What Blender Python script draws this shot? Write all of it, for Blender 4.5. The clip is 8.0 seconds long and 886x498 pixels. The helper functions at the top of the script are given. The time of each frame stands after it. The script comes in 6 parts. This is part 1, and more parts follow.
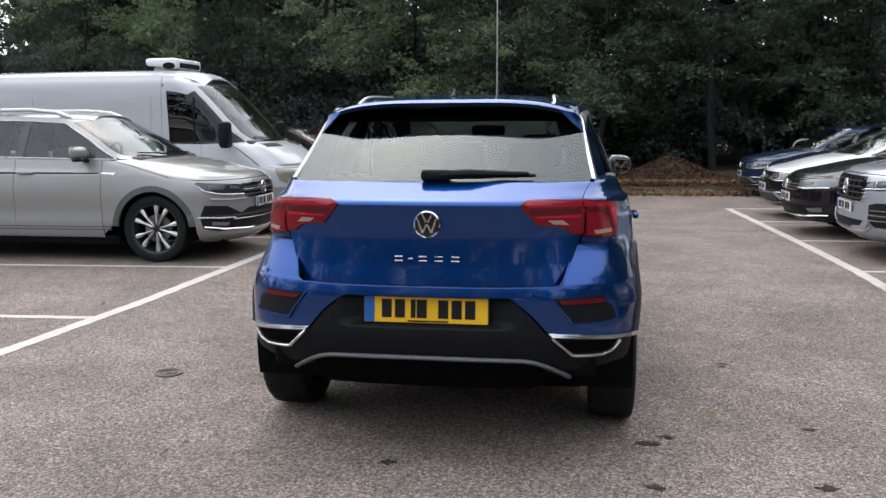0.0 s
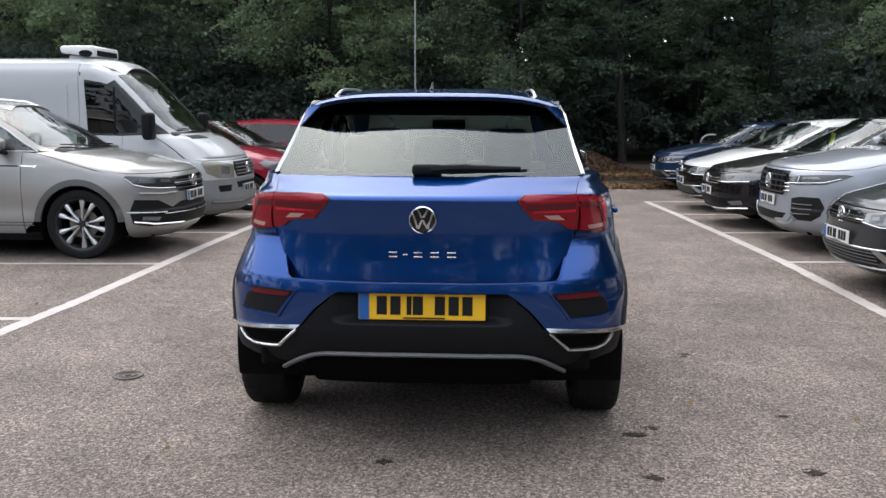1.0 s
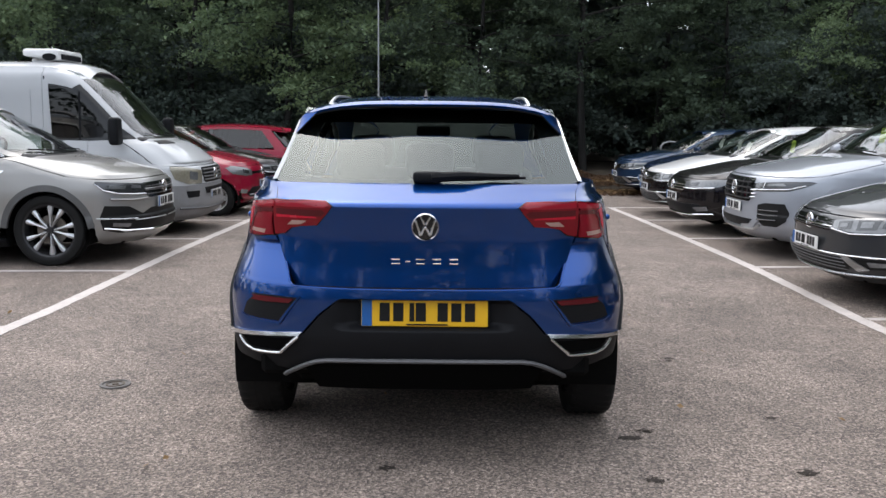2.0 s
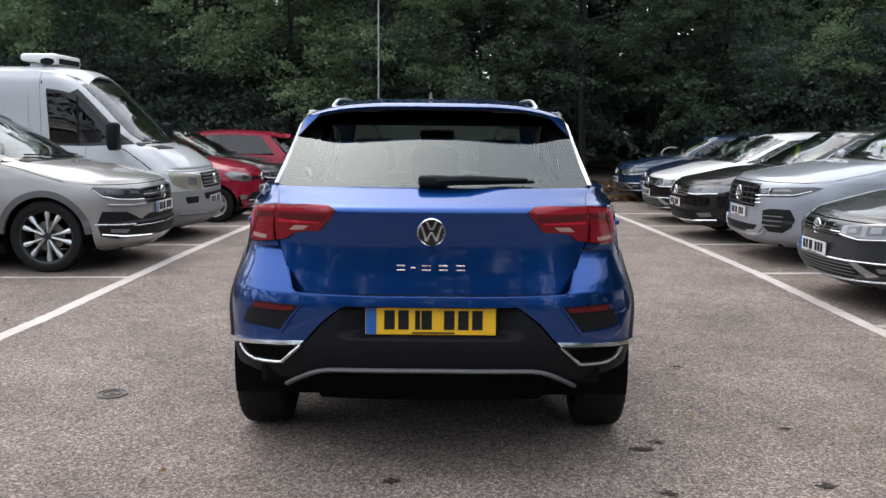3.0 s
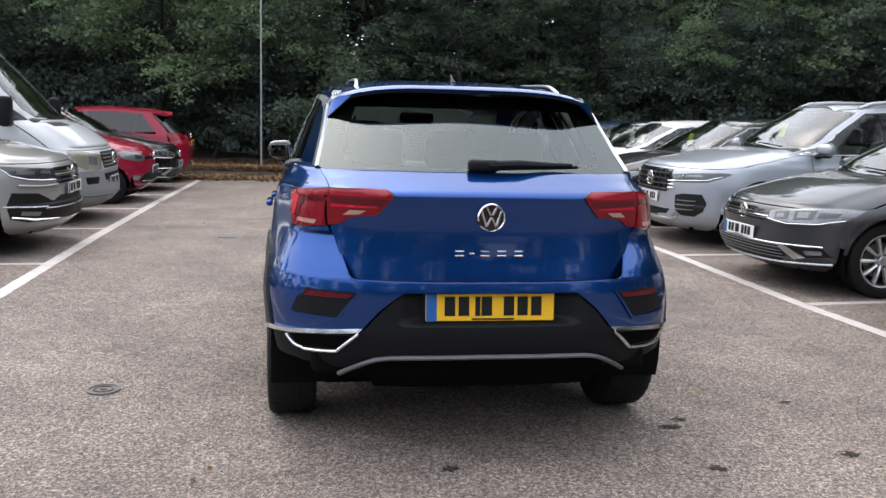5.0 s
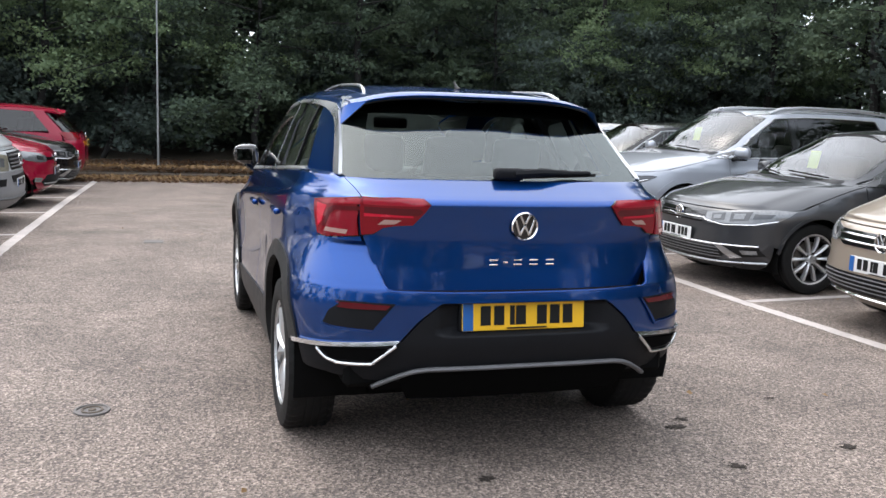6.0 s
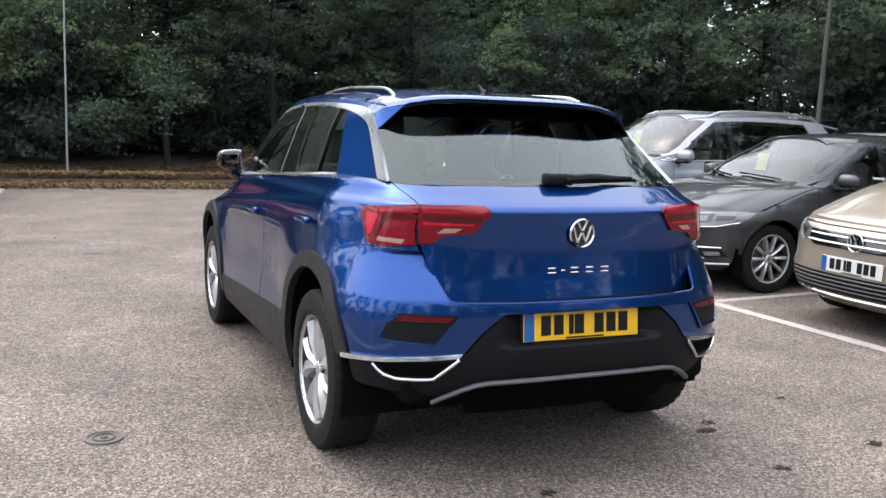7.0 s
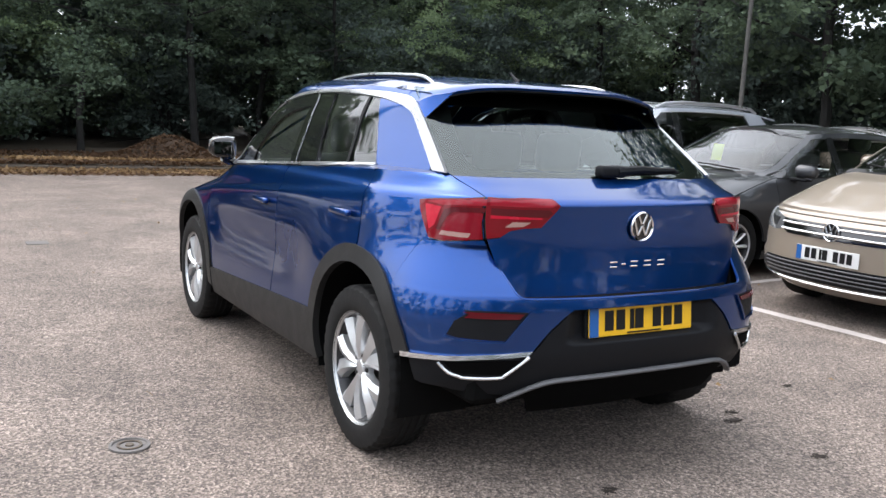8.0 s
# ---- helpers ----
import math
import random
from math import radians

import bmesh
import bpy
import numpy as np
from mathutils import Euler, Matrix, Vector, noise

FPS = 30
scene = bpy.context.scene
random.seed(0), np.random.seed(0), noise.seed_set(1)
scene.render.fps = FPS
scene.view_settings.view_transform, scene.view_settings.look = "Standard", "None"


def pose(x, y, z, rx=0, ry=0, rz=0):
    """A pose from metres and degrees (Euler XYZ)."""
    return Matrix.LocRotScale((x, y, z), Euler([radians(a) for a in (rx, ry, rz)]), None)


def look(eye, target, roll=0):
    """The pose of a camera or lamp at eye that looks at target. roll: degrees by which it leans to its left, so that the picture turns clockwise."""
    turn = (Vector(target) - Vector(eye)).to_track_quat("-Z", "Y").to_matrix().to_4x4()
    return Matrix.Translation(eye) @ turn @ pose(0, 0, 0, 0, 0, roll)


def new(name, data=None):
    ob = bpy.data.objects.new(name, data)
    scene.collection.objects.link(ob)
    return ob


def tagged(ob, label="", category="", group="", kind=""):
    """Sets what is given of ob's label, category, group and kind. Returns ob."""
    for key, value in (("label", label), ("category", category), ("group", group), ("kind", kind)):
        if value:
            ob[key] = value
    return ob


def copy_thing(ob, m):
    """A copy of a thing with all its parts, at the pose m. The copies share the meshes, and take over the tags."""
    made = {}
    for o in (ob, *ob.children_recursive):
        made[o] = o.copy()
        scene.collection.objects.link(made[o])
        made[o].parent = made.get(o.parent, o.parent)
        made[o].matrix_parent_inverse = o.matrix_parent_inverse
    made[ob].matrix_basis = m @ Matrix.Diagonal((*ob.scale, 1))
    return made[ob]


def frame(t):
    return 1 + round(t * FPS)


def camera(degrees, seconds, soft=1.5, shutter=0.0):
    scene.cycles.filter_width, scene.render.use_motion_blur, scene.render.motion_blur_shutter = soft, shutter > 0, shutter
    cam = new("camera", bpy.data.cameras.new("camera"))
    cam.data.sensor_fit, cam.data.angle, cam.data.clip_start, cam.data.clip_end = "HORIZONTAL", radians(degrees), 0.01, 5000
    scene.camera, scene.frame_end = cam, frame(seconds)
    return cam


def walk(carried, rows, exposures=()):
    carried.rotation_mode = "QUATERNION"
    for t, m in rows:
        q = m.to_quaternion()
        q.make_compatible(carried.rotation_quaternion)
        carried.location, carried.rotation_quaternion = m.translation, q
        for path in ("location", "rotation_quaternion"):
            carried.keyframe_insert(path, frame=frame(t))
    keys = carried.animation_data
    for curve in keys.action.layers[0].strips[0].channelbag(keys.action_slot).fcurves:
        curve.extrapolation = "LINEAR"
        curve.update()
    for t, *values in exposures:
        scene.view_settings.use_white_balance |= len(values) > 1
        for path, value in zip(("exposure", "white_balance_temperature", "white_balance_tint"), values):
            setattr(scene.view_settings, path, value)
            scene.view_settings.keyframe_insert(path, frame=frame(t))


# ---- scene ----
cam = camera(53.3, 8.0)
PATH = [
    (0, (0.652, -3.501, 1.412), (0.331, -1.547, 1.127), -0.3),
    (0.5, (0.464, -3.426, 1.423), (0.236, -1.462, 1.124), -0.2),
    (1, (0.271, -3.499, 1.418), (0.167, -1.525, 1.117), 0.2),
    (1.5, (0.114, -3.561, 1.429), (0.108, -1.583, 1.132), 0.5),
    (3, (0.05, -3.425, 1.409), (0.048, -1.443, 1.135), 0.5),
    (3.5, (-0.056, -3.417, 1.401), (-0.015, -1.437, 1.122), 1.0),
    (4, (-0.286, -3.472, 1.410), (-0.144, -1.498, 1.121), 1.4),
    (4.5, (-0.501, -3.427, 1.401), (-0.268, -1.465, 1.097), 1.6),
    (4.7, (-0.594, -3.386, 1.397), (-0.328, -1.427, 1.092), 1.6),
    (5.8, (-1.252, -3.180, 1.422), (-0.706, -1.281, 1.115), 2.2),
    (6, (-1.344, -3.149, 1.418), (-0.751, -1.263, 1.117), 2.2),
    (6.5, (-1.588, -2.967, 1.401), (-0.887, -1.117, 1.108), 1.9),
    (7, (-1.867, -2.817, 1.400), (-1.061, -1.009, 1.114), 2.2),
    (7.5, (-2.157, -2.675, 1.409), (-1.244, -0.92, 1.114), 2.7),
    (8, (-2.335, -2.452, 1.387), (-1.34, -0.744, 1.080), 2.9),
]
walk(cam, [(t, look(eye, target, roll)) for t, eye, target, roll in PATH], exposures=[(0, 0.97), (3.5, 0.97), (4.5, 1.11), (8, 1.43)])

# ---------------------------------------------------------------- world, sun, exposure
world = bpy.data.worlds.new("sky")
scene.world = world
world.use_nodes = True
wn, wl = world.node_tree.nodes, world.node_tree.links
wn.clear()
SUN_EL, SUN_ROT = radians(58), radians(335)
sky_tex = wn.new("ShaderNodeTexSky")
sky_tex.sky_type = "NISHITA"
sky_tex.sun_disc = False
sky_tex.sun_elevation, sky_tex.sun_rotation = SUN_EL, SUN_ROT
sky_tex.air_density, sky_tex.dust_density, sky_tex.ozone_density = 1.0, 4.0, 1.0
sky_soft = wn.new("ShaderNodeHueSaturation")
sky_soft.inputs["Saturation"].default_value = 0.5
sky_bg = wn.new("ShaderNodeBackground")
sky_bg.inputs["Strength"].default_value = 0.15
sky_out = wn.new("ShaderNodeOutputWorld")
wl.new(sky_tex.outputs[0], sky_soft.inputs["Color"])
sky_cloud = wn.new("ShaderNodeMix")
sky_cloud.data_type = "RGBA"
sky_cloud.inputs["Factor"].default_value = 0.5
sky_cloud.inputs["B"].default_value = (5.95, 6.5, 7.5, 1)
wl.new(sky_soft.outputs[0], sky_cloud.inputs["A"])
wl.new(sky_cloud.outputs["Result"], sky_bg.inputs["Color"])
wl.new(sky_bg.outputs[0], sky_out.inputs["Surface"])

sun_data = bpy.data.lights.new("sun", "SUN")
sun_data.energy, sun_data.angle, sun_data.color = 0.85, radians(150), (1.0, 0.97, 0.93)
sun = new("sun", sun_data)
sun.matrix_world = look((0, 0, 30), (0 - 10 * math.sin(SUN_ROT), 0 - 10 * math.cos(SUN_ROT), 30 - 10 * math.tan(SUN_EL)))


# ---------------------------------------------------------------- materials
def material(name):
    m = bpy.data.materials.new(name)
    m.use_nodes = True
    return m, m.node_tree.nodes, m.node_tree.links, m.node_tree.nodes["Principled BSDF"]


def plain(name, color, rough=0.5, metal=0.0, coat=0.0, vary=0.12, scale=30.0, bump=0.0, spec=0.5):
    """A material with colour variation at two scales, roughness wear and a fine relief."""
    m, n, l, b = material(name)
    co = n.new("ShaderNodeTexCoord")
    fine, broad = n.new("ShaderNodeTexNoise"), n.new("ShaderNodeTexNoise")
    fine.inputs["Scale"].default_value, broad.inputs["Scale"].default_value = scale, scale * 0.07 + 0.6
    fine.inputs["Detail"].default_value, broad.inputs["Detail"].default_value = 4, 3
    for t in (fine, broad):
        l.new(co.outputs["Object"], t.inputs["Vector"])
    add = n.new("ShaderNodeMath")
    add.operation = "ADD"
    l.new(fine.outputs[0], add.inputs[0])
    l.new(broad.outputs[0], add.inputs[1])
    rng = n.new("ShaderNodeMapRange")
    rng.inputs[1].default_value, rng.inputs[2].default_value = 0.6, 1.4
    rng.inputs[3].default_value, rng.inputs[4].default_value = 1 - vary, 1 + vary
    l.new(add.outputs[0], rng.inputs[0])
    mix = n.new("ShaderNodeVectorMath")
    mix.operation = "SCALE"
    mix.inputs[0].default_value = color
    l.new(rng.outputs[0], mix.inputs["Scale"])
    l.new(mix.outputs[0], b.inputs["Base Color"])
    rr = n.new("ShaderNodeMapRange")
    rr.inputs[3].default_value, rr.inputs[4].default_value = max(0.0, rough * 0.8), min(1.0, rough * 1.25)
    l.new(broad.outputs[0], rr.inputs[0])
    l.new(rr.outputs[0], b.inputs["Roughness"])
    b.inputs["Metallic"].default_value = metal
    b.inputs["Specular IOR Level"].default_value = spec
    b.inputs["Coat Weight"].default_value = coat
    b.inputs["Coat Roughness"].default_value = 0.03
    if bump:
        bp = n.new("ShaderNodeBump")
        bp.inputs["Strength"].default_value, bp.inputs["Distance"].default_value = bump, 0.004
        l.new(fine.outputs[0], bp.inputs["Height"])
        l.new(bp.outputs[0], b.inputs["Normal"])
    return m


def paint(name, color, metal=0.35, rough=0.38, flake=0.10, coat=1.0, polish=(0.01, 0.07)):
    """Car paint: a metallic base with fine flakes and light dust, under a clear coat."""
    m, n, l, b = material(name)
    co = n.new("ShaderNodeTexCoord")
    fl, dust = n.new("ShaderNodeTexNoise"), n.new("ShaderNodeTexNoise")
    fl.inputs["Scale"].default_value, dust.inputs["Scale"].default_value = 900, 2.2
    dust.inputs["Detail"].default_value = 5
    for t in (fl, dust):
        l.new(co.outputs["Object"], t.inputs["Vector"])
    r1 = n.new("ShaderNodeMapRange")
    r1.inputs[3].default_value, r1.inputs[4].default_value = 1 - flake, 1 + flake
    l.new(fl.outputs[0], r1.inputs[0])
    sc = n.new("ShaderNodeVectorMath")
    sc.operation = "SCALE"
    sc.inputs[0].default_value = color
    l.new(r1.outputs[0], sc.inputs["Scale"])
    l.new(sc.outputs[0], b.inputs["Base Color"])
    r2 = n.new("ShaderNodeMapRange")
    r2.inputs[3].default_value, r2.inputs[4].default_value = rough * 0.85, rough * 1.15
    l.new(dust.outputs[0], r2.inputs[0])
    l.new(r2.outputs[0], b.inputs["Roughness"])
    r3 = n.new("ShaderNodeMapRange")
    r3.inputs[3].default_value, r3.inputs[4].default_value = polish
    l.new(dust.outputs[0], r3.inputs[0])
    l.new(r3.outputs[0], b.inputs["Coat Roughness"])
    b.inputs["Metallic"].default_value = metal
    b.inputs["Coat Weight"].default_value = coat
    b.inputs["Coat IOR"].default_value = 1.45
    b.inputs["Specular IOR Level"].default_value = 0.05
    b.inputs["Specular Tint"].default_value = (0.45, 0.45, 0.45, 1)
    return m


def glass(name, tint, ior=1.6, gloss_rough=0.0, sheen=(1, 1, 1)):
    """Thin window glass: tinted see-through with a Fresnel reflection on top."""
    m, n, l, b = material(name)
    n.remove(b)
    tr, gl, mx, fr = (n.new("ShaderNodeBsdfTransparent"), n.new("ShaderNodeBsdfGlossy"), n.new("ShaderNodeMixShader"),
                      n.new("ShaderNodeFresnel"))
    tr.inputs[0].default_value = (*tint, 1)
    gl.inputs["Roughness"].default_value = gloss_rough
    gl.inputs["Color"].default_value = (*sheen, 1)
    fr.inputs["IOR"].default_value = ior
    l.new(fr.outputs[0], mx.inputs[0])
    l.new(tr.outputs[0], mx.inputs[1])
    l.new(gl.outputs[0], mx.inputs[2])
    l.new(mx.outputs[0], n["Material Output"].inputs["Surface"])
    return m


def asphalt_material():
    m, n, l, b = material("asphalt")
    co = n.new("ShaderNodeTexCoord")
    grit = n.new("ShaderNodeTexVoronoi")
    grit.inputs["Scale"].default_value = 120
    med, broad, patchy = (n.new("ShaderNodeTexNoise") for _ in range(3))
    med.inputs["Scale"].default_value, med.inputs["Detail"].default_value = 45, 6
    broad.inputs["Scale"].default_value, broad.inputs["Detail"].default_value = 1.1, 6
    patchy.inputs["Scale"].default_value, patchy.inputs["Detail"].default_value = 5.5, 5
    for t in (grit, med, broad, patchy):
        l.new(co.outputs["Object"], t.inputs["Vector"])
    ramp = n.new("ShaderNodeValToRGB")
    e = ramp.color_ramp.elements
    e[0].position, e[0].color = 0.0, (0.040, 0.031, 0.026, 1)
    e[1].position, e[1].color = 1.0, (0.400, 0.325, 0.272, 1)
    mid = ramp.color_ramp.elements.new(0.5)
    mid.color = (0.158, 0.126, 0.106, 1)
    l.new(grit.outputs["Color"], ramp.inputs[0])
    r1 = n.new("ShaderNodeMapRange")
    r1.inputs[1].default_value, r1.inputs[2].default_value = 0.3, 0.7
    r1.inputs[3].default_value, r1.inputs[4].default_value = 0.74, 1.22
    l.new(broad.outputs[0], r1.inputs[0])
    r2 = n.new("ShaderNodeMapRange")
    r2.inputs[1].default_value, r2.inputs[2].default_value = 0.3, 0.7
    r2.inputs[3].default_value, r2.inputs[4].default_value = 0.86, 1.13
    l.new(patchy.outputs[0], r2.inputs[0])
    r3 = n.new("ShaderNodeMapRange")
    r3.inputs[1].default_value, r3.inputs[2].default_value = 0.25, 0.75
    r3.inputs[3].default_value, r3.inputs[4].default_value = 0.5, 1.5
    l.new(med.outputs[0], r3.inputs[0])
    m1, m2 = n.new("ShaderNodeMath"), n.new("ShaderNodeMath")
    m1.operation = m2.operation = "MULTIPLY"
    l.new(r1.outputs[0], m1.inputs[0])
    l.new(r2.outputs[0], m1.inputs[1])
    l.new(m1.outputs[0], m2.inputs[0])
    l.new(r3.outputs[0], m2.inputs[1])
    sc = n.new("ShaderNodeVectorMath")
    sc.operation = "SCALE"
    l.new(ramp.outputs[0], sc.inputs[0])
    l.new(m2.outputs[0], sc.inputs["Scale"])
    l.new(sc.outputs[0], b.inputs["Base Color"])
    b.inputs["Roughness"].default_value = 0.82
    bp = n.new("ShaderNodeBump")
    bp.inputs["Strength"].default_value, bp.inputs["Distance"].default_value = 0.9, 0.005
    l.new(grit.outputs["Distance"], bp.inputs["Height"])
    l.new(bp.outputs[0], b.inputs["Normal"])
    return m


def leaf_material(name, dark, light):
    m, n, l, b = material(name)
    co = n.new("ShaderNodeTexCoord")
    ns = n.new("ShaderNodeTexNoise")
    ns.inputs["Scale"].default_value, ns.inputs["Detail"].default_value = 0.9, 4
    l.new(co.outputs["Object"], ns.inputs["Vector"])
    geo = n.new("ShaderNodeNewGeometry")
    add = n.new("ShaderNodeMath")
    add.operation = "MULTIPLY_ADD"
    add.inputs[1].default_value = 0.36
    l.new(geo.outputs["Random Per Island"], add.inputs[0])
    off = n.new("ShaderNodeMath")
    off.operation = "SUBTRACT"
    off.inputs[1].default_value = 0.19
    l.new(ns.outputs[0], off.inputs[0])
    l.new(off.outputs[0], add.inputs[2])
    mix = n.new("ShaderNodeMix")
    mix.data_type = "RGBA"
    mix.inputs["A"].default_value, mix.inputs["B"].default_value = (*dark, 1), (*light, 1)
    l.new(add.outputs[0], mix.inputs["Factor"])
    l.new(mix.outputs["Result"], b.inputs["Base Color"])
    b.inputs["Roughness"].default_value = 0.7
    b.inputs["Specular IOR Level"].default_value = 0.2
    tr = n.new("ShaderNodeBsdfTranslucent")
    l.new(mix.outputs["Result"], tr.inputs[0])
    mx = n.new("ShaderNodeMixShader")
    mx.inputs[0].default_value = 0.42
    l.new(b.outputs[0], mx.inputs[1])
    l.new(tr.outputs[0], mx.inputs[2])
    l.new(mx.outputs[0], n["Material Output"].inputs["Surface"])
    return m


ASPHALT = asphalt_material()
LINE = plain("worn_white_line_paint", (0.50, 0.45, 0.42), 0.75, vary=0.22, scale=60, bump=0.3)
SOIL = plain("woodland_soil", (0.06, 0.045, 0.03), 0.95, vary=0.45, scale=14, bump=0.8)
KERB = plain("weathered_concrete", (0.105, 0.084, 0.064), 0.9, vary=0.3, scale=25, bump=0.5)
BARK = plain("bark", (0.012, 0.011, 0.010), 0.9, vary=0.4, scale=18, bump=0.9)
LEAVES = [leaf_material("leaves_oak", (0.084, 0.122, 0.084), (0.228, 0.305, 0.148)),
          leaf_material("leaves_hazel", (0.092, 0.134, 0.090), (0.262, 0.345, 0.170)),
          leaf_material("leaves_dark", (0.050, 0.072, 0.058), (0.122, 0.168, 0.096)),
          # Bluish dark tone puts the shade of the undergrowth into the leaf colour.
          leaf_material("leaves_in_shade", (0.056, 0.074, 0.074), (0.110, 0.148, 0.114))]
LITTER = leaf_material("fallen_leaves", (0.050, 0.030, 0.018), (0.18, 0.105, 0.06))
TANLITTER = leaf_material("dry_tan_leaves", (0.13, 0.075, 0.035), (0.40, 0.27, 0.14))
STAIN = plain("oil_stain", (0.040, 0.033, 0.028), 0.9, vary=0.5, scale=40, bump=0.5, spec=0.15)
IRON = plain("cast_iron", (0.150, 0.138, 0.130), 0.9, metal=0.0, vary=0.2, scale=60, bump=0.4)
POSTGREY = plain("weathered_post_paint", (0.075, 0.072, 0.066), 0.8, vary=0.25, scale=12)
GALV = plain("galvanised_steel", (0.34, 0.35, 0.35), 0.5, metal=0.6, vary=0.15, scale=20)
BLUE = paint("deep_blue_paint", (0.0045, 0.050, 0.225), metal=0.90, rough=0.29, coat=1.0, polish=(0.02, 0.07))
SILVER = paint("warm_silver_paint", (0.325, 0.318, 0.305), metal=0.5)
COOLSILVER = paint("cool_silver_paint", (0.36, 0.38, 0.415), metal=0.45)
DARKGREY = paint("dark_grey_paint", (0.058, 0.060, 0.064), metal=0.55)
BEIGE = paint("light_beige_paint", (0.36, 0.305, 0.245), metal=0.5)
BLACKPAINT = paint("black_paint", (0.008, 0.007, 0.008), metal=0.0)
WHITEPAINT = paint("white_paint", (0.72, 0.72, 0.71), metal=0.0, flake=0.02)
VANWHITE = paint("van_white_paint", (0.47, 0.48, 0.49), metal=0.0, rough=0.5, flake=0.02)
NAVY = paint("navy_paint", (0.012, 0.024, 0.06), metal=0.4)
MIDBLUE = paint("mid_blue_paint", (0.014, 0.034, 0.075), metal=0.4)
RED = paint("red_paint", (0.25, 0.005, 0.026), metal=0.0, flake=0.03)
# Black plastic with shade put into its colour: exhaust recess, diffuser, gap backing.
VOID = plain("shaded_black_plastic", (0.003, 0.003, 0.003), 0.9, vary=0.05, spec=0.03)
TRIM = plain("black_plastic_trim", (0.0085, 0.0090, 0.0105), 0.5, vary=0.15, scale=200, bump=0.15, spec=0.13)
# Lighter copy of the black trim: sky light on arches and sills, in the colour.
CLAD = plain("sky_lit_cladding", (0.016, 0.016, 0.016), 0.5, vary=0.15, scale=200, bump=0.15, spec=0.3)
VANGREY = plain("grey_bumper_plastic", (0.22, 0.22, 0.225), 0.55, vary=0.15, scale=60, bump=0.1)
GREYTRIM = plain("grey_plastic_trim", (0.10, 0.10, 0.104), 0.5, vary=0.15, scale=120, bump=0.1)
GLOSSBLACK = plain("gloss_black", (0.008, 0.008, 0.009), 0.08, vary=0.05, coat=0.6)
UNDER = plain("underbody", (0.005, 0.005, 0.005), 0.9, vary=0.2, spec=0.05)
CHROME = plain("chrome", (0.78, 0.79, 0.80), 0.08, metal=1.0, vary=0.03)
SATIN = plain("satin_alloy", (0.46, 0.47, 0.48), 0.28, metal=0.85, vary=0.05)
BRIGHTALLOY = plain("silver_painted_alloy", (0.62, 0.63, 0.64), 0.30, metal=0.75, vary=0.05)
DARKALLOY = plain("dark_alloy", (0.03, 0.03, 0.032), 0.35, metal=0.4, vary=0.05)
RUBBER = plain("tyre_rubber", (0.009, 0.009, 0.009), 0.7, vary=0.25, scale=80, bump=0.25, spec=0.25)
DISC = plain("brake_disc", (0.20, 0.18, 0.16), 0.45, metal=0.9, vary=0.15)
PALECLOTH = plain("grey_seat_cloth", (0.17, 0.175, 0.175), 0.9, vary=0.2, scale=150, bump=0.3)
CLOTH = plain("seat_cloth", (0.035, 0.035, 0.037), 0.9, vary=0.2, scale=150, bump=0.3)
DASH = plain("dashboard_plastic", (0.02, 0.02, 0.021), 0.6, vary=0.1)
REDLENS = plain("red_lamp_lens", (0.17, 0.002, 0.008), 0.10, vary=0.08, spec=0.35)
BRIGHTRED = plain("bright_red_reflector", (0.46, 0.005, 0.024), 0.25, vary=0.10, scale=90, spec=0.4)
# Paler red carries the sky's reflection along the top of the tail lamps.
ROSELENS = plain("red_rim_sky_sheen", (0.30, 0.012, 0.024), 0.12, vary=0.08)
ROSELENS2 = plain("rose_lamp_panel", (0.20, 0.005, 0.014), 0.14, vary=0.12, spec=0.4)
DARKRED = plain("dark_red_lens", (0.085, 0.003, 0.007), 0.14, vary=0.08, spec=0.4)
PALELENS = plain("clear_lamp_segment", (0.36, 0.22, 0.19), 0.15, vary=0.08)
LAMPGLASS = plain("headlamp_lens", (0.17, 0.175, 0.18), 0.12, metal=0.35, vary=0.35, scale=45, coat=0.8)
DARKLAMP = plain("dark_headlamp_lens", (0.05, 0.052, 0.055), 0.06, metal=0.3, vary=0.2, coat=1.0)
DULLLAMP = plain("clouded_headlamp_lens", (0.28, 0.26, 0.20), 0.25, metal=0.2, vary=0.25, scale=40, coat=0.6)
YELLOWPLATE = plain("yellow_plate", (0.80, 0.46, 0.015), 0.35, vary=0.03)
WHITEPLATE = plain("white_plate", (0.72, 0.72, 0.70), 0.35, vary=0.03)
PLATEBLUE = plain("plate_blue_band", (0.01, 0.10, 0.34), 0.4, vary=0.03)
INK = plain("black_print", (0.010, 0.010, 0.010), 0.5, vary=0.05, spec=0.2)
BRIGHTCHROME = plain("brushed_bright_chrome", (0.72, 0.73, 0.74), 0.20, metal=1.0, vary=0.05)
PAPER = plain("paper_card", (0.72, 0.72, 0.68), 0.8, vary=0.04)
LIME = plain("lime_card", (0.50, 0.62, 0.08), 0.7, vary=0.05)
REARGLASS = glass("rear_window_glass", (0.45, 0.54, 0.51), 1.74, sheen=(0.93, 1.0, 0.985))
GLASS = glass("window_glass", (0.78, 0.83, 0.80))
SCREEN = glass("windscreen_glass", (0.62, 0.70, 0.66), 1.72)
PRIVACY = glass("privacy_glass", (0.10, 0.11, 0.11))
CABGLASS = glass("dark_cab_glass", (0.02, 0.022, 0.024), 1.5)
MIRROR = plain("mirror_glass", (0.14, 0.145, 0.15), 0.02, metal=1.0, vary=0.0)


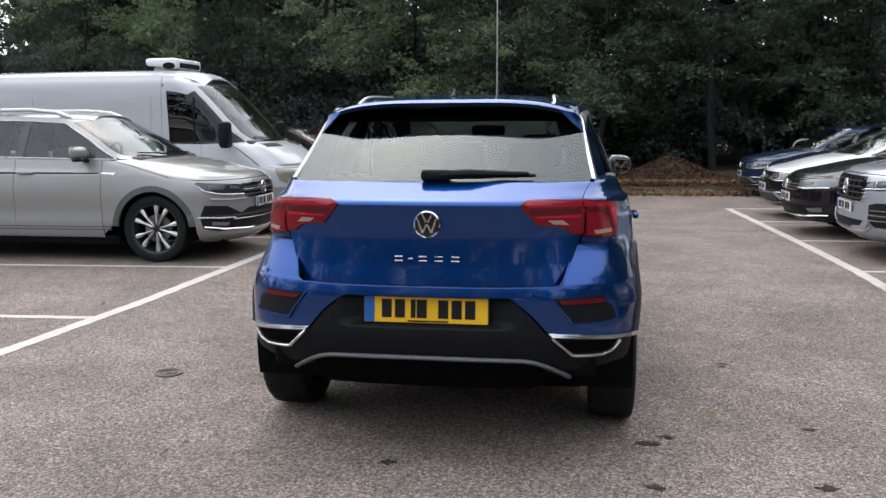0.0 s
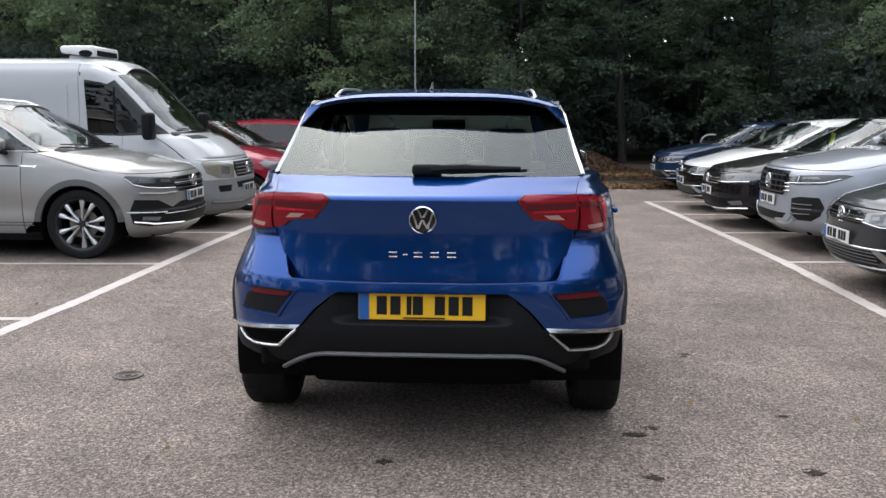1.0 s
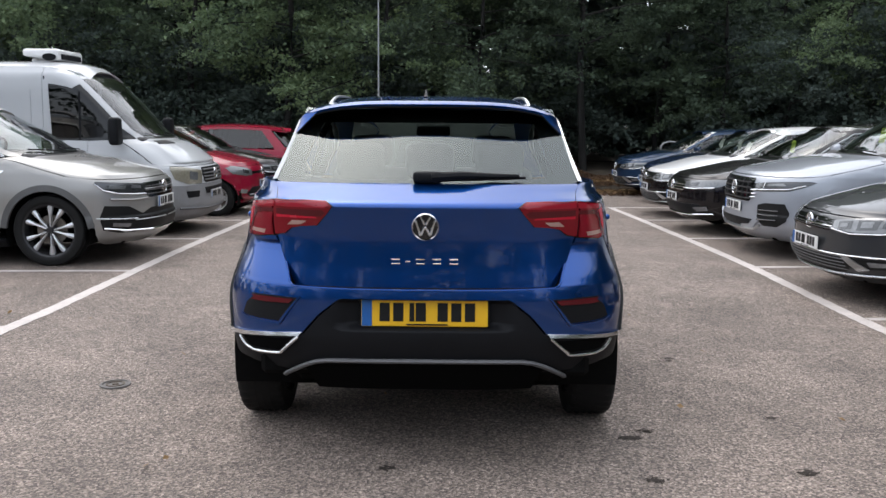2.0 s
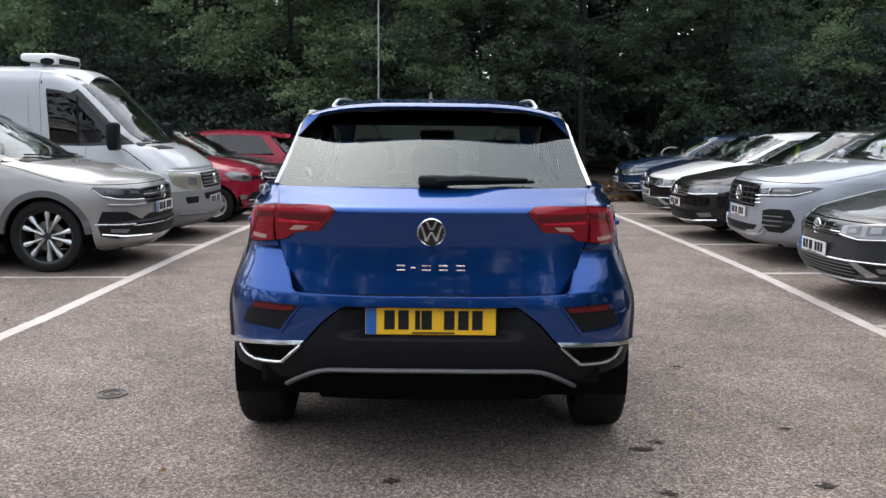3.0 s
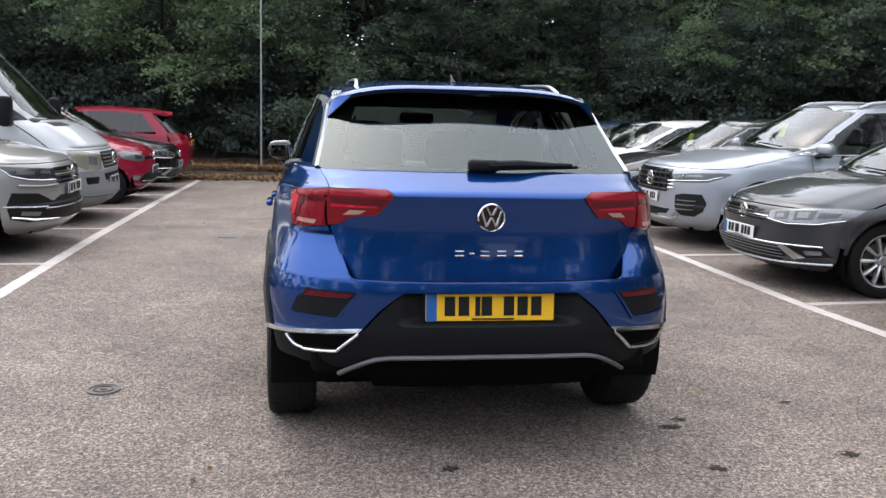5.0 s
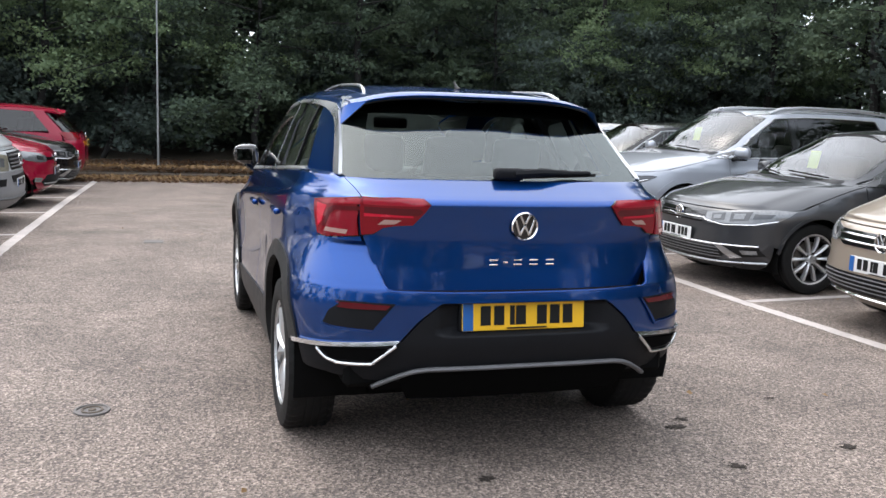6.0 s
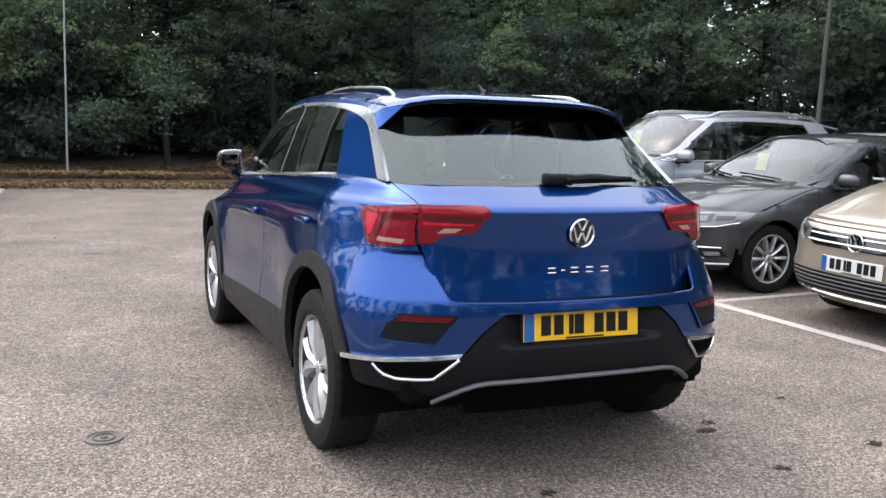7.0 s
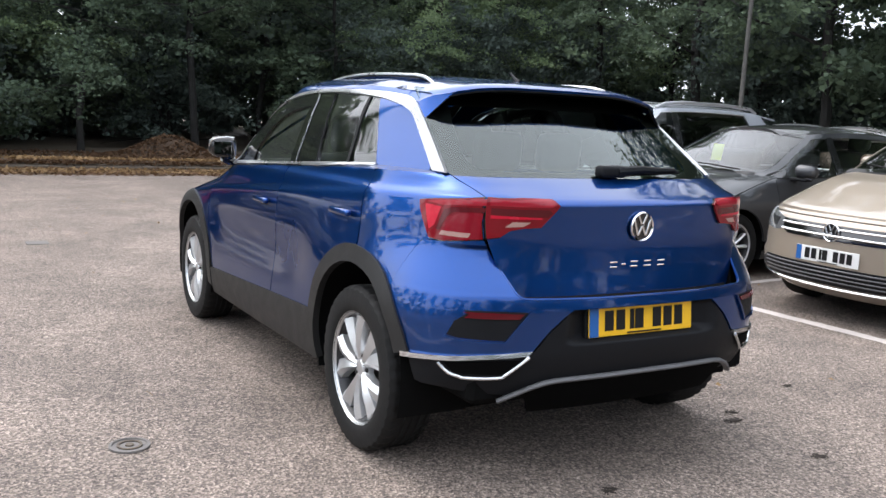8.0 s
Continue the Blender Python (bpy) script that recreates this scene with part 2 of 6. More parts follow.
# ---------------------------------------------------------------- building helpers
def thing(name, label, category, at=None, group="", kind=""):
    ob = new(name)
    ob.empty_display_size = 0.2
    if at is not None:
        ob.matrix_world = at
    return tagged(ob, label, category, group, kind)


def mesh_object(name, me, mat, parent=None, label=""):
    me.materials.append(mat)
    ob = new(name, me)
    if parent is not None:
        ob.parent = parent
    if label:
        ob["label"] = label
    return ob


def part(name, bm, mat, parent=None, label="", smooth=True, recalc=True):
    if recalc:
        bmesh.ops.recalc_face_normals(bm, faces=bm.faces[:])
    me = bpy.data.meshes.new(name)
    bm.to_mesh(me)
    bm.free()
    if smooth:
        me.shade_smooth()
        me.set_sharp_from_angle(angle=radians(35))
    return mesh_object(name, me, mat, parent, label)


def box(sx, sy, sz, at=(0, 0, 0), bevel=0.0, seg=2, turn=None):
    bm = bmesh.new()
    m = Matrix.Translation(at) @ (turn if turn is not None else Matrix()) @ Matrix.Diagonal((sx, sy, sz, 1))
    bmesh.ops.create_cube(bm, size=1.0, matrix=m)
    if bevel:
        bmesh.ops.bevel(bm, geom=bm.edges[:], offset=bevel, segments=seg, profile=0.5, affect="EDGES")
    return bm


def join(*bms):
    first = bms[0]
    for other in bms[1:]:
        me = bpy.data.meshes.new("tmp")
        other.to_mesh(me)
        other.free()
        first.from_mesh(me)
        bpy.data.meshes.remove(me)
    return first


def tube(points, radius, sides=10, flat=1.0, up=(0, 0, 1), taper=None):
    """A tube along points; flat squeezes it along up."""
    bm = bmesh.new()
    pts = [Vector(p) for p in points]
    rings = []
    for i, p in enumerate(pts):
        d = (pts[min(i + 1, len(pts) - 1)] - pts[max(i - 1, 0)]).normalized()
        a = d.cross(Vector(up))
        if a.length < 1e-4:
            a = d.cross(Vector((1, 0, 0)))
        a.normalize()
        b = a.cross(d).normalized()
        r = radius * (taper[i] if taper else 1)
        rings.append([bm.verts.new(p + r * (math.cos(k) * a + math.sin(k) * flat * b))
                      for k in (2 * math.pi * j / sides for j in range(sides))])
    for r0, r1 in zip(rings, rings[1:]):
        for j in range(sides):
            bm.faces.new((r0[j], r0[(j + 1) % sides], r1[(j + 1) % sides], r1[j]))
    bm.faces.new(rings[0])
    bm.faces.new(rings[-1])
    return bm


def revolve(profile, seg=48, axis="x", closed=False):
    """profile: (radius, along) pairs turned about the x axis."""
    bm = bmesh.new()
    rings = []
    for r, x in profile:
        rings.append([bm.verts.new((x, r * math.cos(a), r * math.sin(a))) for a in (2 * math.pi * k / seg for k in range(seg))])
    pairs = list(zip(rings, rings[1:])) + ([(rings[-1], rings[0])] if closed else [])
    for r0, r1 in pairs:
        for k in range(seg):
            bm.faces.new((r0[k], r0[(k + 1) % seg], r1[(k + 1) % seg], r1[k]))
    return bm


class Curve:
    """A smooth monotone curve through (x, y) pairs, held flat beyond its ends."""

    def __init__(self, pairs, n=500):
        xs, ys = np.array([p[0] for p in pairs], float), np.array([p[1] for p in pairs], float)
        if xs[0] > xs[-1]:
            xs, ys = xs[::-1], ys[::-1]
        h, d = np.diff(xs), np.diff(ys) / np.diff(xs)
        m = np.zeros(len(xs))
        m[0], m[-1] = d[0], d[-1]
        for i in range(1, len(xs) - 1):
            if d[i - 1] * d[i] > 0:
                w1, w2 = 2 * h[i] + h[i - 1], h[i] + 2 * h[i - 1]
                m[i] = (w1 + w2) / (w1 / d[i - 1] + w2 / d[i])
        self.lo, self.hi, self.n = xs[0], xs[-1], n
        self.t = []
        for x in np.linspace(xs[0], xs[-1], n + 1):
            i = min(int(np.searchsorted(xs, x, side="right")) - 1, len(h) - 1)
            s = (x - xs[i]) / h[i]
            self.t.append(float((1 + 2 * s) * (1 - s) ** 2 * ys[i] + s * (1 - s) ** 2 * h[i] * m[i]
                                + s * s * (3 - 2 * s) * ys[i + 1] + s * s * (s - 1) * h[i] * m[i + 1]))

    def __call__(self, x):
        f = (x - self.lo) / (self.hi - self.lo) * self.n
        if f <= 0:
            return self.t[0]
        if f >= self.n:
            return self.t[-1]
        i = int(f)
        return self.t[i] + (self.t[i + 1] - self.t[i]) * (f - i)


class Body:
    """A car's outer skin: plan outlines stacked by height. y runs forward from the rear bumper, x to the right."""

    def __init__(self, rear, nose, width, roof, edge=0.055, rr=((0, 0.6), (2, 0.6)), nr=3.0, rf=((0, 0.8), (2, 0.8)), nf=2.5, mod=None, ridge=None, tuck=False, cabin=None):
        self.tuck, self.cabin = tuck, cabin
        self.yr, self.yf, self.w, self.zr = Curve(rear), Curve(nose), Curve(width), Curve(roof)
        self.ridge = ridge
        self.edge, self.rr, self.nr, self.rf, self.nf, self.mod = edge, Curve(rr), nr, Curve(rf), nf, mod
        self.mid = Vector((0, (self.yr(0.5) + self.yf(0.5)) / 2, 0.75))

    def half(self, y, z):
        d = min(max((y - self.yr(z)) / self.rr(z), 1e-5), 1)
        c = (1 - (1 - d) ** self.nr) ** (1 / self.nr)
        e = min(max((self.yf(z) - y) / self.rf(z), 1e-5), 1)
        c *= (1 - (1 - e) ** self.nf) ** (1 / self.nf)
        x = self.w(z) * c + (self.mod(y, z) if self.mod else 0.0)
        return self.cabin(y, z, x) if self.cabin else x

    def rear(self, table=None):
        yr = Curve(table) if table else self.yr

        def f(u, z):
            s, a = (1 if u >= 0 else -1), abs(u)
            if a <= 1:
                t = a * math.pi / 2
                x, y = self.w(z) * math.sin(t) ** (2 / self.nr), yr(z) + self.rr(z) * (1 - max(math.cos(t), 0) ** (2 / self.nr))
                if self.tuck:
                    x += self.mod(y, z) * math.sin(t) ** 3
                return Vector((s * x, y, z))
            y = yr(z) + self.rr(z) + a - 1
            return Vector((s * self.half(y, z), y, z))
        return f

    def front(self):
        def f(u, z):
            s, a = (1 if u >= 0 else -1), abs(u)
            if a <= 1:
                t = a * math.pi / 2
                g = self.ridge(a, z) if self.ridge else 0.0
                return Vector((s * self.w(z) * math.sin(t) ** (2 / self.nf),
                               self.yf(z) + g - self.rf(z) * (1 - max(math.cos(t), 0) ** (2 / self.nf)), z))
            y = self.yf(z) - self.rf(z) - (a - 1)
            return Vector((s * self.half(y, z), y, z))
        return f

    def side(self, s):
        return lambda y, z: Vector((s * self.half(y, z), y, z))

    def top(self, y):
        return self.zr(y) - self.edge

    def roof(self):
        def f(x, y):
            zt = self.top(y)
            w = max(self.half(y, zt), 0.05)
            k = min(abs(x) / w, 1.0)
            return Vector((x, y, zt + self.edge * (1 - k ** 2.6)))
        return f

    def ur(self, x, z):
        return math.copysign(math.asin(min(abs(x) / self.w(z), 1) ** (self.nr / 2)) / (math.pi / 2), x)

    def ury(self, y, z, s=1):
        d = (y - self.yr(z)) / self.rr(z)
        return s * (1 + y - self.yr(z) - self.rr(z) if d >= 1 else math.acos((1 - max(d, 0)) ** (self.nr / 2)) / (math.pi / 2))

    def uf(self, x, z):
        return math.copysign(math.asin(min(abs(x) / self.w(z), 1) ** (self.nf / 2)) / (math.pi / 2), x)

    def ufy(self, y, z, s=1):
        d = (self.yf(z) - y) / self.rf(z)
        return s * (1 + self.yf(z) - y - self.rf(z) if d >= 1 else math.acos((1 - max(d, 0)) ** (self.nf / 2)) / (math.pi / 2))


def patch(name, poly, surf, mat, parent, mid, off=0.0, thick=0.012, step=(0.06, 0.03), label="", shadow=True):
    """A panel: the outline poly of the surface's two coordinates, laid on it, off metres proud and thick metres deep."""
    bm = bmesh.new()
    bm.faces.new([bm.verts.new((u, v, 0)) for u, v in poly])
    for axis in (0, 1):
        lo, hi = min(p[axis] for p in poly), max(p[axis] for p in poly)
        k = math.ceil(lo / step[axis] + 1e-6)
        while k * step[axis] < hi - 1e-6:
            co, no = [0, 0, 0], [0, 0, 0]
            co[axis], no[axis] = k * step[axis], 1
            bmesh.ops.bisect_plane(bm, geom=bm.verts[:] + bm.edges[:] + bm.faces[:], dist=1e-7, plane_co=co, plane_no=no)
            k += 1
    bmesh.ops.triangulate(bm, faces=[f for f in bm.faces if len(f.verts) > 4])
    bm.verts.index_update()
    pos, nor = [], []
    h = 2e-3
    for v in bm.verts:
        u, w = v.co.x, v.co.y
        p = surf(u, w)
        n = (surf(u + h, w) - surf(u - h, w)).cross(surf(u, w + h) - surf(u, w - h))
        if n.length < 1e-12:
            n = p - mid
        n.normalize()
        if n.dot(p - mid) < 0:
            n = -n
        pos.append(p + n * off)
        nor.append(n)
    faces, normals = [], []
    for f in bm.faces:
        ids = [v.index for v in f.verts]
        a, b, c = (pos[i] for i in ids[:3])
        fn = (b - a).cross(c - a)
        if fn.dot(nor[ids[0]]) < 0:
            ids.reverse()
        faces.append(ids)
        normals += [tuple(nor[i]) for i in ids]
    verts = [tuple(p) for p in pos]
    if thick:
        for e in bm.edges:
            if len(e.link_faces) == 1:
                i, j = e.verts[0].index, e.verts[1].index
                k = len(verts)
                q = [pos[i], pos[j], pos[j] - nor[j] * thick, pos[i] - nor[i] * thick]
                fn = (q[1] - q[0]).cross(q[2] - q[0])
                out = (pos[i] + pos[j]) / 2 - sum((pos[v.index] for v in e.link_faces[0].verts), Vector()) / len(e.link_faces[0].verts)
                ids = [k, k + 1, k + 2, k + 3]
                if fn.dot(out) < 0:
                    ids.reverse()
                    fn = -fn
                verts += [tuple(p) for p in q]
                faces.append(ids)
                fn = fn.normalized() if fn.length > 1e-12 else out
                normals += [tuple(fn)] * 4
    bm.free()
    me = bpy.data.meshes.new(name)
    me.from_pydata(verts, [], faces)
    me.shade_smooth()
    me.normals_split_custom_set(normals)
    ob = mesh_object(name, me, mat, parent, label)
    ob.visible_shadow = shadow
    return ob


def mirrored(poly):
    return [(-u, v) for u, v in poly]


def wheel(car, at, side, r, width, rim_r, spokes, alloy, accent=None, twist=0.0, pair=0.0, cover=0.5, seg=48, broad=False):
    """One wheel of a car: hub, tyre, rim and spokes, its outer face towards side."""
    s = 1 if side > 0 else -1
    hub = part("wheel", revolve([(0.001, width * 0.1), (0.15, width * 0.1), (0.15, width * 0.02), (0.001, width * 0.02)], 28), DISC, car)
    hub.location = at
    hub.scale = (s, 1, 1)
    w = width / 2
    tread = [(rim_r, -w * 0.86), (rim_r + 0.012, -w * 0.96), (r - 0.05, -w), (r - 0.014, -w * 0.93), (r - 0.002, -w * 0.8)]
    for k in range(-2, 3):
        g = k * w * 0.3
        tread += [(r, g - w * 0.1), (r - 0.008, g - w * 0.085) if k < 2 else (r, g), (r - 0.008, g - w * 0.06) if k < 2 else (r, g + 0.01)]
    tread = [t for t in tread if t[1] < w * 0.78]
    tread += [(r - 0.002, w * 0.8), (r - 0.014, w * 0.93), (r - 0.05, w), (rim_r + 0.03, w * 0.99), (rim_r + 0.012, w * 0.96), (rim_r, w * 0.86)]
    tyre = revolve(tread, seg)
    for v in tyre.verts:
        rad = math.hypot(v.co.y, v.co.z)
        if seg > 100 and rad > r - .017 and abs(v.co.x) > w * .45:
            k = round(math.atan2(v.co.z, v.co.y) / (2 * math.pi) * 120)
            if (k + (1 if v.co.x > 0 else 0)) % 3 == 0:
                f = (rad - .007) / rad
                v.co.y, v.co.z = v.co.y * f, v.co.z * f
    part("tyre", tyre, RUBBER, hub)
    lip = [(rim_r - 0.004, -w * 0.86), (rim_r - 0.03, -w * 0.5), (rim_r - 0.03, w * 0.5), (rim_r - 0.012, w * 0.8), (rim_r + 0.006, w * 0.9),
           (rim_r + 0.004, w * 0.82), (rim_r, w * 0.7)]
    ring = [(rim_r - .004, w * .80), (rim_r + .004, w * .90), (rim_r + .004, w * .82), (rim_r - .006, w * .66), (rim_r - .010, w * .72)] if broad else lip[3:] + [(rim_r - .012, w * .66), (rim_r - .02, w * .74)]
    part("rim", revolve(ring, 56), alloy, hub)
    # Barrel coloured dark in place of the shade behind the spokes.
    part("barrel", revolve(lip[:4], 40), DARKALLOY, hub)
    n = spokes * (2 if pair else 1)
    bm = bmesh.new()
    for k in range(n):
        base = 2 * math.pi * (k // 2 if pair else k) / spokes
        a0 = base + (pair * (1 if k % 2 else -1) * (.8 if cover < .5 else .35) if pair else 0)
        a1 = base + (pair * (1 if k % 2 else -1) if pair else 0) + twist
        rows = []
        for q in range(5):
            f = q / 4
            rad = 0.035 + (rim_r - 0.045) * f
            ang = a0 + (a1 - a0) * f
            hw = cover * (0.022 + 0.032 * f) if not pair else cover * (0.024 + 0.022 * f)
            if cover < .5 and pair:
                hw = .010 + .018 * min(max((f - .5) / .35, 0), 1)
            if broad:
                hw = 0.011 + 0.037 * f ** 1.15
            x = w * (0.62 + 0.16 * math.sin(f * math.pi * 0.9)) if f < 0.99 else w * 0.72
            c, t = Vector((0, math.cos(ang), math.sin(ang))), Vector((0, -math.sin(ang), math.cos(ang)))
            p = c * rad
            lean = (.3 if k % 2 else -.3) if broad else 0.0
            top = .012 if broad else .004
            rows.append([bm.verts.new(p + t * -hw + Vector((x - 0.035, 0, 0))), bm.verts.new(p + t * -hw * 0.9 + Vector((x - .004, 0, 0))), bm.verts.new(p + t * hw * lean + Vector((x + top, 0, 0))),
                         bm.verts.new(p + t * hw * 0.9 + Vector((x - .004, 0, 0))), bm.verts.new(p + t * hw + Vector((x - 0.035, 0, 0)))])
        for r0, r1 in zip(rows, rows[1:]):
            for j in range(4):
                bm.faces.new((r0[j], r0[j + 1], r1[j + 1], r1[j]))
        bm.faces.new(rows[0])
        bm.faces.new(rows[-1])
    part("spokes", bm, accent or alloy, hub)
    part("hub_cap", revolve([(0.001, w * 0.74), (0.028, w * 0.72), (0.034, w * 0.64), (0.065, w * 0.6), (0.068, w * 0.4)], 24), alloy, hub)
    for k in range(5):
        a = 2 * math.pi * (k + 0.5) / 5
        part("wheel_bolt", box(0.03, 0.018, 0.018, (w * 0.56, 0.052 * math.cos(a), 0.052 * math.sin(a)), 0.004, 1), DARKALLOY, hub)
    return hub


def number_plate(car, at, turn, mat, band=True):
    """A registration plate with plain bars in place of its characters; it lies in its own x-z plane, facing -y."""
    pl = part("number_plate", box(0.52, 0.008, 0.111, (0, 0, 0), 0.003, 1), mat, car)
    pl.matrix_local = Matrix.Translation(at) @ turn
    if band:
        part("plate_band", box(0.042, 0.002, 0.107, (-0.237, -0.0055, 0)), PLATEBLUE, pl, smooth=False)
    x = -0.185
    for k in range(7):
        part("plate_bar", box(0.042 if k != 2 else 0.02, 0.002, 0.076, (x + 0.021, -0.0055, 0.004)), INK, pl, smooth=False)
        x += (0.056 if k != 2 else 0.036) + (0.034 if k == 3 else 0)
    part("plate_strip", box(0.17, 0.002, 0.006, (0.01, -0.0055, -0.047)), INK, pl, smooth=False)
    return pl


def round_badge(car, at, turn, r):
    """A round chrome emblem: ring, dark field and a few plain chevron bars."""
    b = part("emblem", revolve([(r, 0), (r, 0.006), (r * 0.93, 0.011), (r * 0.86, 0.006), (r * 0.86, 0)], 40), CHROME, car, "round chrome emblem")
    b.matrix_local = Matrix.Translation(at) @ turn
    part("emblem_field", revolve([(0.0005, 0.003), (r * 0.86, 0.003)], 32), GLOSSBLACK, b)
    for x0, z0, x1, z1 in ((-0.70, 0.46, -0.34, -0.62), (0.70, 0.46, 0.34, -0.62), (-0.34, -0.62, -0.02, 0.02), (0.34, -0.62, 0.02, 0.02), (-0.36, 0.76, -0.06, 0.16), (0.36, 0.76, 0.06, 0.16)):
        d = Vector((0, x1 - x0, z1 - z0)) * r
        c = Vector((0.005, (x0 + x1) / 2 * r, (z0 + z1) / 2 * r))
        m = Matrix.Rotation(math.atan2(d.z, d.y), 4, "X")
        part("emblem_bar", box(0.005, d.length, r * 0.15, c, 0.001, 1, m), CHROME, b)
    return b


def seat(car, x, y, z, w=0.5, mat=None):
    mat = mat or CLOTH
    part("seat", box(w, 0.5, 0.16, (x, y + 0.2, z), 0.05, 3), mat, car)
    part("backrest", box(w, 0.14, 0.62, (x, y - 0.12, z + 0.33), 0.05, 3, Matrix.Rotation(radians(12), 4, "X")), mat, car)
    part("headrest", box(0.25, 0.1, 0.19, (x, y - 0.22, z + 0.74), 0.045, 3, Matrix.Rotation(radians(8), 4, "X")), mat, car)
# ---------------------------------------------------------------- ground, lines, verge
GROUND = Curve([(-300, 0), (0.6, 0), (1.0, -.001), (2.0, -.016), (3.3, -.036), (4.5, -.037), (6.0, -.040), (9.0, -.070), (19, -.186), (300, -.186)], 12000)
GZ = lambda y: GROUND(y)


def ground_sheet():
    bm = bmesh.new()
    ys = [-300, -60, -20, 0, .6] + [.8 + .3 * k for k in range(20)] + [7, 8, 9, 10.5, 12, 15, 17, 19, 24, 60, 300]
    rows = [[bm.verts.new((x, y, GZ(y))) for x in (-300, -60, -20, 0, 20, 60, 300)] for y in ys]
    for r0, r1 in zip(rows, rows[1:]):
        for k in range(6):
            bm.faces.new((r0[k], r0[k + 1], r1[k + 1], r1[k]))
    return tagged(part("ground", bm, ASPHALT), "worn grey-brown asphalt of a car park", "asphalt", "", "structure")


ground_sheet()


def line(x0, y0, x1, y1, w):
    """A painted line: a thin strip with ragged edges on the asphalt."""
    rnd = random.Random(int(x0 * 100) + int(y0 * 37))
    a, b = Vector((x0, y0, 0)), Vector((x1, y1, 0))
    d = (b - a).normalized()
    n = Vector((-d.y, d.x, 0))
    count = max(2, int((b - a).length / 0.06))
    bm = bmesh.new()
    rows = []
    for k in range(count + 1):
        p = a.lerp(b, k / count)
        l, r = (w / 2 + rnd.uniform(-.006, .006) for _ in range(2))
        rows.append((bm.verts.new(p + n * l + Vector((0, 0, GZ(p.y) + .004))), bm.verts.new(p - n * r + Vector((0, 0, GZ(p.y) + .004)))))
    for (p, q), (r, s) in zip(rows, rows[1:]):
        bm.faces.new((p, r, s, q))
    tagged(part("parking_line", bm, LINE, smooth=False), "worn white painted parking bay line on the asphalt", "road marking", "parking bay lines", "structure")


# long aisle lines, then the bay dividers
line(-3.05, -6.0, -2.93, 3.0, .115)
line(-2.93, 3.0, -2.83, 11.0, .115)
line(-2.83, 11.0, -2.70, 17.7, .115)
line(3.16, -6.0, 3.23, 5.4, .115)
line(3.23, 5.4, 3.08, 12.5, .115)
for x, y in ((-2.98, .02), (-2.96, 2.44), (-2.93, 4.86), (-2.90, 7.27), (-2.88, 9.57), (-2.85, 11.9), (-2.80, 14.56)):
    line(x - .02, y, x - 4.7, y - .30, .085)
for x, y in ((3.24, .60), (3.28, 3.0), (3.28, 5.42), (3.24, 7.78), (3.17, 10.13), (3.12, 12.46)):
    line(x, y, x + 4.7, y + .36, .085)

VERGE_Y = 17.3
def kerb_row(x0, x1, y):
    """Concrete kerb stones end to end."""
    n = int((x1 - x0) / 0.92)
    root = tagged(part("kerb", box(x1 - x0, 0.06, 0.03, ((x0 + x1) / 2, y + 0.05, GZ(y))), KERB), "weathered concrete kerb along the verge", "kerb", "", "structure")
    me = None
    for k in range(n):
        if me is None:
            ob = part("kerb_stone", box(0.905, 0.125, 0.16, (0, 0, 0), 0.012, 1), KERB, root)
            me = ob.data
        else:
            ob = new("kerb_stone", me)
            ob.parent = root
        rnd = random.Random(k)
        ob.location = (x0 + 0.46 + k * 0.915, y + rnd.uniform(-.008, .008), GZ(y) + 0.0 + rnd.uniform(-.006, .006))
        ob.rotation_euler = (0, 0, rnd.uniform(-.008, .008))


kerb_row(-14, 16, VERGE_Y)


def verge(name, x0, y0, x1, y1, seed, lift=-0.09):
    """Woodland soil, gently uneven."""
    bm = bmesh.new()
    nx, ny = int((x1 - x0) / .8), int((y1 - y0) / .8)
    g = [[bm.verts.new((x0 + (x1 - x0) * i / nx, y0 + (y1 - y0) * j / ny,
                        lift + (0.10 * noise.noise((i * .35 + seed, j * .35, 0)) if 0 < i < nx and j > 0 else 0))) for i in range(nx + 1)] for j in range(ny + 1)]
    for j in range(ny):
        for i in range(nx):
            bm.faces.new((g[j][i], g[j][i + 1], g[j + 1][i + 1], g[j + 1][i]))
    edges = [e for e in bm.edges if len(e.link_faces) == 1]
    ext = bmesh.ops.extrude_edge_only(bm, edges=edges)
    for v in ext["geom"]:
        if isinstance(v, bmesh.types.BMVert):
            v.co.z = -0.30
    tagged(part(name, bm, SOIL), "bare brown woodland soil under the trees", "soil", "", "structure")


verge("verge", -45, VERGE_Y + .06, 45, 60, 1)
verge("verge", 13.9, -40, 45, VERGE_Y + .05, 2)
verge("verge", -45, -40, -13.5, VERGE_Y + .05, 3)


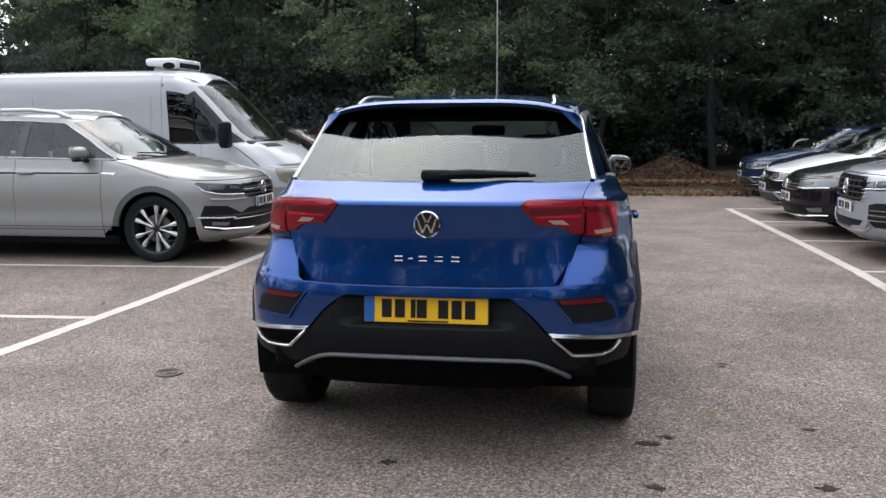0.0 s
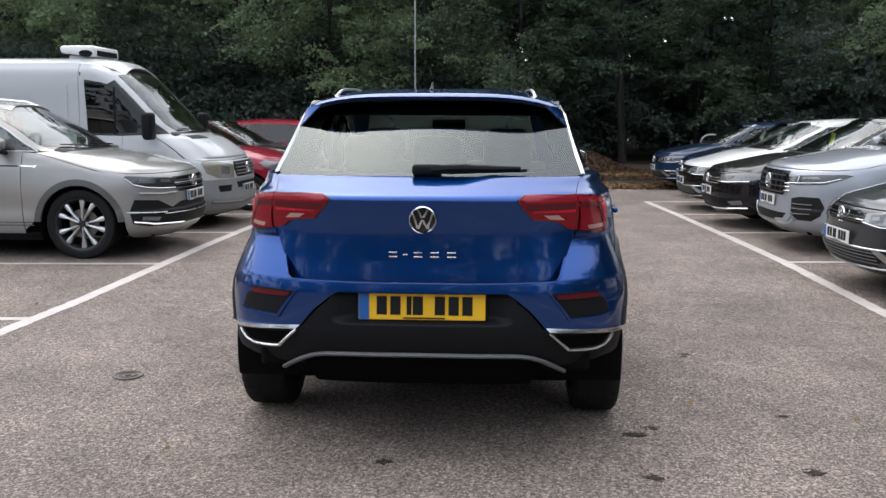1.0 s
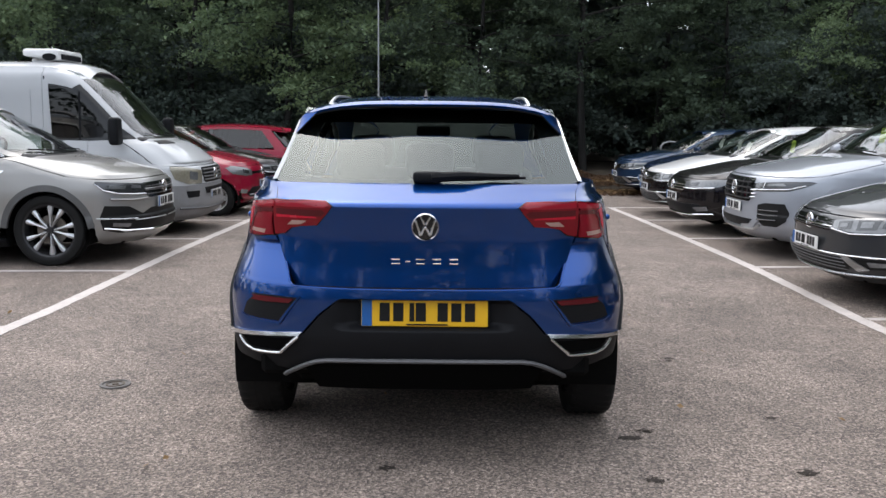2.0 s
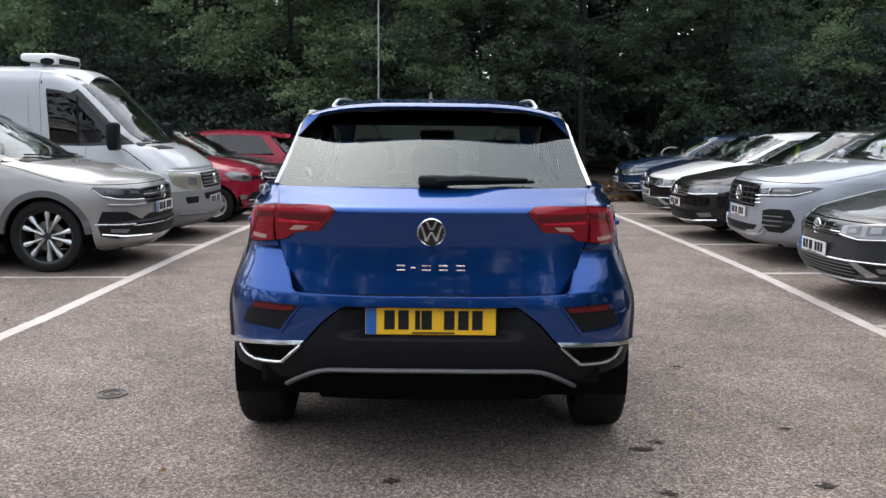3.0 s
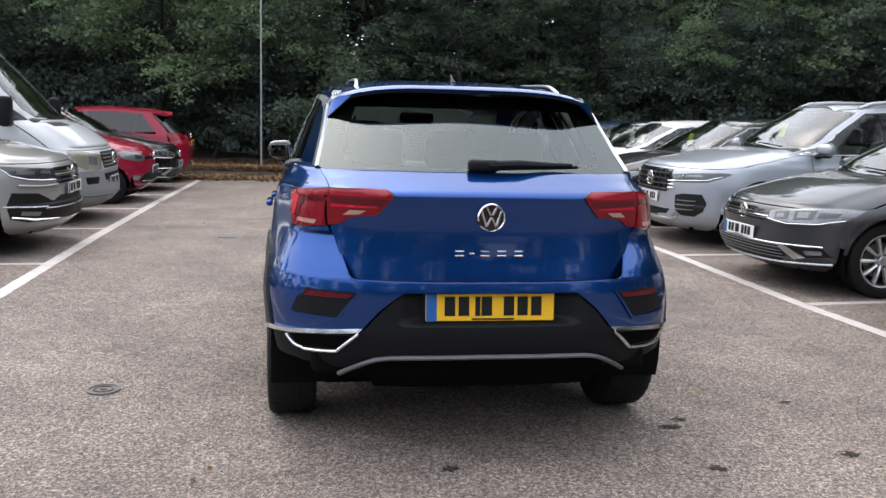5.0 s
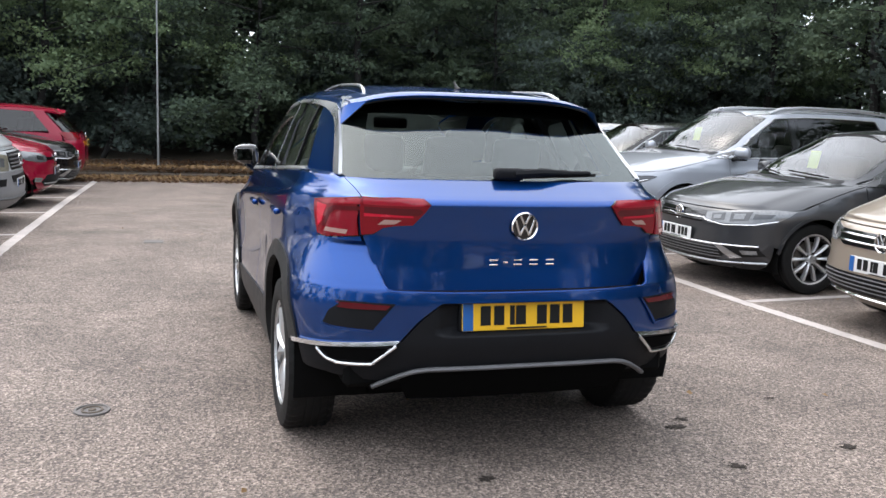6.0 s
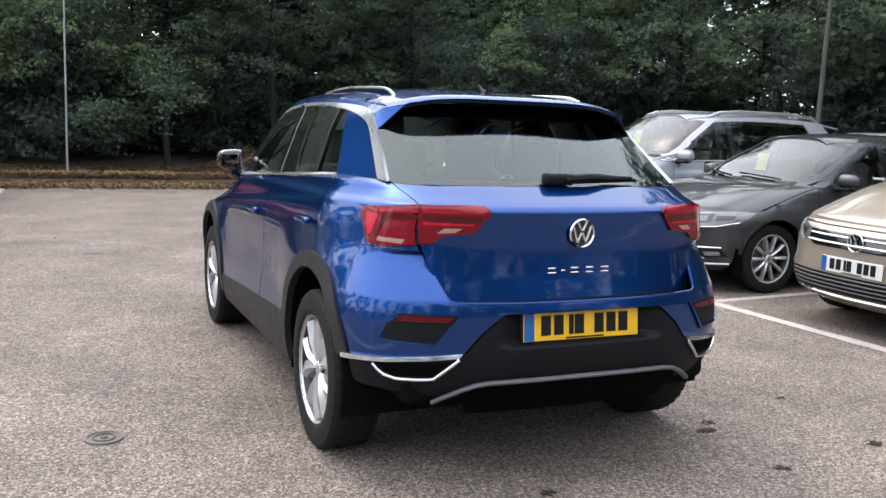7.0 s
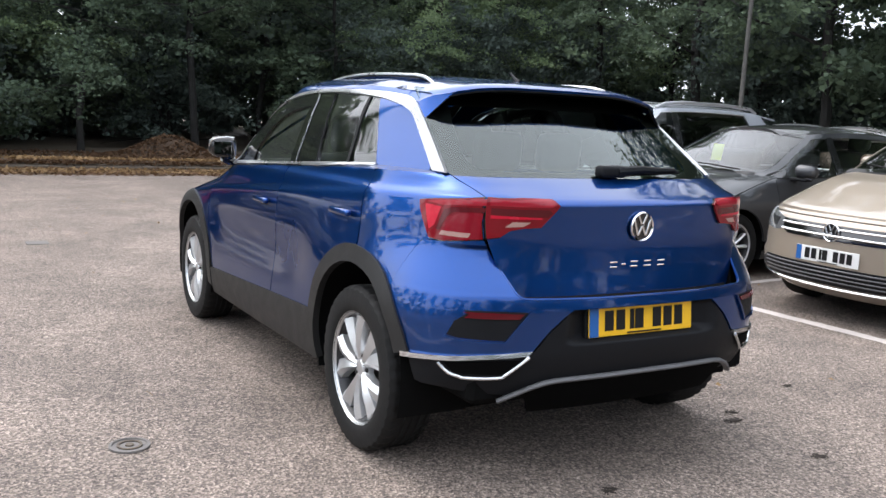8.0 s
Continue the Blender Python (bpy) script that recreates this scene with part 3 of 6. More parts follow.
def quads(name, centres, axes_u, axes_v, mat, parent=None, label=""):
    """Many small four-cornered leaves in one mesh, from arrays."""
    n = len(centres)
    v = np.empty((n, 4, 3))
    fold = np.cross(axes_u, axes_v)
    fold /= np.maximum(np.linalg.norm(fold, axis=1, keepdims=True), 1e-9)
    fold *= 0.25 * np.linalg.norm(axes_u, axis=1, keepdims=True)
    v[:, 0], v[:, 1] = centres - axes_v, centres + axes_u + fold
    v[:, 2], v[:, 3] = centres + axes_v, centres - axes_u + fold
    me = bpy.data.meshes.new(name)
    me.vertices.add(4 * n)
    me.vertices.foreach_set("co", v.reshape(-1))
    idx = np.arange(4 * n).reshape(n, 4)
    tri = np.stack([idx[:, [0, 1, 2]], idx[:, [0, 2, 3]]], 1).reshape(-1)
    me.loops.add(6 * n)
    me.loops.foreach_set("vertex_index", tri)
    me.polygons.add(2 * n)
    me.polygons.foreach_set("loop_start", np.arange(0, 6 * n, 3))
    me.update()
    me.validate()
    return mesh_object(name, me, mat, parent, label)


def litter(name, centre, radii, count, seed, height, size=0.035, label="", edge=2.0, mat=None):
    """Fallen leaves lying on the ground, thicker towards the middle; height gives the heap's form."""
    r = np.random.default_rng(seed)
    a, d = r.uniform(0, 2 * np.pi, count), r.uniform(0, 1, count) ** (1 / edge)
    x, y = centre[0] + radii[0] * d * np.cos(a), centre[1] + radii[1] * d * np.sin(a)
    z = np.array([height(p, q) for p, q in zip(x, y)]) + r.uniform(0.004, 0.03, count)
    c = np.stack([x, y, z], 1)
    ang = r.uniform(0, 2 * np.pi, count)
    s = size * r.uniform(.6, 1.4, count)
    tilt = r.normal(0, .45, (count, 2))
    u = np.stack([np.cos(ang), np.sin(ang), tilt[:, 0]], 1) * s[:, None] * .6
    v = np.stack([-np.sin(ang), np.cos(ang), tilt[:, 1]], 1) * s[:, None]
    return tagged(quads(name, c, u, v, mat or LITTER), label, "fallen leaves", "", "stuff")


MOUND = (2.75, 20.0)


def mound_height(x, y):
    q = ((x - MOUND[0]) / 1.05) ** 2 + ((y - MOUND[1]) / 0.8) ** 2
    return -.08 + 0.54 * math.exp(-q * 1.3)


bm = bmesh.new()
bmesh.ops.create_grid(bm, x_segments=30, y_segments=24, size=1)
for v in bm.verts:
    x, y = MOUND[0] + v.co.x * 2.6, MOUND[1] + v.co.y * 1.7
    v.co = (x, y, mound_height(x, y) - 0.05 + 0.05 * noise.noise((x * 3, y * 3, 0)))
tagged(part("leaf_mound", bm, plain("rotting_leaves", (0.06, 0.037, 0.022), 0.95, vary=.45, scale=20, bump=.8)), "heap of rotting brown leaves under the trees", "leaf heap")
litter("leaf_litter", MOUND, (1.8, 1.4), 4200, 5, mound_height, 0.04, "dry brown leaves covering the heap")
litter("leaf_litter", (0.5, 19.2), (10, 2.3), 10000, 6, lambda x, y: -.07 if y > VERGE_Y + .1 else GZ(y), 0.04, "dry brown leaves on the verge")
litter("leaf_litter", (0.0, 16.7), (10, 1.2), 8500, 7, lambda x, y: GZ(y) if y < VERGE_Y - .06 else -.07, 0.042, "fallen leaves along the foot of the kerb")
litter("leaf_litter", (-1.0, 16.75), (9.5, .85), 7500, 9, lambda x, y: GZ(y) if y < VERGE_Y - .06 else .03, 0.05, "tan leaves drifted against the low kerb", mat=TANLITTER)
litter("leaf_litter", (0.0, 7.0), (9, 11), 150, 8, lambda x, y: GZ(y), 0.016, "scattered fallen leaves on the asphalt", 1.6, TANLITTER)

# drain cover, patch plate, stains
def drain(x, y, r, label):
    d = part("drain_cover", revolve([(r, 0.0), (r, 0.008), (r * .86, 0.010), (r * .84, 0.003), (0.001, 0.004)], 36), IRON)
    d.matrix_world = Matrix.Translation((x, y, 0)) @ Matrix.Rotation(radians(-90), 4, "Y")
    tagged(d, label, "drain cover")
    part("cover_ring", revolve([(r * .62, .004), (r * .62, .009), (r * .50, .009), (r * .50, .004)], 30), KERB, d)
    part("cover_boss", revolve([(r * .22, .003), (r * .20, .010), (.001, .011)], 18), KERB, d)


drain(-1.69, 1.07, .08, "small round cast-iron drain cover in the asphalt")
tagged(part("cover_plate", box(.20, .20, .012, (-1.50, 6.67, GZ(6.67) + .002), .003, 1), IRON), "small dark metal cover plate in the asphalt", "cover plate")


def stain(x, y, rx, ry, seed):
    """A broken patch of dark specks, thickest in the middle."""
    bm = bmesh.new()
    rnd = random.Random(seed)
    for j in range(int(18 + 260 * rx)):
        cx, cy = x + rx * rnd.gauss(0, .5), y + ry * rnd.gauss(0, .5)
        size = rnd.uniform(.12, .34) * rx * math.exp(-((cx - x) / rx) ** 2 - ((cy - y) / ry) ** 2) + .003
        n = rnd.choice((5, 6, 7))
        bm.faces.new([bm.verts.new((cx + size * rnd.uniform(.6, 1.25) * math.cos(2 * math.pi * q / n), cy + .8 * size * rnd.uniform(.6, 1.25) * math.sin(2 * math.pi * q / n), .0022 + .00008 * j))
                      for q in range(n)])
    tagged(part("oil_stain", bm, STAIN, smooth=False), "dark oil stain on the asphalt", "stain", "stains", "structure")


for k, (x, y, rx, ry) in enumerate(((1.58, -.06, .055, .038), (.94, -.15, .05, .03), (.94, .33, .06, .03), (1.02, .42, .04, .03), (1.68, .62, .03, .02),
                                    (-.16, -.05, .045, .03), (.05, -.55, .04, .03), (1.2, -.62, .03, .02), (1.45, 1.7, .04, .02))):
    stain(x, y, rx, ry, k + 1)


# ---------------------------------------------------------------- trees
def build_tree(seed, height, spread, mat, low, clumps, leaves, leaf=0.055):
    rnd, r = random.Random(seed), np.random.default_rng(seed)
    tree = thing("tree", "", "tree")
    trunk_r = 0.04 + height * 0.005
    pts, p = [], Vector((0, 0, -.1))
    for k in range(8):
        pts.append(p.copy())
        p += Vector((rnd.uniform(-.18, .18), rnd.uniform(-.18, .18), height * .8 / 7))
    bm = tube(pts, trunk_r, 9, taper=[1.25, 1, .9, .8, .66, .5, .35, .2])
    tips = []
    for k in range(16):
        f = low + (1 - low) * (k + rnd.random()) / 16
        i = min(int(f * 6.99), 6)
        q = pts[i].lerp(pts[i + 1], f * 6.99 - i)
        a = rnd.uniform(0, 2 * math.pi)
        ln = spread * (1.05 - .55 * f) * rnd.uniform(.75, 1.15)
        way = Vector((math.cos(a), math.sin(a), rnd.uniform(-.02, .45)))
        limb = [q + way * ln * t + Vector((0, 0, -.20 * ln * t * t + .08 * rnd.uniform(-1, 1))) for t in (0, .3, .6, 1)]
        bm = join(bm, tube(limb, trunk_r * .34 * (1.15 - .6 * f), 5, taper=[1, .75, .5, .2]))
        for t in (.4, .6, .8, 1.0):
            j = min(int(t * 2.999), 2)
            tips.append(limb[j].lerp(limb[j + 1], t * 3 - j))
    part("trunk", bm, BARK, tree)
    # sprays reach outwards from the limbs and droop; each carries a loose layer of leaves
    base = np.array([tuple(t) for t in tips])
    pick = base[r.integers(0, len(base), clumps)]
    c0 = pick + r.normal(0, .40, (clumps, 3)) * np.array([1, 1, .7])
    way = np.stack([c0[:, 0], c0[:, 1], np.zeros(clumps)], 1)
    way /= np.maximum(np.linalg.norm(way, axis=1, keepdims=True), .2)
    way += r.normal(0, .45, (clumps, 3))
    way[:, 2] = -r.uniform(.1, .75, clumps)
    way /= np.linalg.norm(way, axis=1, keepdims=True)
    size = r.uniform(.35, .85, clumps)
    which = np.repeat(np.arange(clumps), leaves)
    t = r.uniform(-.5, 1, len(which))
    c = c0[which] + way[which] * (t * size[which])[:, None] + r.normal(0, 1, (len(which), 3)) * (size[which] * .26)[:, None] * np.array([1, 1, .42])
    keep = c[:, 2] > .25
    c = c[keep]
    n = len(c)
    s = leaf * r.uniform(.6, 1.35, n)
    u = r.normal(0, 1, (n, 3))
    u /= np.linalg.norm(u, axis=1, keepdims=True)
    g = r.normal(0, .6, (n, 3)) + np.array([0, 0, 1.0])
    v = np.cross(g, u)
    v /= np.maximum(np.linalg.norm(v, axis=1, keepdims=True), 1e-6)
    quads("crown", c, u * (s * .62)[:, None], v * s[:, None], mat, tree)
    return tree


TREES = [build_tree(11, 12.5, 3.8, LEAVES[0], .27, 250, 82), build_tree(12, 11.0, 3.6, LEAVES[1], .27, 250, 82),
         build_tree(13, 13.5, 4.0, LEAVES[2], .25, 250, 78), build_tree(14, 9.2, 3.2, LEAVES[2], .22, 210, 80),
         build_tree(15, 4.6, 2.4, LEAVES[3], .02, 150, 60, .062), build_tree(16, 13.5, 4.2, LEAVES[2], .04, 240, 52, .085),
         build_tree(17, 12.0, 4.0, LEAVES[2], .04, 240, 52, .085),
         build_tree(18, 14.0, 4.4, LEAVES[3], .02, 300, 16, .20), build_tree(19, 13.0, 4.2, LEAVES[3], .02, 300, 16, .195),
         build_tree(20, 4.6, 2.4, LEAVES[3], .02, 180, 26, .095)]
rnd = random.Random(4)
spots = []
for y, n, gap, jit, kinds in ((22.6, 13, 3.2, .8, (0, 1, 2, 3)), (26.0, 8, 5.2, .8, (4,)), (26.8, 12, 3.8, 1.0, (5, 6)), (29.0, 13, 3.6, .8, (9,)), (31.5, 13, 4.0, 1.2, (7, 8)), (35, 15, 3.8, 1.0, (7, 8)), (39, 16, 3.8, 1, (7, 8)), (43, 10, 6.0, 1, (7, 8))):
    for k in range(n):
        spots.append((1.5 + (k - (n - 1) / 2) * gap + rnd.uniform(-.8, .8), y + rnd.uniform(-jit, jit), kinds))
for x in (-17.5, -15, -12.4, -9.8, -7.4, -5.0, -2.8, 9.6, 12.4, 15.0):
    spots.append((x + rnd.uniform(-.5, .5), 22.4 + rnd.uniform(-.4, .4), (4,)))
for k in range(8):
    spots.append((16.5 + rnd.uniform(-.5, .8), 20 - k * 4.4 + rnd.uniform(-.8, .8), (0, 2)))
    spots.append((18.3 + rnd.uniform(-.5, .8), 18 - k * 4.4 + rnd.uniform(-.8, .8), (4,)))
    spots.append((20.0 + rnd.uniform(-.5, .8), 21 - k * 4.4 + rnd.uniform(-.8, .8), (5, 6)))
    spots.append((22.5 + rnd.uniform(-.5, .8), 19 - k * 4.4 + rnd.uniform(-.8, .8), (5, 6)))
for k in range(6):
    spots.append((25.5 + rnd.uniform(-.5, .8), 24 - k * 4.6 + rnd.uniform(-.8, .8), (7, 8)))
# Trees out of view on the left, met only in reflections.
for k in range(7):
    spots.append((-19.5 + rnd.uniform(-1.5, .8), 17 - k * 4.8 + rnd.uniform(-.8, .8), (7, 8)))
    spots.append((-21.5 + rnd.uniform(-1, .8), 19 - k * 4.2 + rnd.uniform(-.8, .8), (9,)))
# Unseen hedge behind the camera, added to darken the blue car's reflections.
for k in range(13):
    spots.append((-19.5 + k * 3.1 + rnd.uniform(-.5, .5), -13.5 + rnd.uniform(-.6, .6), (9,)))
for k, (x, y, kinds) in enumerate(spots):
    m = pose(x, y, -0.1, 0, 0, rnd.uniform(0, 360))
    kind = rnd.choice(kinds)
    src = TREES[kind]
    # The hedge is enlarged and the left trees lowered to steer reflected light.
    s = rnd.uniform(.88, 1.15) * (1.3 if y > 37 or x > 21 and y < 18 else 1.25 if y < -12 and -18 < x < 19 else 1.12 if x > 15.5 and y < 22 else .6 if x < -18 and y < 20 else 1)
    ob = copy_thing(src, m)
    ob.scale = (s, s, s * rnd.uniform(.95, 1.1))
    tagged(ob, ("tall leafy broadleaf tree with drooping green branches", "leafy hazel-like tree with pale green leaf sprays",
                "tall dark green tree with dense foliage", "low bushy tree with leaves down to the soil", "dense green shrub under the trees, leaves coloured as in shade", "tall dark green woodland tree", "tall green woodland tree with a full crown", "tall shaded tree at the back of the wood", "tall shaded tree at the back of the wood", "dense green shrub added at the edge of the car park, leaves coloured as in shade")[kind], "tree", "trees round the car park")
for t in TREES:
    for c in list(t.children):
        bpy.data.objects.remove(c)
    bpy.data.objects.remove(t)

# the far wood closes the view behind the trees
r = np.random.default_rng(77)
n = 30000
c = np.stack([r.uniform(-34, 46, n), r.uniform(45, 48, n), r.uniform(-.3, 11.5, n) * (1 - .12 * r.random(n))], 1)
u = r.normal(0, 1, (n, 3))
u /= np.linalg.norm(u, axis=1, keepdims=True)
v = np.cross(r.normal(0, .6, (n, 3)) + np.array([0, -.6, .8]), u)
v /= np.maximum(np.linalg.norm(v, axis=1, keepdims=True), 1e-6)
size = r.uniform(.12, .24, n)[:, None]
tagged(quads("far_wood", c, u * size * .7, v * size, LEAVES[2]), "dark green foliage of the wood behind the trees", "woodland", "", "stuff")

# slim lamp post and hoop barrier at the edge of the verge
post = tagged(part("lamp_post", tube([(-1.56, 18.2, 0), (-1.56, 18.2, 3), (-1.56, 18.2, 6.4)], .020, 12, taper=[1.25, 1, .8]), GALV), "slim grey galvanised lamp post among the trees", "lamp post")
part("lamp_head", box(.16, .42, .09, (-1.56, 18.0, 6.42), .03, 2), GALV, post)
post = tagged(part("lamp_post", tube([(13.0, 11.3, -.3), (13.02, 11.3, 3), (13.06, 11.3, 6.8)], .048, 14, taper=[1.2, 1, .85]), POSTGREY), "dull grey-brown painted steel lamp post in front of the trees", "lamp post")
part("lamp_head", box(.5, .22, .12, (12.85, 11.3, 6.85), .04, 2), POSTGREY, post)
hoop = [(5.6, 19.3, 0)] + [(5.85 - .25 * math.cos(a), 19.3, .78 + .16 * math.sin(a)) for a in (math.pi * k / 10 for k in range(11))] + [(6.1, 19.3, 0)]
tagged(part("hoop_barrier", tube(hoop, .024, 10, up=(0, 1, 0)), GALV), "grey tubular steel hoop barrier on the verge", "barrier")
# ---------------------------------------------------------------- the blue car
def arc(cy, cz, r, a0, a1, n=14):
    return [(cy + r * math.cos(radians(a0 + (a1 - a0) * k / n)), cz + r * math.sin(radians(a0 + (a1 - a0) * k / n))) for k in range(n + 1)]


def dense(pts, gap=0.03):
    out = []
    for (a, b), (c, d) in zip(pts, pts[1:]):
        n = max(1, int(math.hypot(c - a, d - b) / gap))
        out += [(a + (c - a) * k / n, b + (d - b) * k / n) for k in range(n)]
    return out + [pts[-1]]


def spline(pts, n=5):
    """A smooth line through points."""
    out = []
    for k in range(len(pts) - 1):
        a, b, c, d = pts[max(k - 1, 0)], pts[k], pts[k + 1], pts[min(k + 2, len(pts) - 1)]
        for j in range(n):
            t = j / n
            out.append(tuple(.5 * (2 * b[i] + (c[i] - a[i]) * t + (2 * a[i] - 5 * b[i] + 4 * c[i] - d[i]) * t * t + (3 * b[i] - a[i] - 3 * c[i] + d[i]) * t ** 3) for i in (0, 1)))
    return out + [pts[-1]]


def blue_car():
    car = thing("compact_suv", "deep blue metallic compact SUV with black cladding, parked in the aisle", "car", pose(0, -.0126, .032, -.9))

    WIDTHS = [(0.18, 0.80), (0.25, 0.86), (0.45, 0.885), (0.60, 0.885), (0.75, 0.878), (0.88, 0.866), (0.95, 0.859), (1.03, 0.842), (1.05, 0.835), (1.08, 0.810),
              (1.13, 0.788), (1.25, 0.738), (1.334, 0.703), (1.42, 0.656), (1.46, 0.640), (1.50, 0.60)]
    bend_e = Curve([(1.10, .338), (1.134, .384), (1.337, .660), (1.366, .700), (1.397, .744), (1.43, .79), (1.47, .83)])
    bend_x, door_x = Curve([(1.10, .689), (1.134, .681), (1.337, .632), (1.366, .627), (1.397, .620), (1.43, .603), (1.47, .575)]), Curve(WIDTHS)
    ease = lambda t: min(max(t, 0.0), 1.0) ** 2 * (3 - 2 * min(max(t, 0.0), 1.0))

    def cabin(y, z, x):
        """The upper body behind the rear door: a smooth sweep inward to the edge of the rear window."""
        k = ease((z - 1.131 + .052 * max(y - .785, 0)) / .006) if y < 1.4 else 0
        if k == 0:
            return x
        e, x0, x1 = bend_e(z), bend_x(z), door_x(z)
        t, w = (y - e) / (1.4 - e), .09 * (1.4 - e)
        h = x0 + w * t if t < 0 else x0 + w * t * (1 - t) ** 2 + (x1 - x0) * t * t * (3 - 2 * t)
        return x + (h - x) * k

    def doors(y, z):
        g = 1 / (1 + math.exp(-(y - 1.32) / 0.06)) / (1 + math.exp((y - 2.85) / 0.06))
        h = math.exp(-((y - 0.755) / 0.5) ** 2) + math.exp(-((y - 3.32) / 0.5) ** 2)
        t = math.exp(-((z - 0.66) / 0.15) ** 2)
        crease = 0.012 / (1 + math.exp(-(z - (1.045 - 0.075 * (y - .77))) / 0.006)) * (1 / (1 + math.exp((z - 1.10) / 0.02)))
        taper = .058 * ease((z - .60) / .36) * (1 - ease((y - .40) / .34))
        return -0.020 * g * t + 0.010 * h * t - taper - crease / (1 + math.exp(-(y - 0.75) / .07)) / (1 + math.exp((y - 3.2) / .07))

    b = Body(rear=[(0.18, 0.17), (0.28, 0.08), (0.34, 0.045), (0.42, 0.005), (0.52, -0.015), (0.66, -0.012), (0.695, -0.008), (0.716, -0.004), (0.736, 0.006),
                   (0.90, 0.074), (1.0, 0.070), (1.060, 0.062), (1.066, 0.067), (1.070, 0.076), (1.10, 0.165), (1.127, 0.25), (1.334, 0.55), (1.42, 0.675), (1.47, 0.75)],
             nose=[(0.2, 4.10), (0.35, 4.20), (0.55, 4.22), (0.70, 4.19), (0.78, 4.10), (0.84, 3.85), (0.90, 3.55), (0.95, 3.30), (1.0, 3.12),
                   (1.05, 3.0), (1.2, 2.80), (1.35, 2.58), (1.42, 2.46), (1.47, 2.36), (1.50, 2.28)],
             width=WIDTHS,
             roof=[(0.5, 1.479), (0.58, 1.488), (0.75, 1.506), (1.0, 1.529), (1.4, 1.546), (1.8, 1.550), (2.1, 1.542), (2.3, 1.515), (2.45, 1.475)],
             rf=((0.2, 0.8), (0.9, 0.8), (1.05, 0.55), (1.5, 0.4)), edge=.066, rr=((0.9, 0.6), (1.07, 0.58), (1.10, 0.49), (1.127, 0.37), (1.24, 0.34), (1.334, 0.31), (1.5, 0.31)), mod=doors, tuck=True, cabin=cabin)
    mid = b.mid

    X = lambda x, z: (b.ur(x, z), z)
    Y = lambda y, z: (b.ury(y, z), z)
    rear, flat = b.rear(), b.rear([(0.68, 0.051), (0.70, 0.053), (0.74, 0.058), (0.82, 0.067), (0.92, 0.072), (1.0, 0.066), (1.060, 0.058), (1.066, 0.064),
                                   (1.070, 0.073), (1.100, 0.162), (1.129, 0.25), (1.15, 0.313)])
    fine = (0.04, 0.014)

    def gate(u, z):
        """The tailgate: its fold runs lower in the middle than at the lamps."""
        p = flat(u, z + .013 * min(max((1.129 - z) / .07, 0), 1) * (1 - ease((abs(u) - .2) / .25)))
        p.z = z
        return p
    top_u, low_u = b.ury(.285, .865), b.ur(.66, .724)

    def wing(u, z):
        """The rear skin with a shelf cut in below each lamp, bounded by a slanting crease."""
        p = rear(u, z)
        f = min(max((z - .722) / .172, 0), 1)
        line = low_u + (top_u - low_u) * f ** .48
        depth = .028 * min(max((line - abs(u)) / .22, 0), 1) * min(f / .72, 1) * (1 - ease((f - .88) / .12))
        t = rear(u + .01, z) - rear(u - .01, z)
        return p + Vector((-t.y, t.x, 0)).normalized() * depth if depth else p

    def dished(u, z):
        """The black lower bumper, pressed in behind the plate."""
        p = rear(u, z)
        p.y += .052 * (1 - ease((abs(p.x) - .27) / .12)) * ease((z - .535) / .03) * (1 - ease((z - .655) / .015))
        return p

    lip_y = Curve([(0, .596), (.2, .598), (.36, .607), (.47, .622), (.54, .643), (.572, .664), (.60, .70)])

    def rf(x, y):
        """The roof, turned down along the trailing edge of the spoiler."""
        zt = b.top(y)
        k = min(abs(x) / b.half(max(y, .98), b.top(max(y, .98))), 1.0)
        d = min(max(1 - (y - lip_y(abs(x))) / .06, 0), 1.2)
        return Vector((x, y, zt + b.edge * (1 - k ** 4) - .012 * d * d))

    # tailgate with its lamps, emblem and lettering bars
    tail = patch("tailgate", [X(-.698, 1.129), X(-.668, 1.095), X(-.648, 1.06), X(-.644, .92), X(-.600, .812), X(-.553, .719), X(-.525, .702), X(-.3, .697), X(0, .696), X(.3, .697), X(.525, .702),
                              X(.553, .719), X(.600, .812), X(.644, .92), X(.648, 1.06), X(.668, 1.095), X(.698, 1.129), X(.3, 1.129), X(0, 1.129), X(-.3, 1.129)], gate, BLUE, car, mid, 0, 0.03, fine)
    for s in (1, -1):
        M = (lambda p: p) if s > 0 else mirrored
        inner = [X(.6485, 1.063), X(.52, 1.061), X(.415, 1.057), X(.385, 1.043), X(.405, 1.015), X(.45, .962), X(.52, .957), X(.565, .948), X(.60, .922), X(.6465, .914)]
        outer = [X(.6525, 1.063), X(.72, 1.056), Y(.33, 1.048), Y(.41, 1.038), Y(.395, 1.0), Y(.335, .902), Y(.28, .896), X(.72, .903), X(.6525, .912)]
        shrink = lambda poly, cu, cz, k=.975, kz=.955: [(cu + (u - cu) * k, cz + (z - cz) * kz) for u, z in poly]
        u_in, u_out = b.ur(.6535, .98), b.ury(.40, .98)
        V = lambda f, z: (u_in + (u_out - u_in) * f, z)
        patch("lamp_seal", M(inner), gate, GLOSSBLACK, tail, mid, 0.006, 0.02, fine)
        lamp = patch("tail_lamp", M(shrink(inner, b.ur(.53, 1.0), 1.005)), gate, REDLENS, tail, mid, 0.013, 0.010, fine, "red tail lamp")
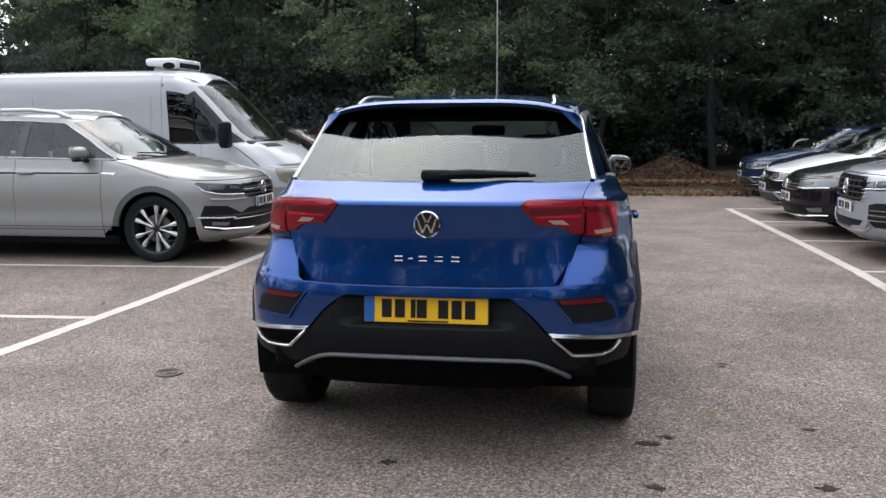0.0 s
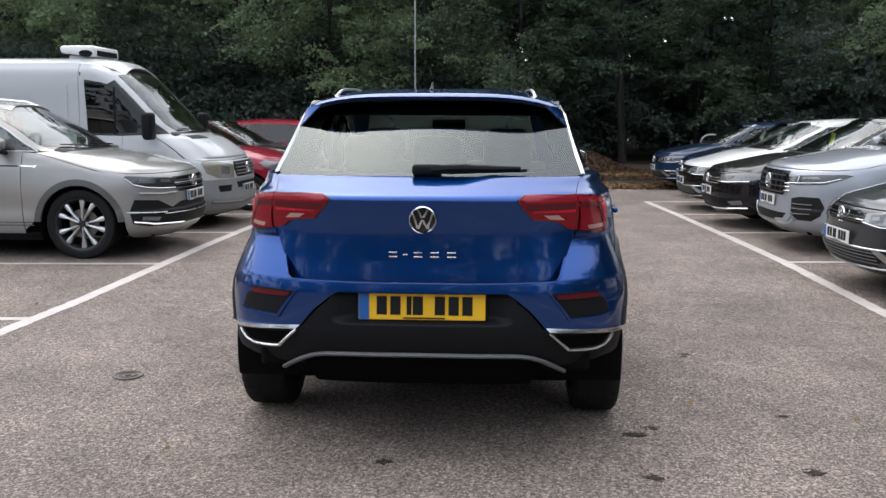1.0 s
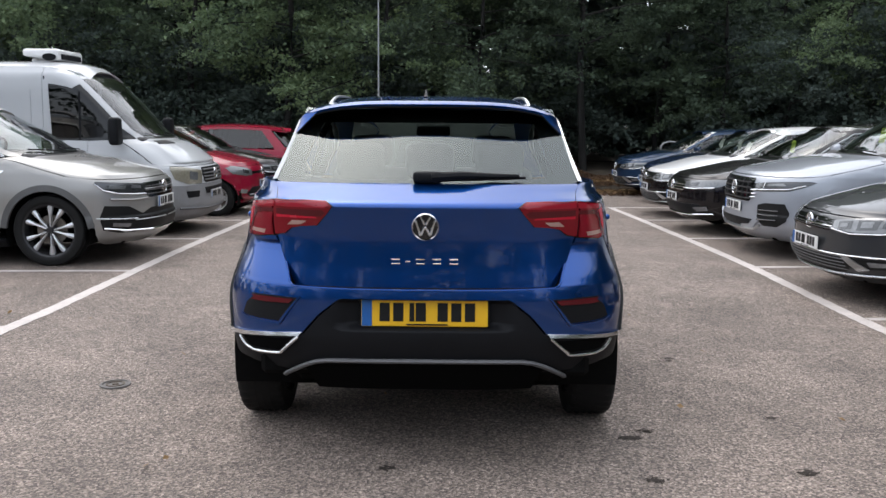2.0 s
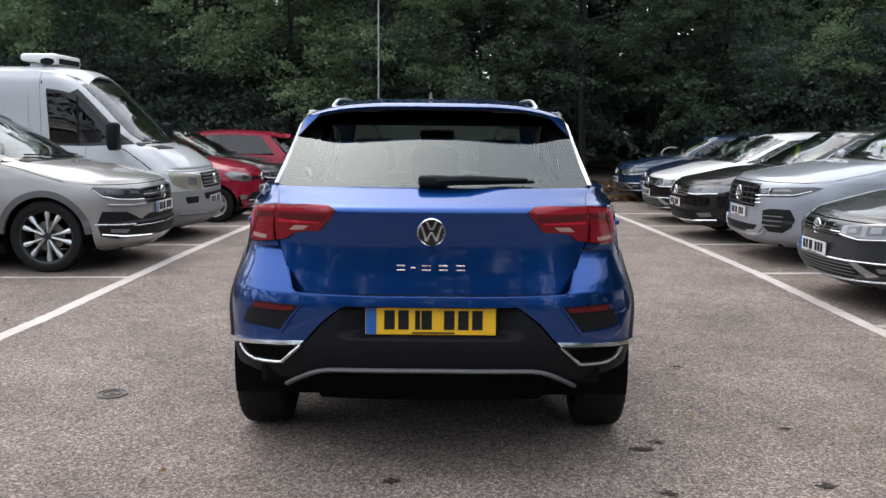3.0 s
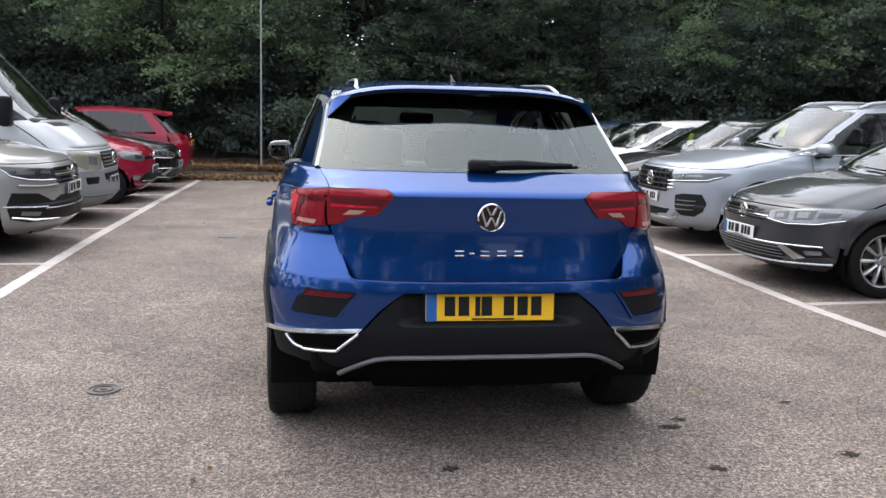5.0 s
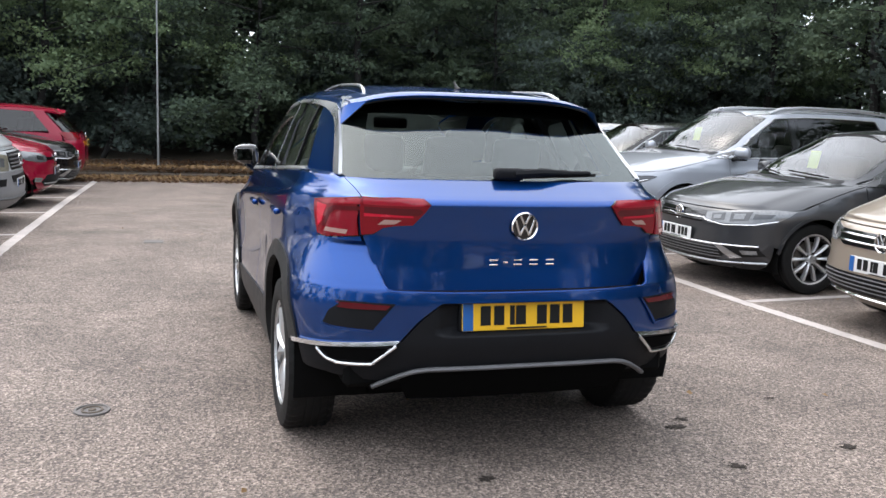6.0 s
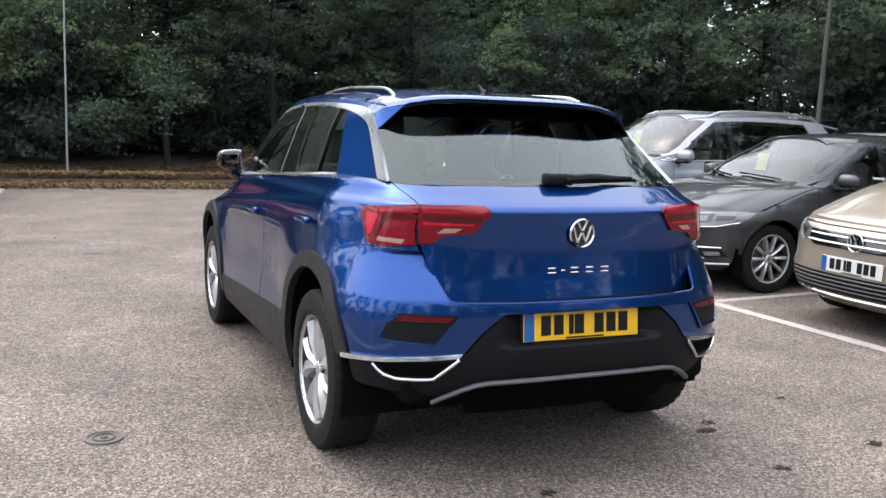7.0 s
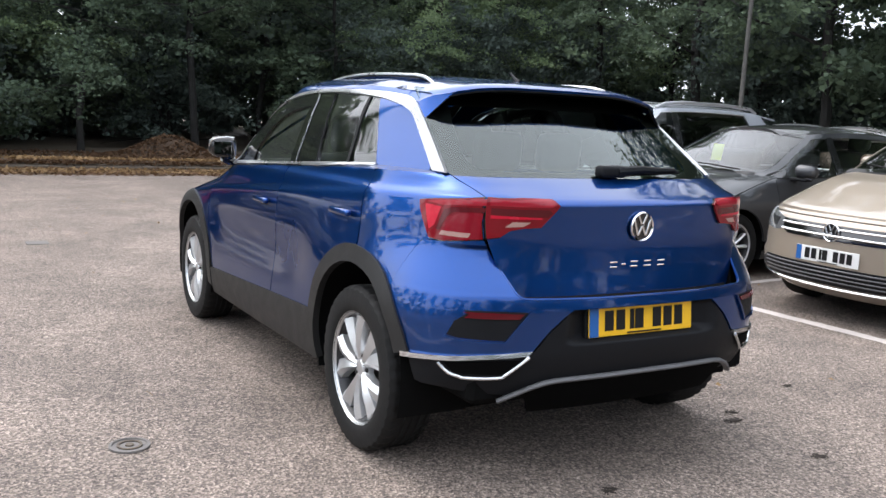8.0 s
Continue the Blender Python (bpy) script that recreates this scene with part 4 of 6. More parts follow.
        # Pale strip painted as sky sheen on the lamp's top edge.
        patch("rim_sheen", M([X(.640, 1.058), X(.43, 1.053), X(.402, 1.046), X(.42, 1.036), X(.640, 1.038)]), gate, ROSELENS, lamp, mid, 0.0145, 0.002, fine)
        patch("lamp_band", M([X(.636, 1.030), X(.43, 1.028), X(.415, 1.018), X(.43, 1.002), X(.636, 1.006)]), gate, DARKRED, lamp, mid, 0.0145, 0.002, fine)
        patch("light_line", M([X(.636, 1.004), X(.455, 1.000), X(.45, .993), X(.636, .992)]), gate, BRIGHTRED, lamp, mid, 0.0145, 0.002, fine)
        patch("clear_segment", M([X(.585, .962), X(.520, .966), X(.495, .982), X(.560, .982)]), gate, PALELENS, lamp, mid, 0.0145, 0.002, fine)
        patch("lamp_seal", M(outer), rear, GLOSSBLACK, car, mid, 0.006, 0.02, fine)
        lamp2 = patch("tail_lamp", M(shrink(outer, (u_in + u_out) / 2, .98)), rear, REDLENS, car, mid, 0.013, 0.010, fine, "red tail lamp")
        patch("rim_sheen", M([V(.03, 1.056), V(.3, 1.051), V(.62, 1.045), V(.91, 1.034), V(.62, 1.026), V(.5, 1.030), V(.03, 1.036)]), rear, ROSELENS, lamp2, mid, 0.0145, 0.002, fine)
        patch("lamp_facet", M([V(.92, 1.026), V(.64, 1.020), V(.68, .955), V(.755, .935)]), rear, BRIGHTRED, lamp2, mid, 0.0145, 0.002, fine)
        patch("lamp_band", M([V(.02, 1.028), V(.48, 1.024), V(.58, 1.012), V(.66, .940), V(.59, .935), V(.53, .985), V(.44, 1.006), V(.02, 1.012)]), rear, DARKRED, lamp2, mid, 0.0145, 0.002, fine)
        patch("lamp_panel", M([V(.03, 1.009), V(.33, 1.004), V(.50, .984), V(.57, .936), V(.60, .908), V(.03, .914)]), rear, ROSELENS2, lamp2, mid, 0.0142, 0.002, fine)
        patch("clear_segment", M([V(.14, .934), V(.56, .936), V(.58, .920), V(.17, .917)]), rear, PALELENS, lamp2, mid, 0.0155, 0.002, fine)
        # quarter panel round the corner to the rear door
        q = [X(.7015, 1.130), X(.6715, 1.095), X(.6525, 1.06), X(.650, .916), X(.72, .907)] + [Y(.28, .900), Y(.343, .899), Y(.370, .895), Y(.42, .80)]
        q += [Y(y, z) for y, z in arc(.755, .355, .460, 130, 92)]
        q += [Y(y, z) for y, z in dense([(.738, .84), (.735, .93), (.752, 1.02), (.772, 1.118)])] + [Y(y, z) for y, z in dense([(.76, 1.132), (.5, 1.132), (.42, 1.130)])]
        patch("quarter_panel", M(q), wing, BLUE, car, mid, 0, 0.012, (0.02, 0.006))
        # reflector pocket in the bumper
        pocket = patch("reflector_pocket", M([X(.520, .668), X(.66, .672), X(.735, .671), Y(.125, .664), Y(.155, .630), Y(.172, .580), Y(.145, .572), X(.70, .569), X(.60, .566)]), rear, TRIM, car, mid, 0.003, 0.02, fine)
        patch("pocket_rim", M([X(.512, .672), X(.520, .672), X(.606, .562), X(.70, .565), Y(.145, .569), Y(.176, .580), Y(.176, .572), Y(.145, .561), X(.70, .556), X(.598, .553)]), rear, BLUE, car, mid, 0.010, 0.02, fine)
        patch("reflector", M([X(.540, .662), X(.66, .666), X(.735, .665), Y(.122, .659), Y(.132, .645), X(.66, .644), X(.558, .645)]), rear, DARKRED, pocket, mid, 0.009, 0.006, fine, "dark red reflector strip")
        # chrome exhaust surround
        bar = [(b.ur(.503, .523), .523), X(.60, .516), X(.70, .508), Y(.16, .501), Y(.25, .494), Y(.330, .488)]
        bar += [Y(.330, .470), Y(.25, .478), Y(.16, .486), X(.70, .493), X(.60, .501), X(.518, .507)]
        lean = lambda u, z: rear(u, z) + Vector((-math.copysign(.30 * min(abs(u), 1), u), .8, 0)) * ((z - .462) * .32)
        patch("chrome_strip", M(bar), lean, BRIGHTCHROME, car, mid, 0.020, 0.03, (0.03, 0.01))
        path = [X(.515, .508), X(.55, .476), X(.588, .440), X(.602, .430), X(.66, .426), X(.72, .426), Y(.145, .430), Y(.165, .438), Y(.180, .455), Y(.195, .478)]
        path = spline(path, 4)
        pts = []
        for (u0, z0), (u1, z1) in zip(path, path[1:]):
            for k in range(2):
                p = rear(s * (u0 + (u1 - u0) * k / 2), z0 + (z1 - z0) * k / 2)
                pts.append(p + (p - Vector((0, .75, p.z))).normalized() * .009)
        part("chrome_surround", tube(pts, 0.0075, 8), BRIGHTCHROME, car)
        # Flat near-black panel stands for the shaded recess inside the surround.
        patch("exhaust_panel", M([X(.545, .494), X(.70, .487), Y(.178, .478), Y(.160, .445), X(.72, .440), X(.61, .442), X(.592, .450)]), rear, VOID, car, mid, 0.004, 0.01, fine)
        # sides
        side = b.side(s)
        SP = lambda name, poly, mat, off=0.0, th=0.012, st=(0.07, 0.03), label="", sh=True: patch(name, poly, side, mat, car, mid, off, th, st, label, sh)
        rd = SP("rear_door", dense([(.779, 1.130), (.759, 1.02), (.742, .93), (.745, .84)]) + arc(.755, .355, .462, 90, 16, 14) + [(1.21, .470), (1.75, .446), (1.735, .7), (1.722, 1.082), (1.4, 1.099), (1.1, 1.114)], BLUE, st=(.07, .010))
        fd = SP("front_door", [(1.730, 1.081), (1.743, .7), (1.758, .445), (2.83, .398), (2.87, .5), (2.93, .75), (2.90, .93), (2.85, 1.008), (2.55, 1.036), (2.2, 1.056)], BLUE, st=(.07, .010))
        for y, z, d in ((.905, .942, rd), (1.92, .895, fd)):
            hp = side(y, z)
            part("door_handle", box(0.03, 0.19, 0.028, (hp.x + s * 0.022, hp.y, hp.z), 0.012, 3), BLUE, d)
            part("handle_recess", box(0.012, 0.12, 0.036, (hp.x - s * 0.0045, hp.y, hp.z - 0.010), 0.005, 2), TRIM, d)
        SP("front_wing", [(2.857, 1.010), (2.908, .934), (2.938, .75), (2.878, .5), (2.858, .41)] + arc(3.32, .360, .460, 172, 14, 22) + [(3.90, .50), (3.97, .68), (3.85, .78), (3.5, .885), (3.25, .935), (3.08, .975)], BLUE)
        SP("sill", [(1.19, .474), (2.0, .437), (2.85, .396), (2.86, .24), (2.0, .24), (1.16, .25)], CLAD, 0.006, 0.03)
        SP("wheel_arch", arc(.755, .355, .470, 163, -14, 22) + arc(.755, .355, .398, -14, 163, 22), CLAD, 0.010, 0.03, (0.05, 0.05))
        SP("wheel_arch", arc(3.32, .360, .470, 190, -10, 22) + arc(3.32, .360, .398, -10, 190, 22), CLAD, 0.010, 0.03, (0.05, 0.05))
        for yw in (.755, 3.32):
            ring = bmesh.new()
            rows = [[ring.verts.new((s * x, y, z)) for y, z in arc(yw, .358, .412, 200, -20, 20)] for x in (0.56, 0.862)]
            for k in range(20):
                ring.faces.new((rows[0][k], rows[0][k + 1], rows[1][k + 1], rows[1][k]))
            part("arch_liner", ring, UNDER, car)
        # greenhouse
        ledge = bmesh.new()
        rows = [(ledge.verts.new(side(y, 1.1285) + Vector((0, 0, .001))), ledge.verts.new(side(y, 1.140) + Vector((-s * .002, 0, 0)))) for y in (.385, .42, .46, .5, .54, .58, .62, .66, .70, .74, .79, .87)]
        for (p0, p1), (p2, p3) in zip(rows, rows[1:]):
            ledge.faces.new((p0, p2, p3, p1))
        part("shoulder", ledge, BLUE, car)
        outer_line = spline([(.390, 1.138), (.471, 1.198), (.570, 1.271), (.660, 1.337), (.745, 1.397), (.82, 1.421), (.92, 1.434), (1.1, 1.447), (1.46, 1.460), (1.89, 1.453), (2.19, 1.410), (2.38, 1.343), (2.54, 1.237), (2.67, 1.060)])
        inner_line = spline([(.474, 1.138), (.560, 1.205), (.643, 1.268), (.721, 1.329), (.765, 1.358), (.83, 1.381), (.92, 1.400), (1.1, 1.424), (1.46, 1.445), (1.88, 1.438), (2.18, 1.396), (2.365, 1.330), (2.525, 1.224), (2.65, 1.055)])
        SP("rear_pillar", [(y + .002, z - .001) for y, z in inner_line if y < 1.0] + [(1.055, 1.418), (1.0, 1.34), (.935, 1.24), (.868, 1.136)], BLUE, 0, 0.01, (.05, .03))
        SP("chrome_roof_strip", outer_line + inner_line[::-1], SATIN, 0.006, 0.016, (0.03, 0.02))
        topline = [(y, b.top(y)) for y in (2.28, 2.2, 2.1, 2.0, 1.8, 1.6, 1.4, 1.2, 1.0, .85)]
        SP("roof_side", [(y, z + .002) for y, z in outer_line if y > .85] + spline([(2.80, 1.055), (2.70, 1.20), (2.545, 1.345), (2.40, 1.42)]) + topline, BLUE, 0, 0.012, (.05, .03))
        SP("window_glass", [(.870, 1.143), (.938, 1.24), (1.003, 1.34), (1.058, 1.424), (1.10, 1.430), (1.535, 1.440), (1.41, 1.118), (1.1, 1.133)], GLASS, -0.004, 0.004, label="clear side window", sh=False)
        SP("window_glass", [(1.73, 1.102), (1.75, 1.384), (1.85, 1.378), (1.97, 1.360), (2.08, 1.330), (2.20, 1.262), (2.29, 1.160), (2.32, 1.072), (2.2, 1.078)], GLASS, -0.004, 0.004, label="clear side window", sh=False)
        SP("door_pillar", [(1.41, 1.116), (1.535, 1.444), (1.70, 1.443), (1.66, 1.30), (1.64, 1.104)], GLOSSBLACK, 0.001, 0.02)
        SP("door_frame", [(1.65, 1.103), (1.67, 1.30), (1.71, 1.443), (1.88, 1.437), (2.18, 1.395), (2.365, 1.328), (2.525, 1.222), (2.645, 1.055), (2.30, 1.071), (2.285, 1.150), (2.195, 1.255), (2.07, 1.324), (1.96, 1.354), (1.85, 1.372), (1.76, 1.378), (1.74, 1.100)], GLOSSBLACK, 0.0015, 0.02)
        SP("door_frame_strip", [(1.655, 1.104), (1.675, 1.30), (1.716, 1.440), (1.728, 1.440), (1.687, 1.30), (1.667, 1.104)], SATIN, 0.003, 0.006)
        SP("quarter_bar", [(1.085, 1.135), (1.125, 1.30), (1.140, 1.430), (1.160, 1.431), (1.145, 1.30), (1.105, 1.134)], TRIM, 0.001, 0.02)
        SP("belt_strip", [(.866, 1.145), (.866, 1.131), (1.05, 1.121), (1.59, 1.094), (2.54, 1.043), (2.66, 1.037), (2.66, 1.052), (2.54, 1.058), (1.59, 1.108), (1.05, 1.136)], SATIN, 0.007, 0.014, (0.08, 0.02))
        # door mirror
        mp = Vector((s * 0.79, 2.70, 1.045))
        turn = Matrix.Rotation(radians(s * 12), 4, "Z")
        shell = box(0.160, 0.125, 0.140, (0, 0, 0), 0.050, 5)
        for v in shell.verts:
            f = .5 + s * v.co.x / .16
            v.co.z = v.co.z * (1.06 - .30 * f) + .012 * f
            v.co.y *= 1 - .25 * f
            v.co = turn @ v.co + Vector((s * 0.862, 2.70, 1.122))
        mir = part("door_mirror", shell, GLOSSBLACK, car, "gloss black door mirror with a thin chrome arc")
        part("mirror_foot", tube([mp, Vector((s * 0.82, 2.70, 1.05)), Vector((s * 0.86, 2.69, 1.07))], 0.026, 8), GLOSSBLACK, mir)
        rim = lambda x, y, z: turn @ Vector((s * x, y, z)) + Vector((s * 0.862, 2.70, 1.122))
        part("mirror_glass", box(0.100, 0.006, 0.078, rim(0, -.057, .004), 0.002, 1, turn), MIRROR, mir)
        part("mirror_cap_strip", tube([rim(-.066, -.046, .064), rim(-.03, -.058, .069), rim(.025, -.057, .062), rim(.056, -.048, .050), rim(.074, -.028, .020)], 0.0028, 6), CHROME, mir)
        # roof rails
        rail = spline([(.835, 1.476), (.86, 1.492), (.91, 1.511), (.99, 1.528), (1.15, 1.538), (1.5, 1.549), (1.75, 1.544), (1.95, 1.527), (2.06, 1.503), (2.14, 1.470)], 4)
        rx = lambda z: s * (.490 - .25 * max(z - 1.48, 0))
        part("roof_rail", tube([(rx(z), y, z - .016) for y, z in rail], 0.009, 10, 1.2), GLOSSBLACK, car)
        part("rail_cap", tube([(rx(z), y, z - .009) for y, z in rail], 0.009, 8), SATIN, car)
        for y in (.731, 3.305):
            wheel(car, (s * 0.775, y, .319), s, .338, .215, .228, 5, BRIGHTALLOY, None, 0.0, 0.295, .80, 120, True)
    # painted bumper and black lower bumper
    half = [X(.16, .672), X(.345, .672), X(.365, .66), X(.44, .60), X(.503, .527), X(.60, .519), X(.74, .505), Y(.2, .498), Y(.27, .492), Y(.312, .489)]
    half += [Y(y, z) for y, z in arc(.755, .355, .460, 163, 130, 5)] + [Y(.4185, .80), Y(.3685, .8945), Y(.342, .8965), Y(.28, .8965), X(.72, .903), X(.6505, .910)]
    half += [X(.6035, .808), X(.559, .726), X(.533, .715), X(.3, .711)]
    patch("rear_bumper", half + [X(0, .710)] + mirrored(half)[::-1] + [X(0, .672)], wing, BLUE, car, mid, 0, 0.010, (0.02, 0.005))
    patch("bumper_backing", [(u * .99, z + .002) for u, z in half + [X(0, .712)] + mirrored(half)[::-1] + [X(0, .672)]], rear, VOID, car, mid, -.034, 0.02, (0.04, 0.02))
    # Black strip painted on the gate for the shade in the gap below it.
    seam = [X(.30, .6935), X(.52, .698), X(.548, .716), X(.560, .716), X(.540, .707), X(.52, .7115), X(.30, .7105)]
    patch("gate_seam", [X(0, .6925)] + seam[:2] + seam[5:] + [X(0, .7095)] + mirrored(seam[5:])[::-1] + mirrored(seam[:2])[::-1], gate, INK, tail, mid, .0025, .004, fine)
    crest = [(-.598, .804), (-.562, .731), (-.552, .721), (-.533, .715), (-.42, .713), (-.3, .711), (-.15, .710), (0, .710)]
    crest += [(-x, z) for x, z in crest[:-1]][::-1]
    part("bumper_crest", tube([wing(b.ur(x, z), z) + Vector((0, .003, -.001)) for x, z in crest], .0055, 8), BLUE, car)
    low = [X(.16, .668), X(.34, .668), X(.358, .656), X(.432, .597), X(.497, .521), X(.60, .513), X(.74, .499), Y(.2, .492), Y(.27, .486), Y(.310, .483)]
    low += [Y(y, z) for y, z in arc(.755, .355, .460, 164, 176, 3)] + [Y(.27, .378), Y(.20, .374), X(.74, .368), X(.66, .360), X(.58, .352), X(.50, .350), X(.3, .36)]
    patch("lower_bumper", low + [X(0, .362)] + mirrored(low)[::-1] + [X(0, .668)], dished, TRIM, car, mid, -0.002, 0.03, (.03, .014), "black plastic lower bumper")
    sk = [(-.59, .328), (-.56, .348), (-.50, .382), (-.45, .402), (-.40, .410), (-.2, .413), (0, .414)]
    sk = sk + [(-x, z) for x, z in sk[:-1]][::-1]
    part("skid_strip", tube([rear(b.ur(x, z), z) + Vector((0, -0.012, 0)) for x, z in sk], 0.014, 8, 0.7), GREYTRIM, car, "grey skid strip")
    # Near-black colour gives the unlit look below the skid strip.
    patch("diffuser", [X(-.5, .372), X(-.44, .392), X(0, .40), X(.44, .392), X(.5, .372), X(.45, .27), X(0, .27), X(-.45, .27)], rear, VOID, car, mid, 0.001, 0.02, fine)
    # rear window, frit and wiper

    def glassrear(u, z):
        """The rear window: a shallow bow between the two side strips."""
        return Vector((u, .269 + 1.36 * (z - 1.127) + .107 * (u / .66) ** 2, z))
    gx = lambda k, z: (k * (.683 - .241 * (z - 1.134)), z)
    gl = [gx(.992, z) for z in (1.130, 1.18, 1.235, 1.29, 1.343, 1.40, 1.468)]
    patch("rear_window", [(0, 1.130)] + gl + [(0, 1.468)] + mirrored(gl)[::-1],
          glassrear, REARGLASS, car, mid, -0.004, 0.004, fine, "rear window reflecting the sky", False)
    for s in (1, -1):
        M = (lambda p: p) if s > 0 else mirrored
        patch("window_frit", M(gl[:6] + [(.50, 1.40), (.525, 1.34), (.553, 1.26), (.566, 1.20), (.560, 1.178), (.535, 1.160), (.45, 1.152), (.40, 1.150), (.40, 1.130)]), glassrear, INK, car, mid, -0.009, 0.002, fine)
    patch("window_frit", [(-.40, 1.130), (.40, 1.130), (.40, 1.150), (-.40, 1.150)], glassrear, INK, car, mid, -0.009, 0.002, fine)
    patch("window_frit", [(0, 1.405), gx(.985, 1.405), gx(.985, 1.466), (0, 1.466), gx(-.985, 1.466), gx(-.985, 1.405)], glassrear, INK, car, mid, -0.013, 0.002, fine)
    wp = glassrear(0, 1.145)
    arm = part("rear_wiper", box(0.13, 0.06, 0.048, (wp.x + 0.005, wp.y - 0.03, wp.z + 0.012), 0.016, 3), TRIM, car)
    a0, a1 = Vector((0.02, wp.y - 0.045, wp.z + 0.012)), glassrear(.40, 1.15) + Vector((0, -.022, .012))
    part("wiper_arm", tube([a0, a0.lerp(a1, .35) + Vector((0, -.012, .006)), a0.lerp(a1, .7), a1], 0.016, 8, 0.9, taper=[1.4, 1.3, 1.0, .6]), TRIM, arm)
    part("wiper_blade", tube([a0 + Vector((.05, .01, -.012)), a1 + Vector((.03, .008, -.008))], 0.007, 6), TRIM, arm)
    # roof, spoiler and windscreen
    edge = [(b.half(max(y, .98), b.top(max(y, .98))), y) for y in (.9, 1.0, 1.3, 1.6, 1.9, 2.05, 2.2, 2.28)]
    outline = [(0, .596), (.2, .598), (.36, .607), (.47, .622), (.54, .643), (.572, .664), (.582, .692), (.586, .73), (.588, .77)] + edge
    patch("roof", outline + [(0, 2.33)] + mirrored(outline[1:])[::-1], rf, BLUE, car, mid, 0, 0.011, (0.06, 0.015))
    under = lambda x, y: rf(x, y) - Vector((0, 0, 0.013))
    lip = [(.2, .601), (.36, .610), (.47, .625), (.54, .646), (.568, .667), (.578, .695), (.582, .73), (.582, .86)]
    patch("spoiler_underside", [(0, .599)] + lip + mirrored(lip)[::-1], under, INK, car, mid, 0, 0.006, (0.08, 0.05))
    for s in (1, -1):
        side = b.side(s)
        high = [rf(s * .515, .636), rf(s * .548, .650), Vector((s * .587, .675, 1.430)), Vector((s * .607, .708, 1.417)), side(.750, 1.402)]
        low = [side(y, z) + Vector((-s * .002, 0, 0)) for y, z in ((.662, 1.338), (.681, 1.352), (.700, 1.366), (.722, 1.382), (.748, 1.399))]
        corner = bmesh.new()
        crown = [rf(s * x, y) - Vector((0, 0, .002)) for x, y in ((.512, .640), (.542, .655), (.562, .675), (.572, .708), (.576, .76), (.578, .80), (.590, .87))]
        grid = [[corner.verts.new(p.lerp(q, k / 3)) for k in range(4)] for p, q in zip(high + [side(.79, 1.414), side(.87, 1.430)], crown)]
        for r0, r1 in zip(grid, grid[1:]):
            for k in range(3):
                corner.faces.new((r0[k], r0[k + 1], r1[k + 1], r1[k]))
        part("roof_corner", corner, BLUE, car)
        fin = bmesh.new()
        grid = [[fin.verts.new(p.lerp(q, k / 3)) for k in range(4)] for p, q in zip(low, high)]
        for r0, r1 in zip(grid, grid[1:]):
            for k in range(3):
                fin.faces.new((r0[k], r0[k + 1], r1[k + 1], r1[k]))
        part("spoiler_side", fin, BLUE, car)
        # Black inner copy of the fin, added so the window corners reflect dark.
        lining = bmesh.new()
        inward = Vector((-s * .006, .006, -.004))
        grid = [[lining.verts.new(p.lerp(q, k / 3) + inward) for k in range(4)] for p, q in zip(low, high)]
        for r0, r1 in zip(grid, grid[1:]):
            for k in range(3):
                lining.faces.new((r0[k], r0[k + 1], r1[k + 1], r1[k]))
        part("spoiler_lining", lining, INK, car)
    patch("headliner", [(-.56, .865), (.56, .865), (.56, 2.0), (-.56, 2.0)], under, CLOTH, car, mid, -.004, 0.0, (0.08, 0.08))
    part("aerial", tube([(-.02, .90, 1.512), (-.02, .935, 1.532), (-.02, .975, 1.560)][::-1], 0.010, 8, taper=[.5, .9, 1.6]), TRIM, car)
    F = lambda x, z: (b.uf(x, z), z)
    patch("windscreen", [F(-.62, 1.02), F(0, 1.02), F(.62, 1.02), F(.60, 1.15), F(.55, 1.35), F(.50, 1.49), F(0, 1.49), F(-.50, 1.49), F(-.55, 1.35), F(-.60, 1.15)], b.front(), SCREEN, car, mid, -0.004, 0.004, (0.08, 0.05), "", False)
    patch("cowl", [F(-.80, .985), F(0, .985), F(.80, .985), F(.78, 1.035), F(0, 1.035), F(-.78, 1.035)], b.front(), TRIM, car, mid, -0.010, 0.01, (0.08, 0.02))
    patch("bonnet", [(-.86, .99), (-.9, .90), (-.86, .82), (-.7, .775), (-.4, .755), (0, .75), (.4, .755), (.7, .775), (.86, .82), (.9, .90), (.86, .99), (0, .99)], b.front(), BLUE, car, mid, 0, 0.012, (0.08, 0.02))
    bump = [(0, .745), (.4, .75), (.7, .77), (.86, .81)] + [(b.ufy(3.99, .70), .70), (b.ufy(3.92, .5), .5), (b.ufy(3.88, .3), .3), (.6, .22), (0, .2)]
    patch("front_bumper", bump + mirrored(bump[1:-1])[::-1], b.front(), BLUE, car, mid, -0.002, 0.02, (0.08, 0.04))
    for s in (1, -1):
        M = (lambda p: p) if s > 0 else mirrored
        patch("headlamp", M([F(.42, .735), F(.72, .745), (b.ufy(3.85, .74), .74), (b.ufy(3.9, .66), .66), F(.45, .65)]), b.front(), DARKLAMP, car, mid, 0.005, 0.02)
    patch("grille", [F(-.41, .735), F(.41, .735), F(.44, .65), F(-.44, .65)], b.front(), GLOSSBLACK, car, mid, 0.004, 0.02)
    patch("lower_grille", [F(-.6, .5), F(.6, .5), F(.5, .27), F(-.5, .27)], b.front(), TRIM, car, mid, 0.004, 0.02)
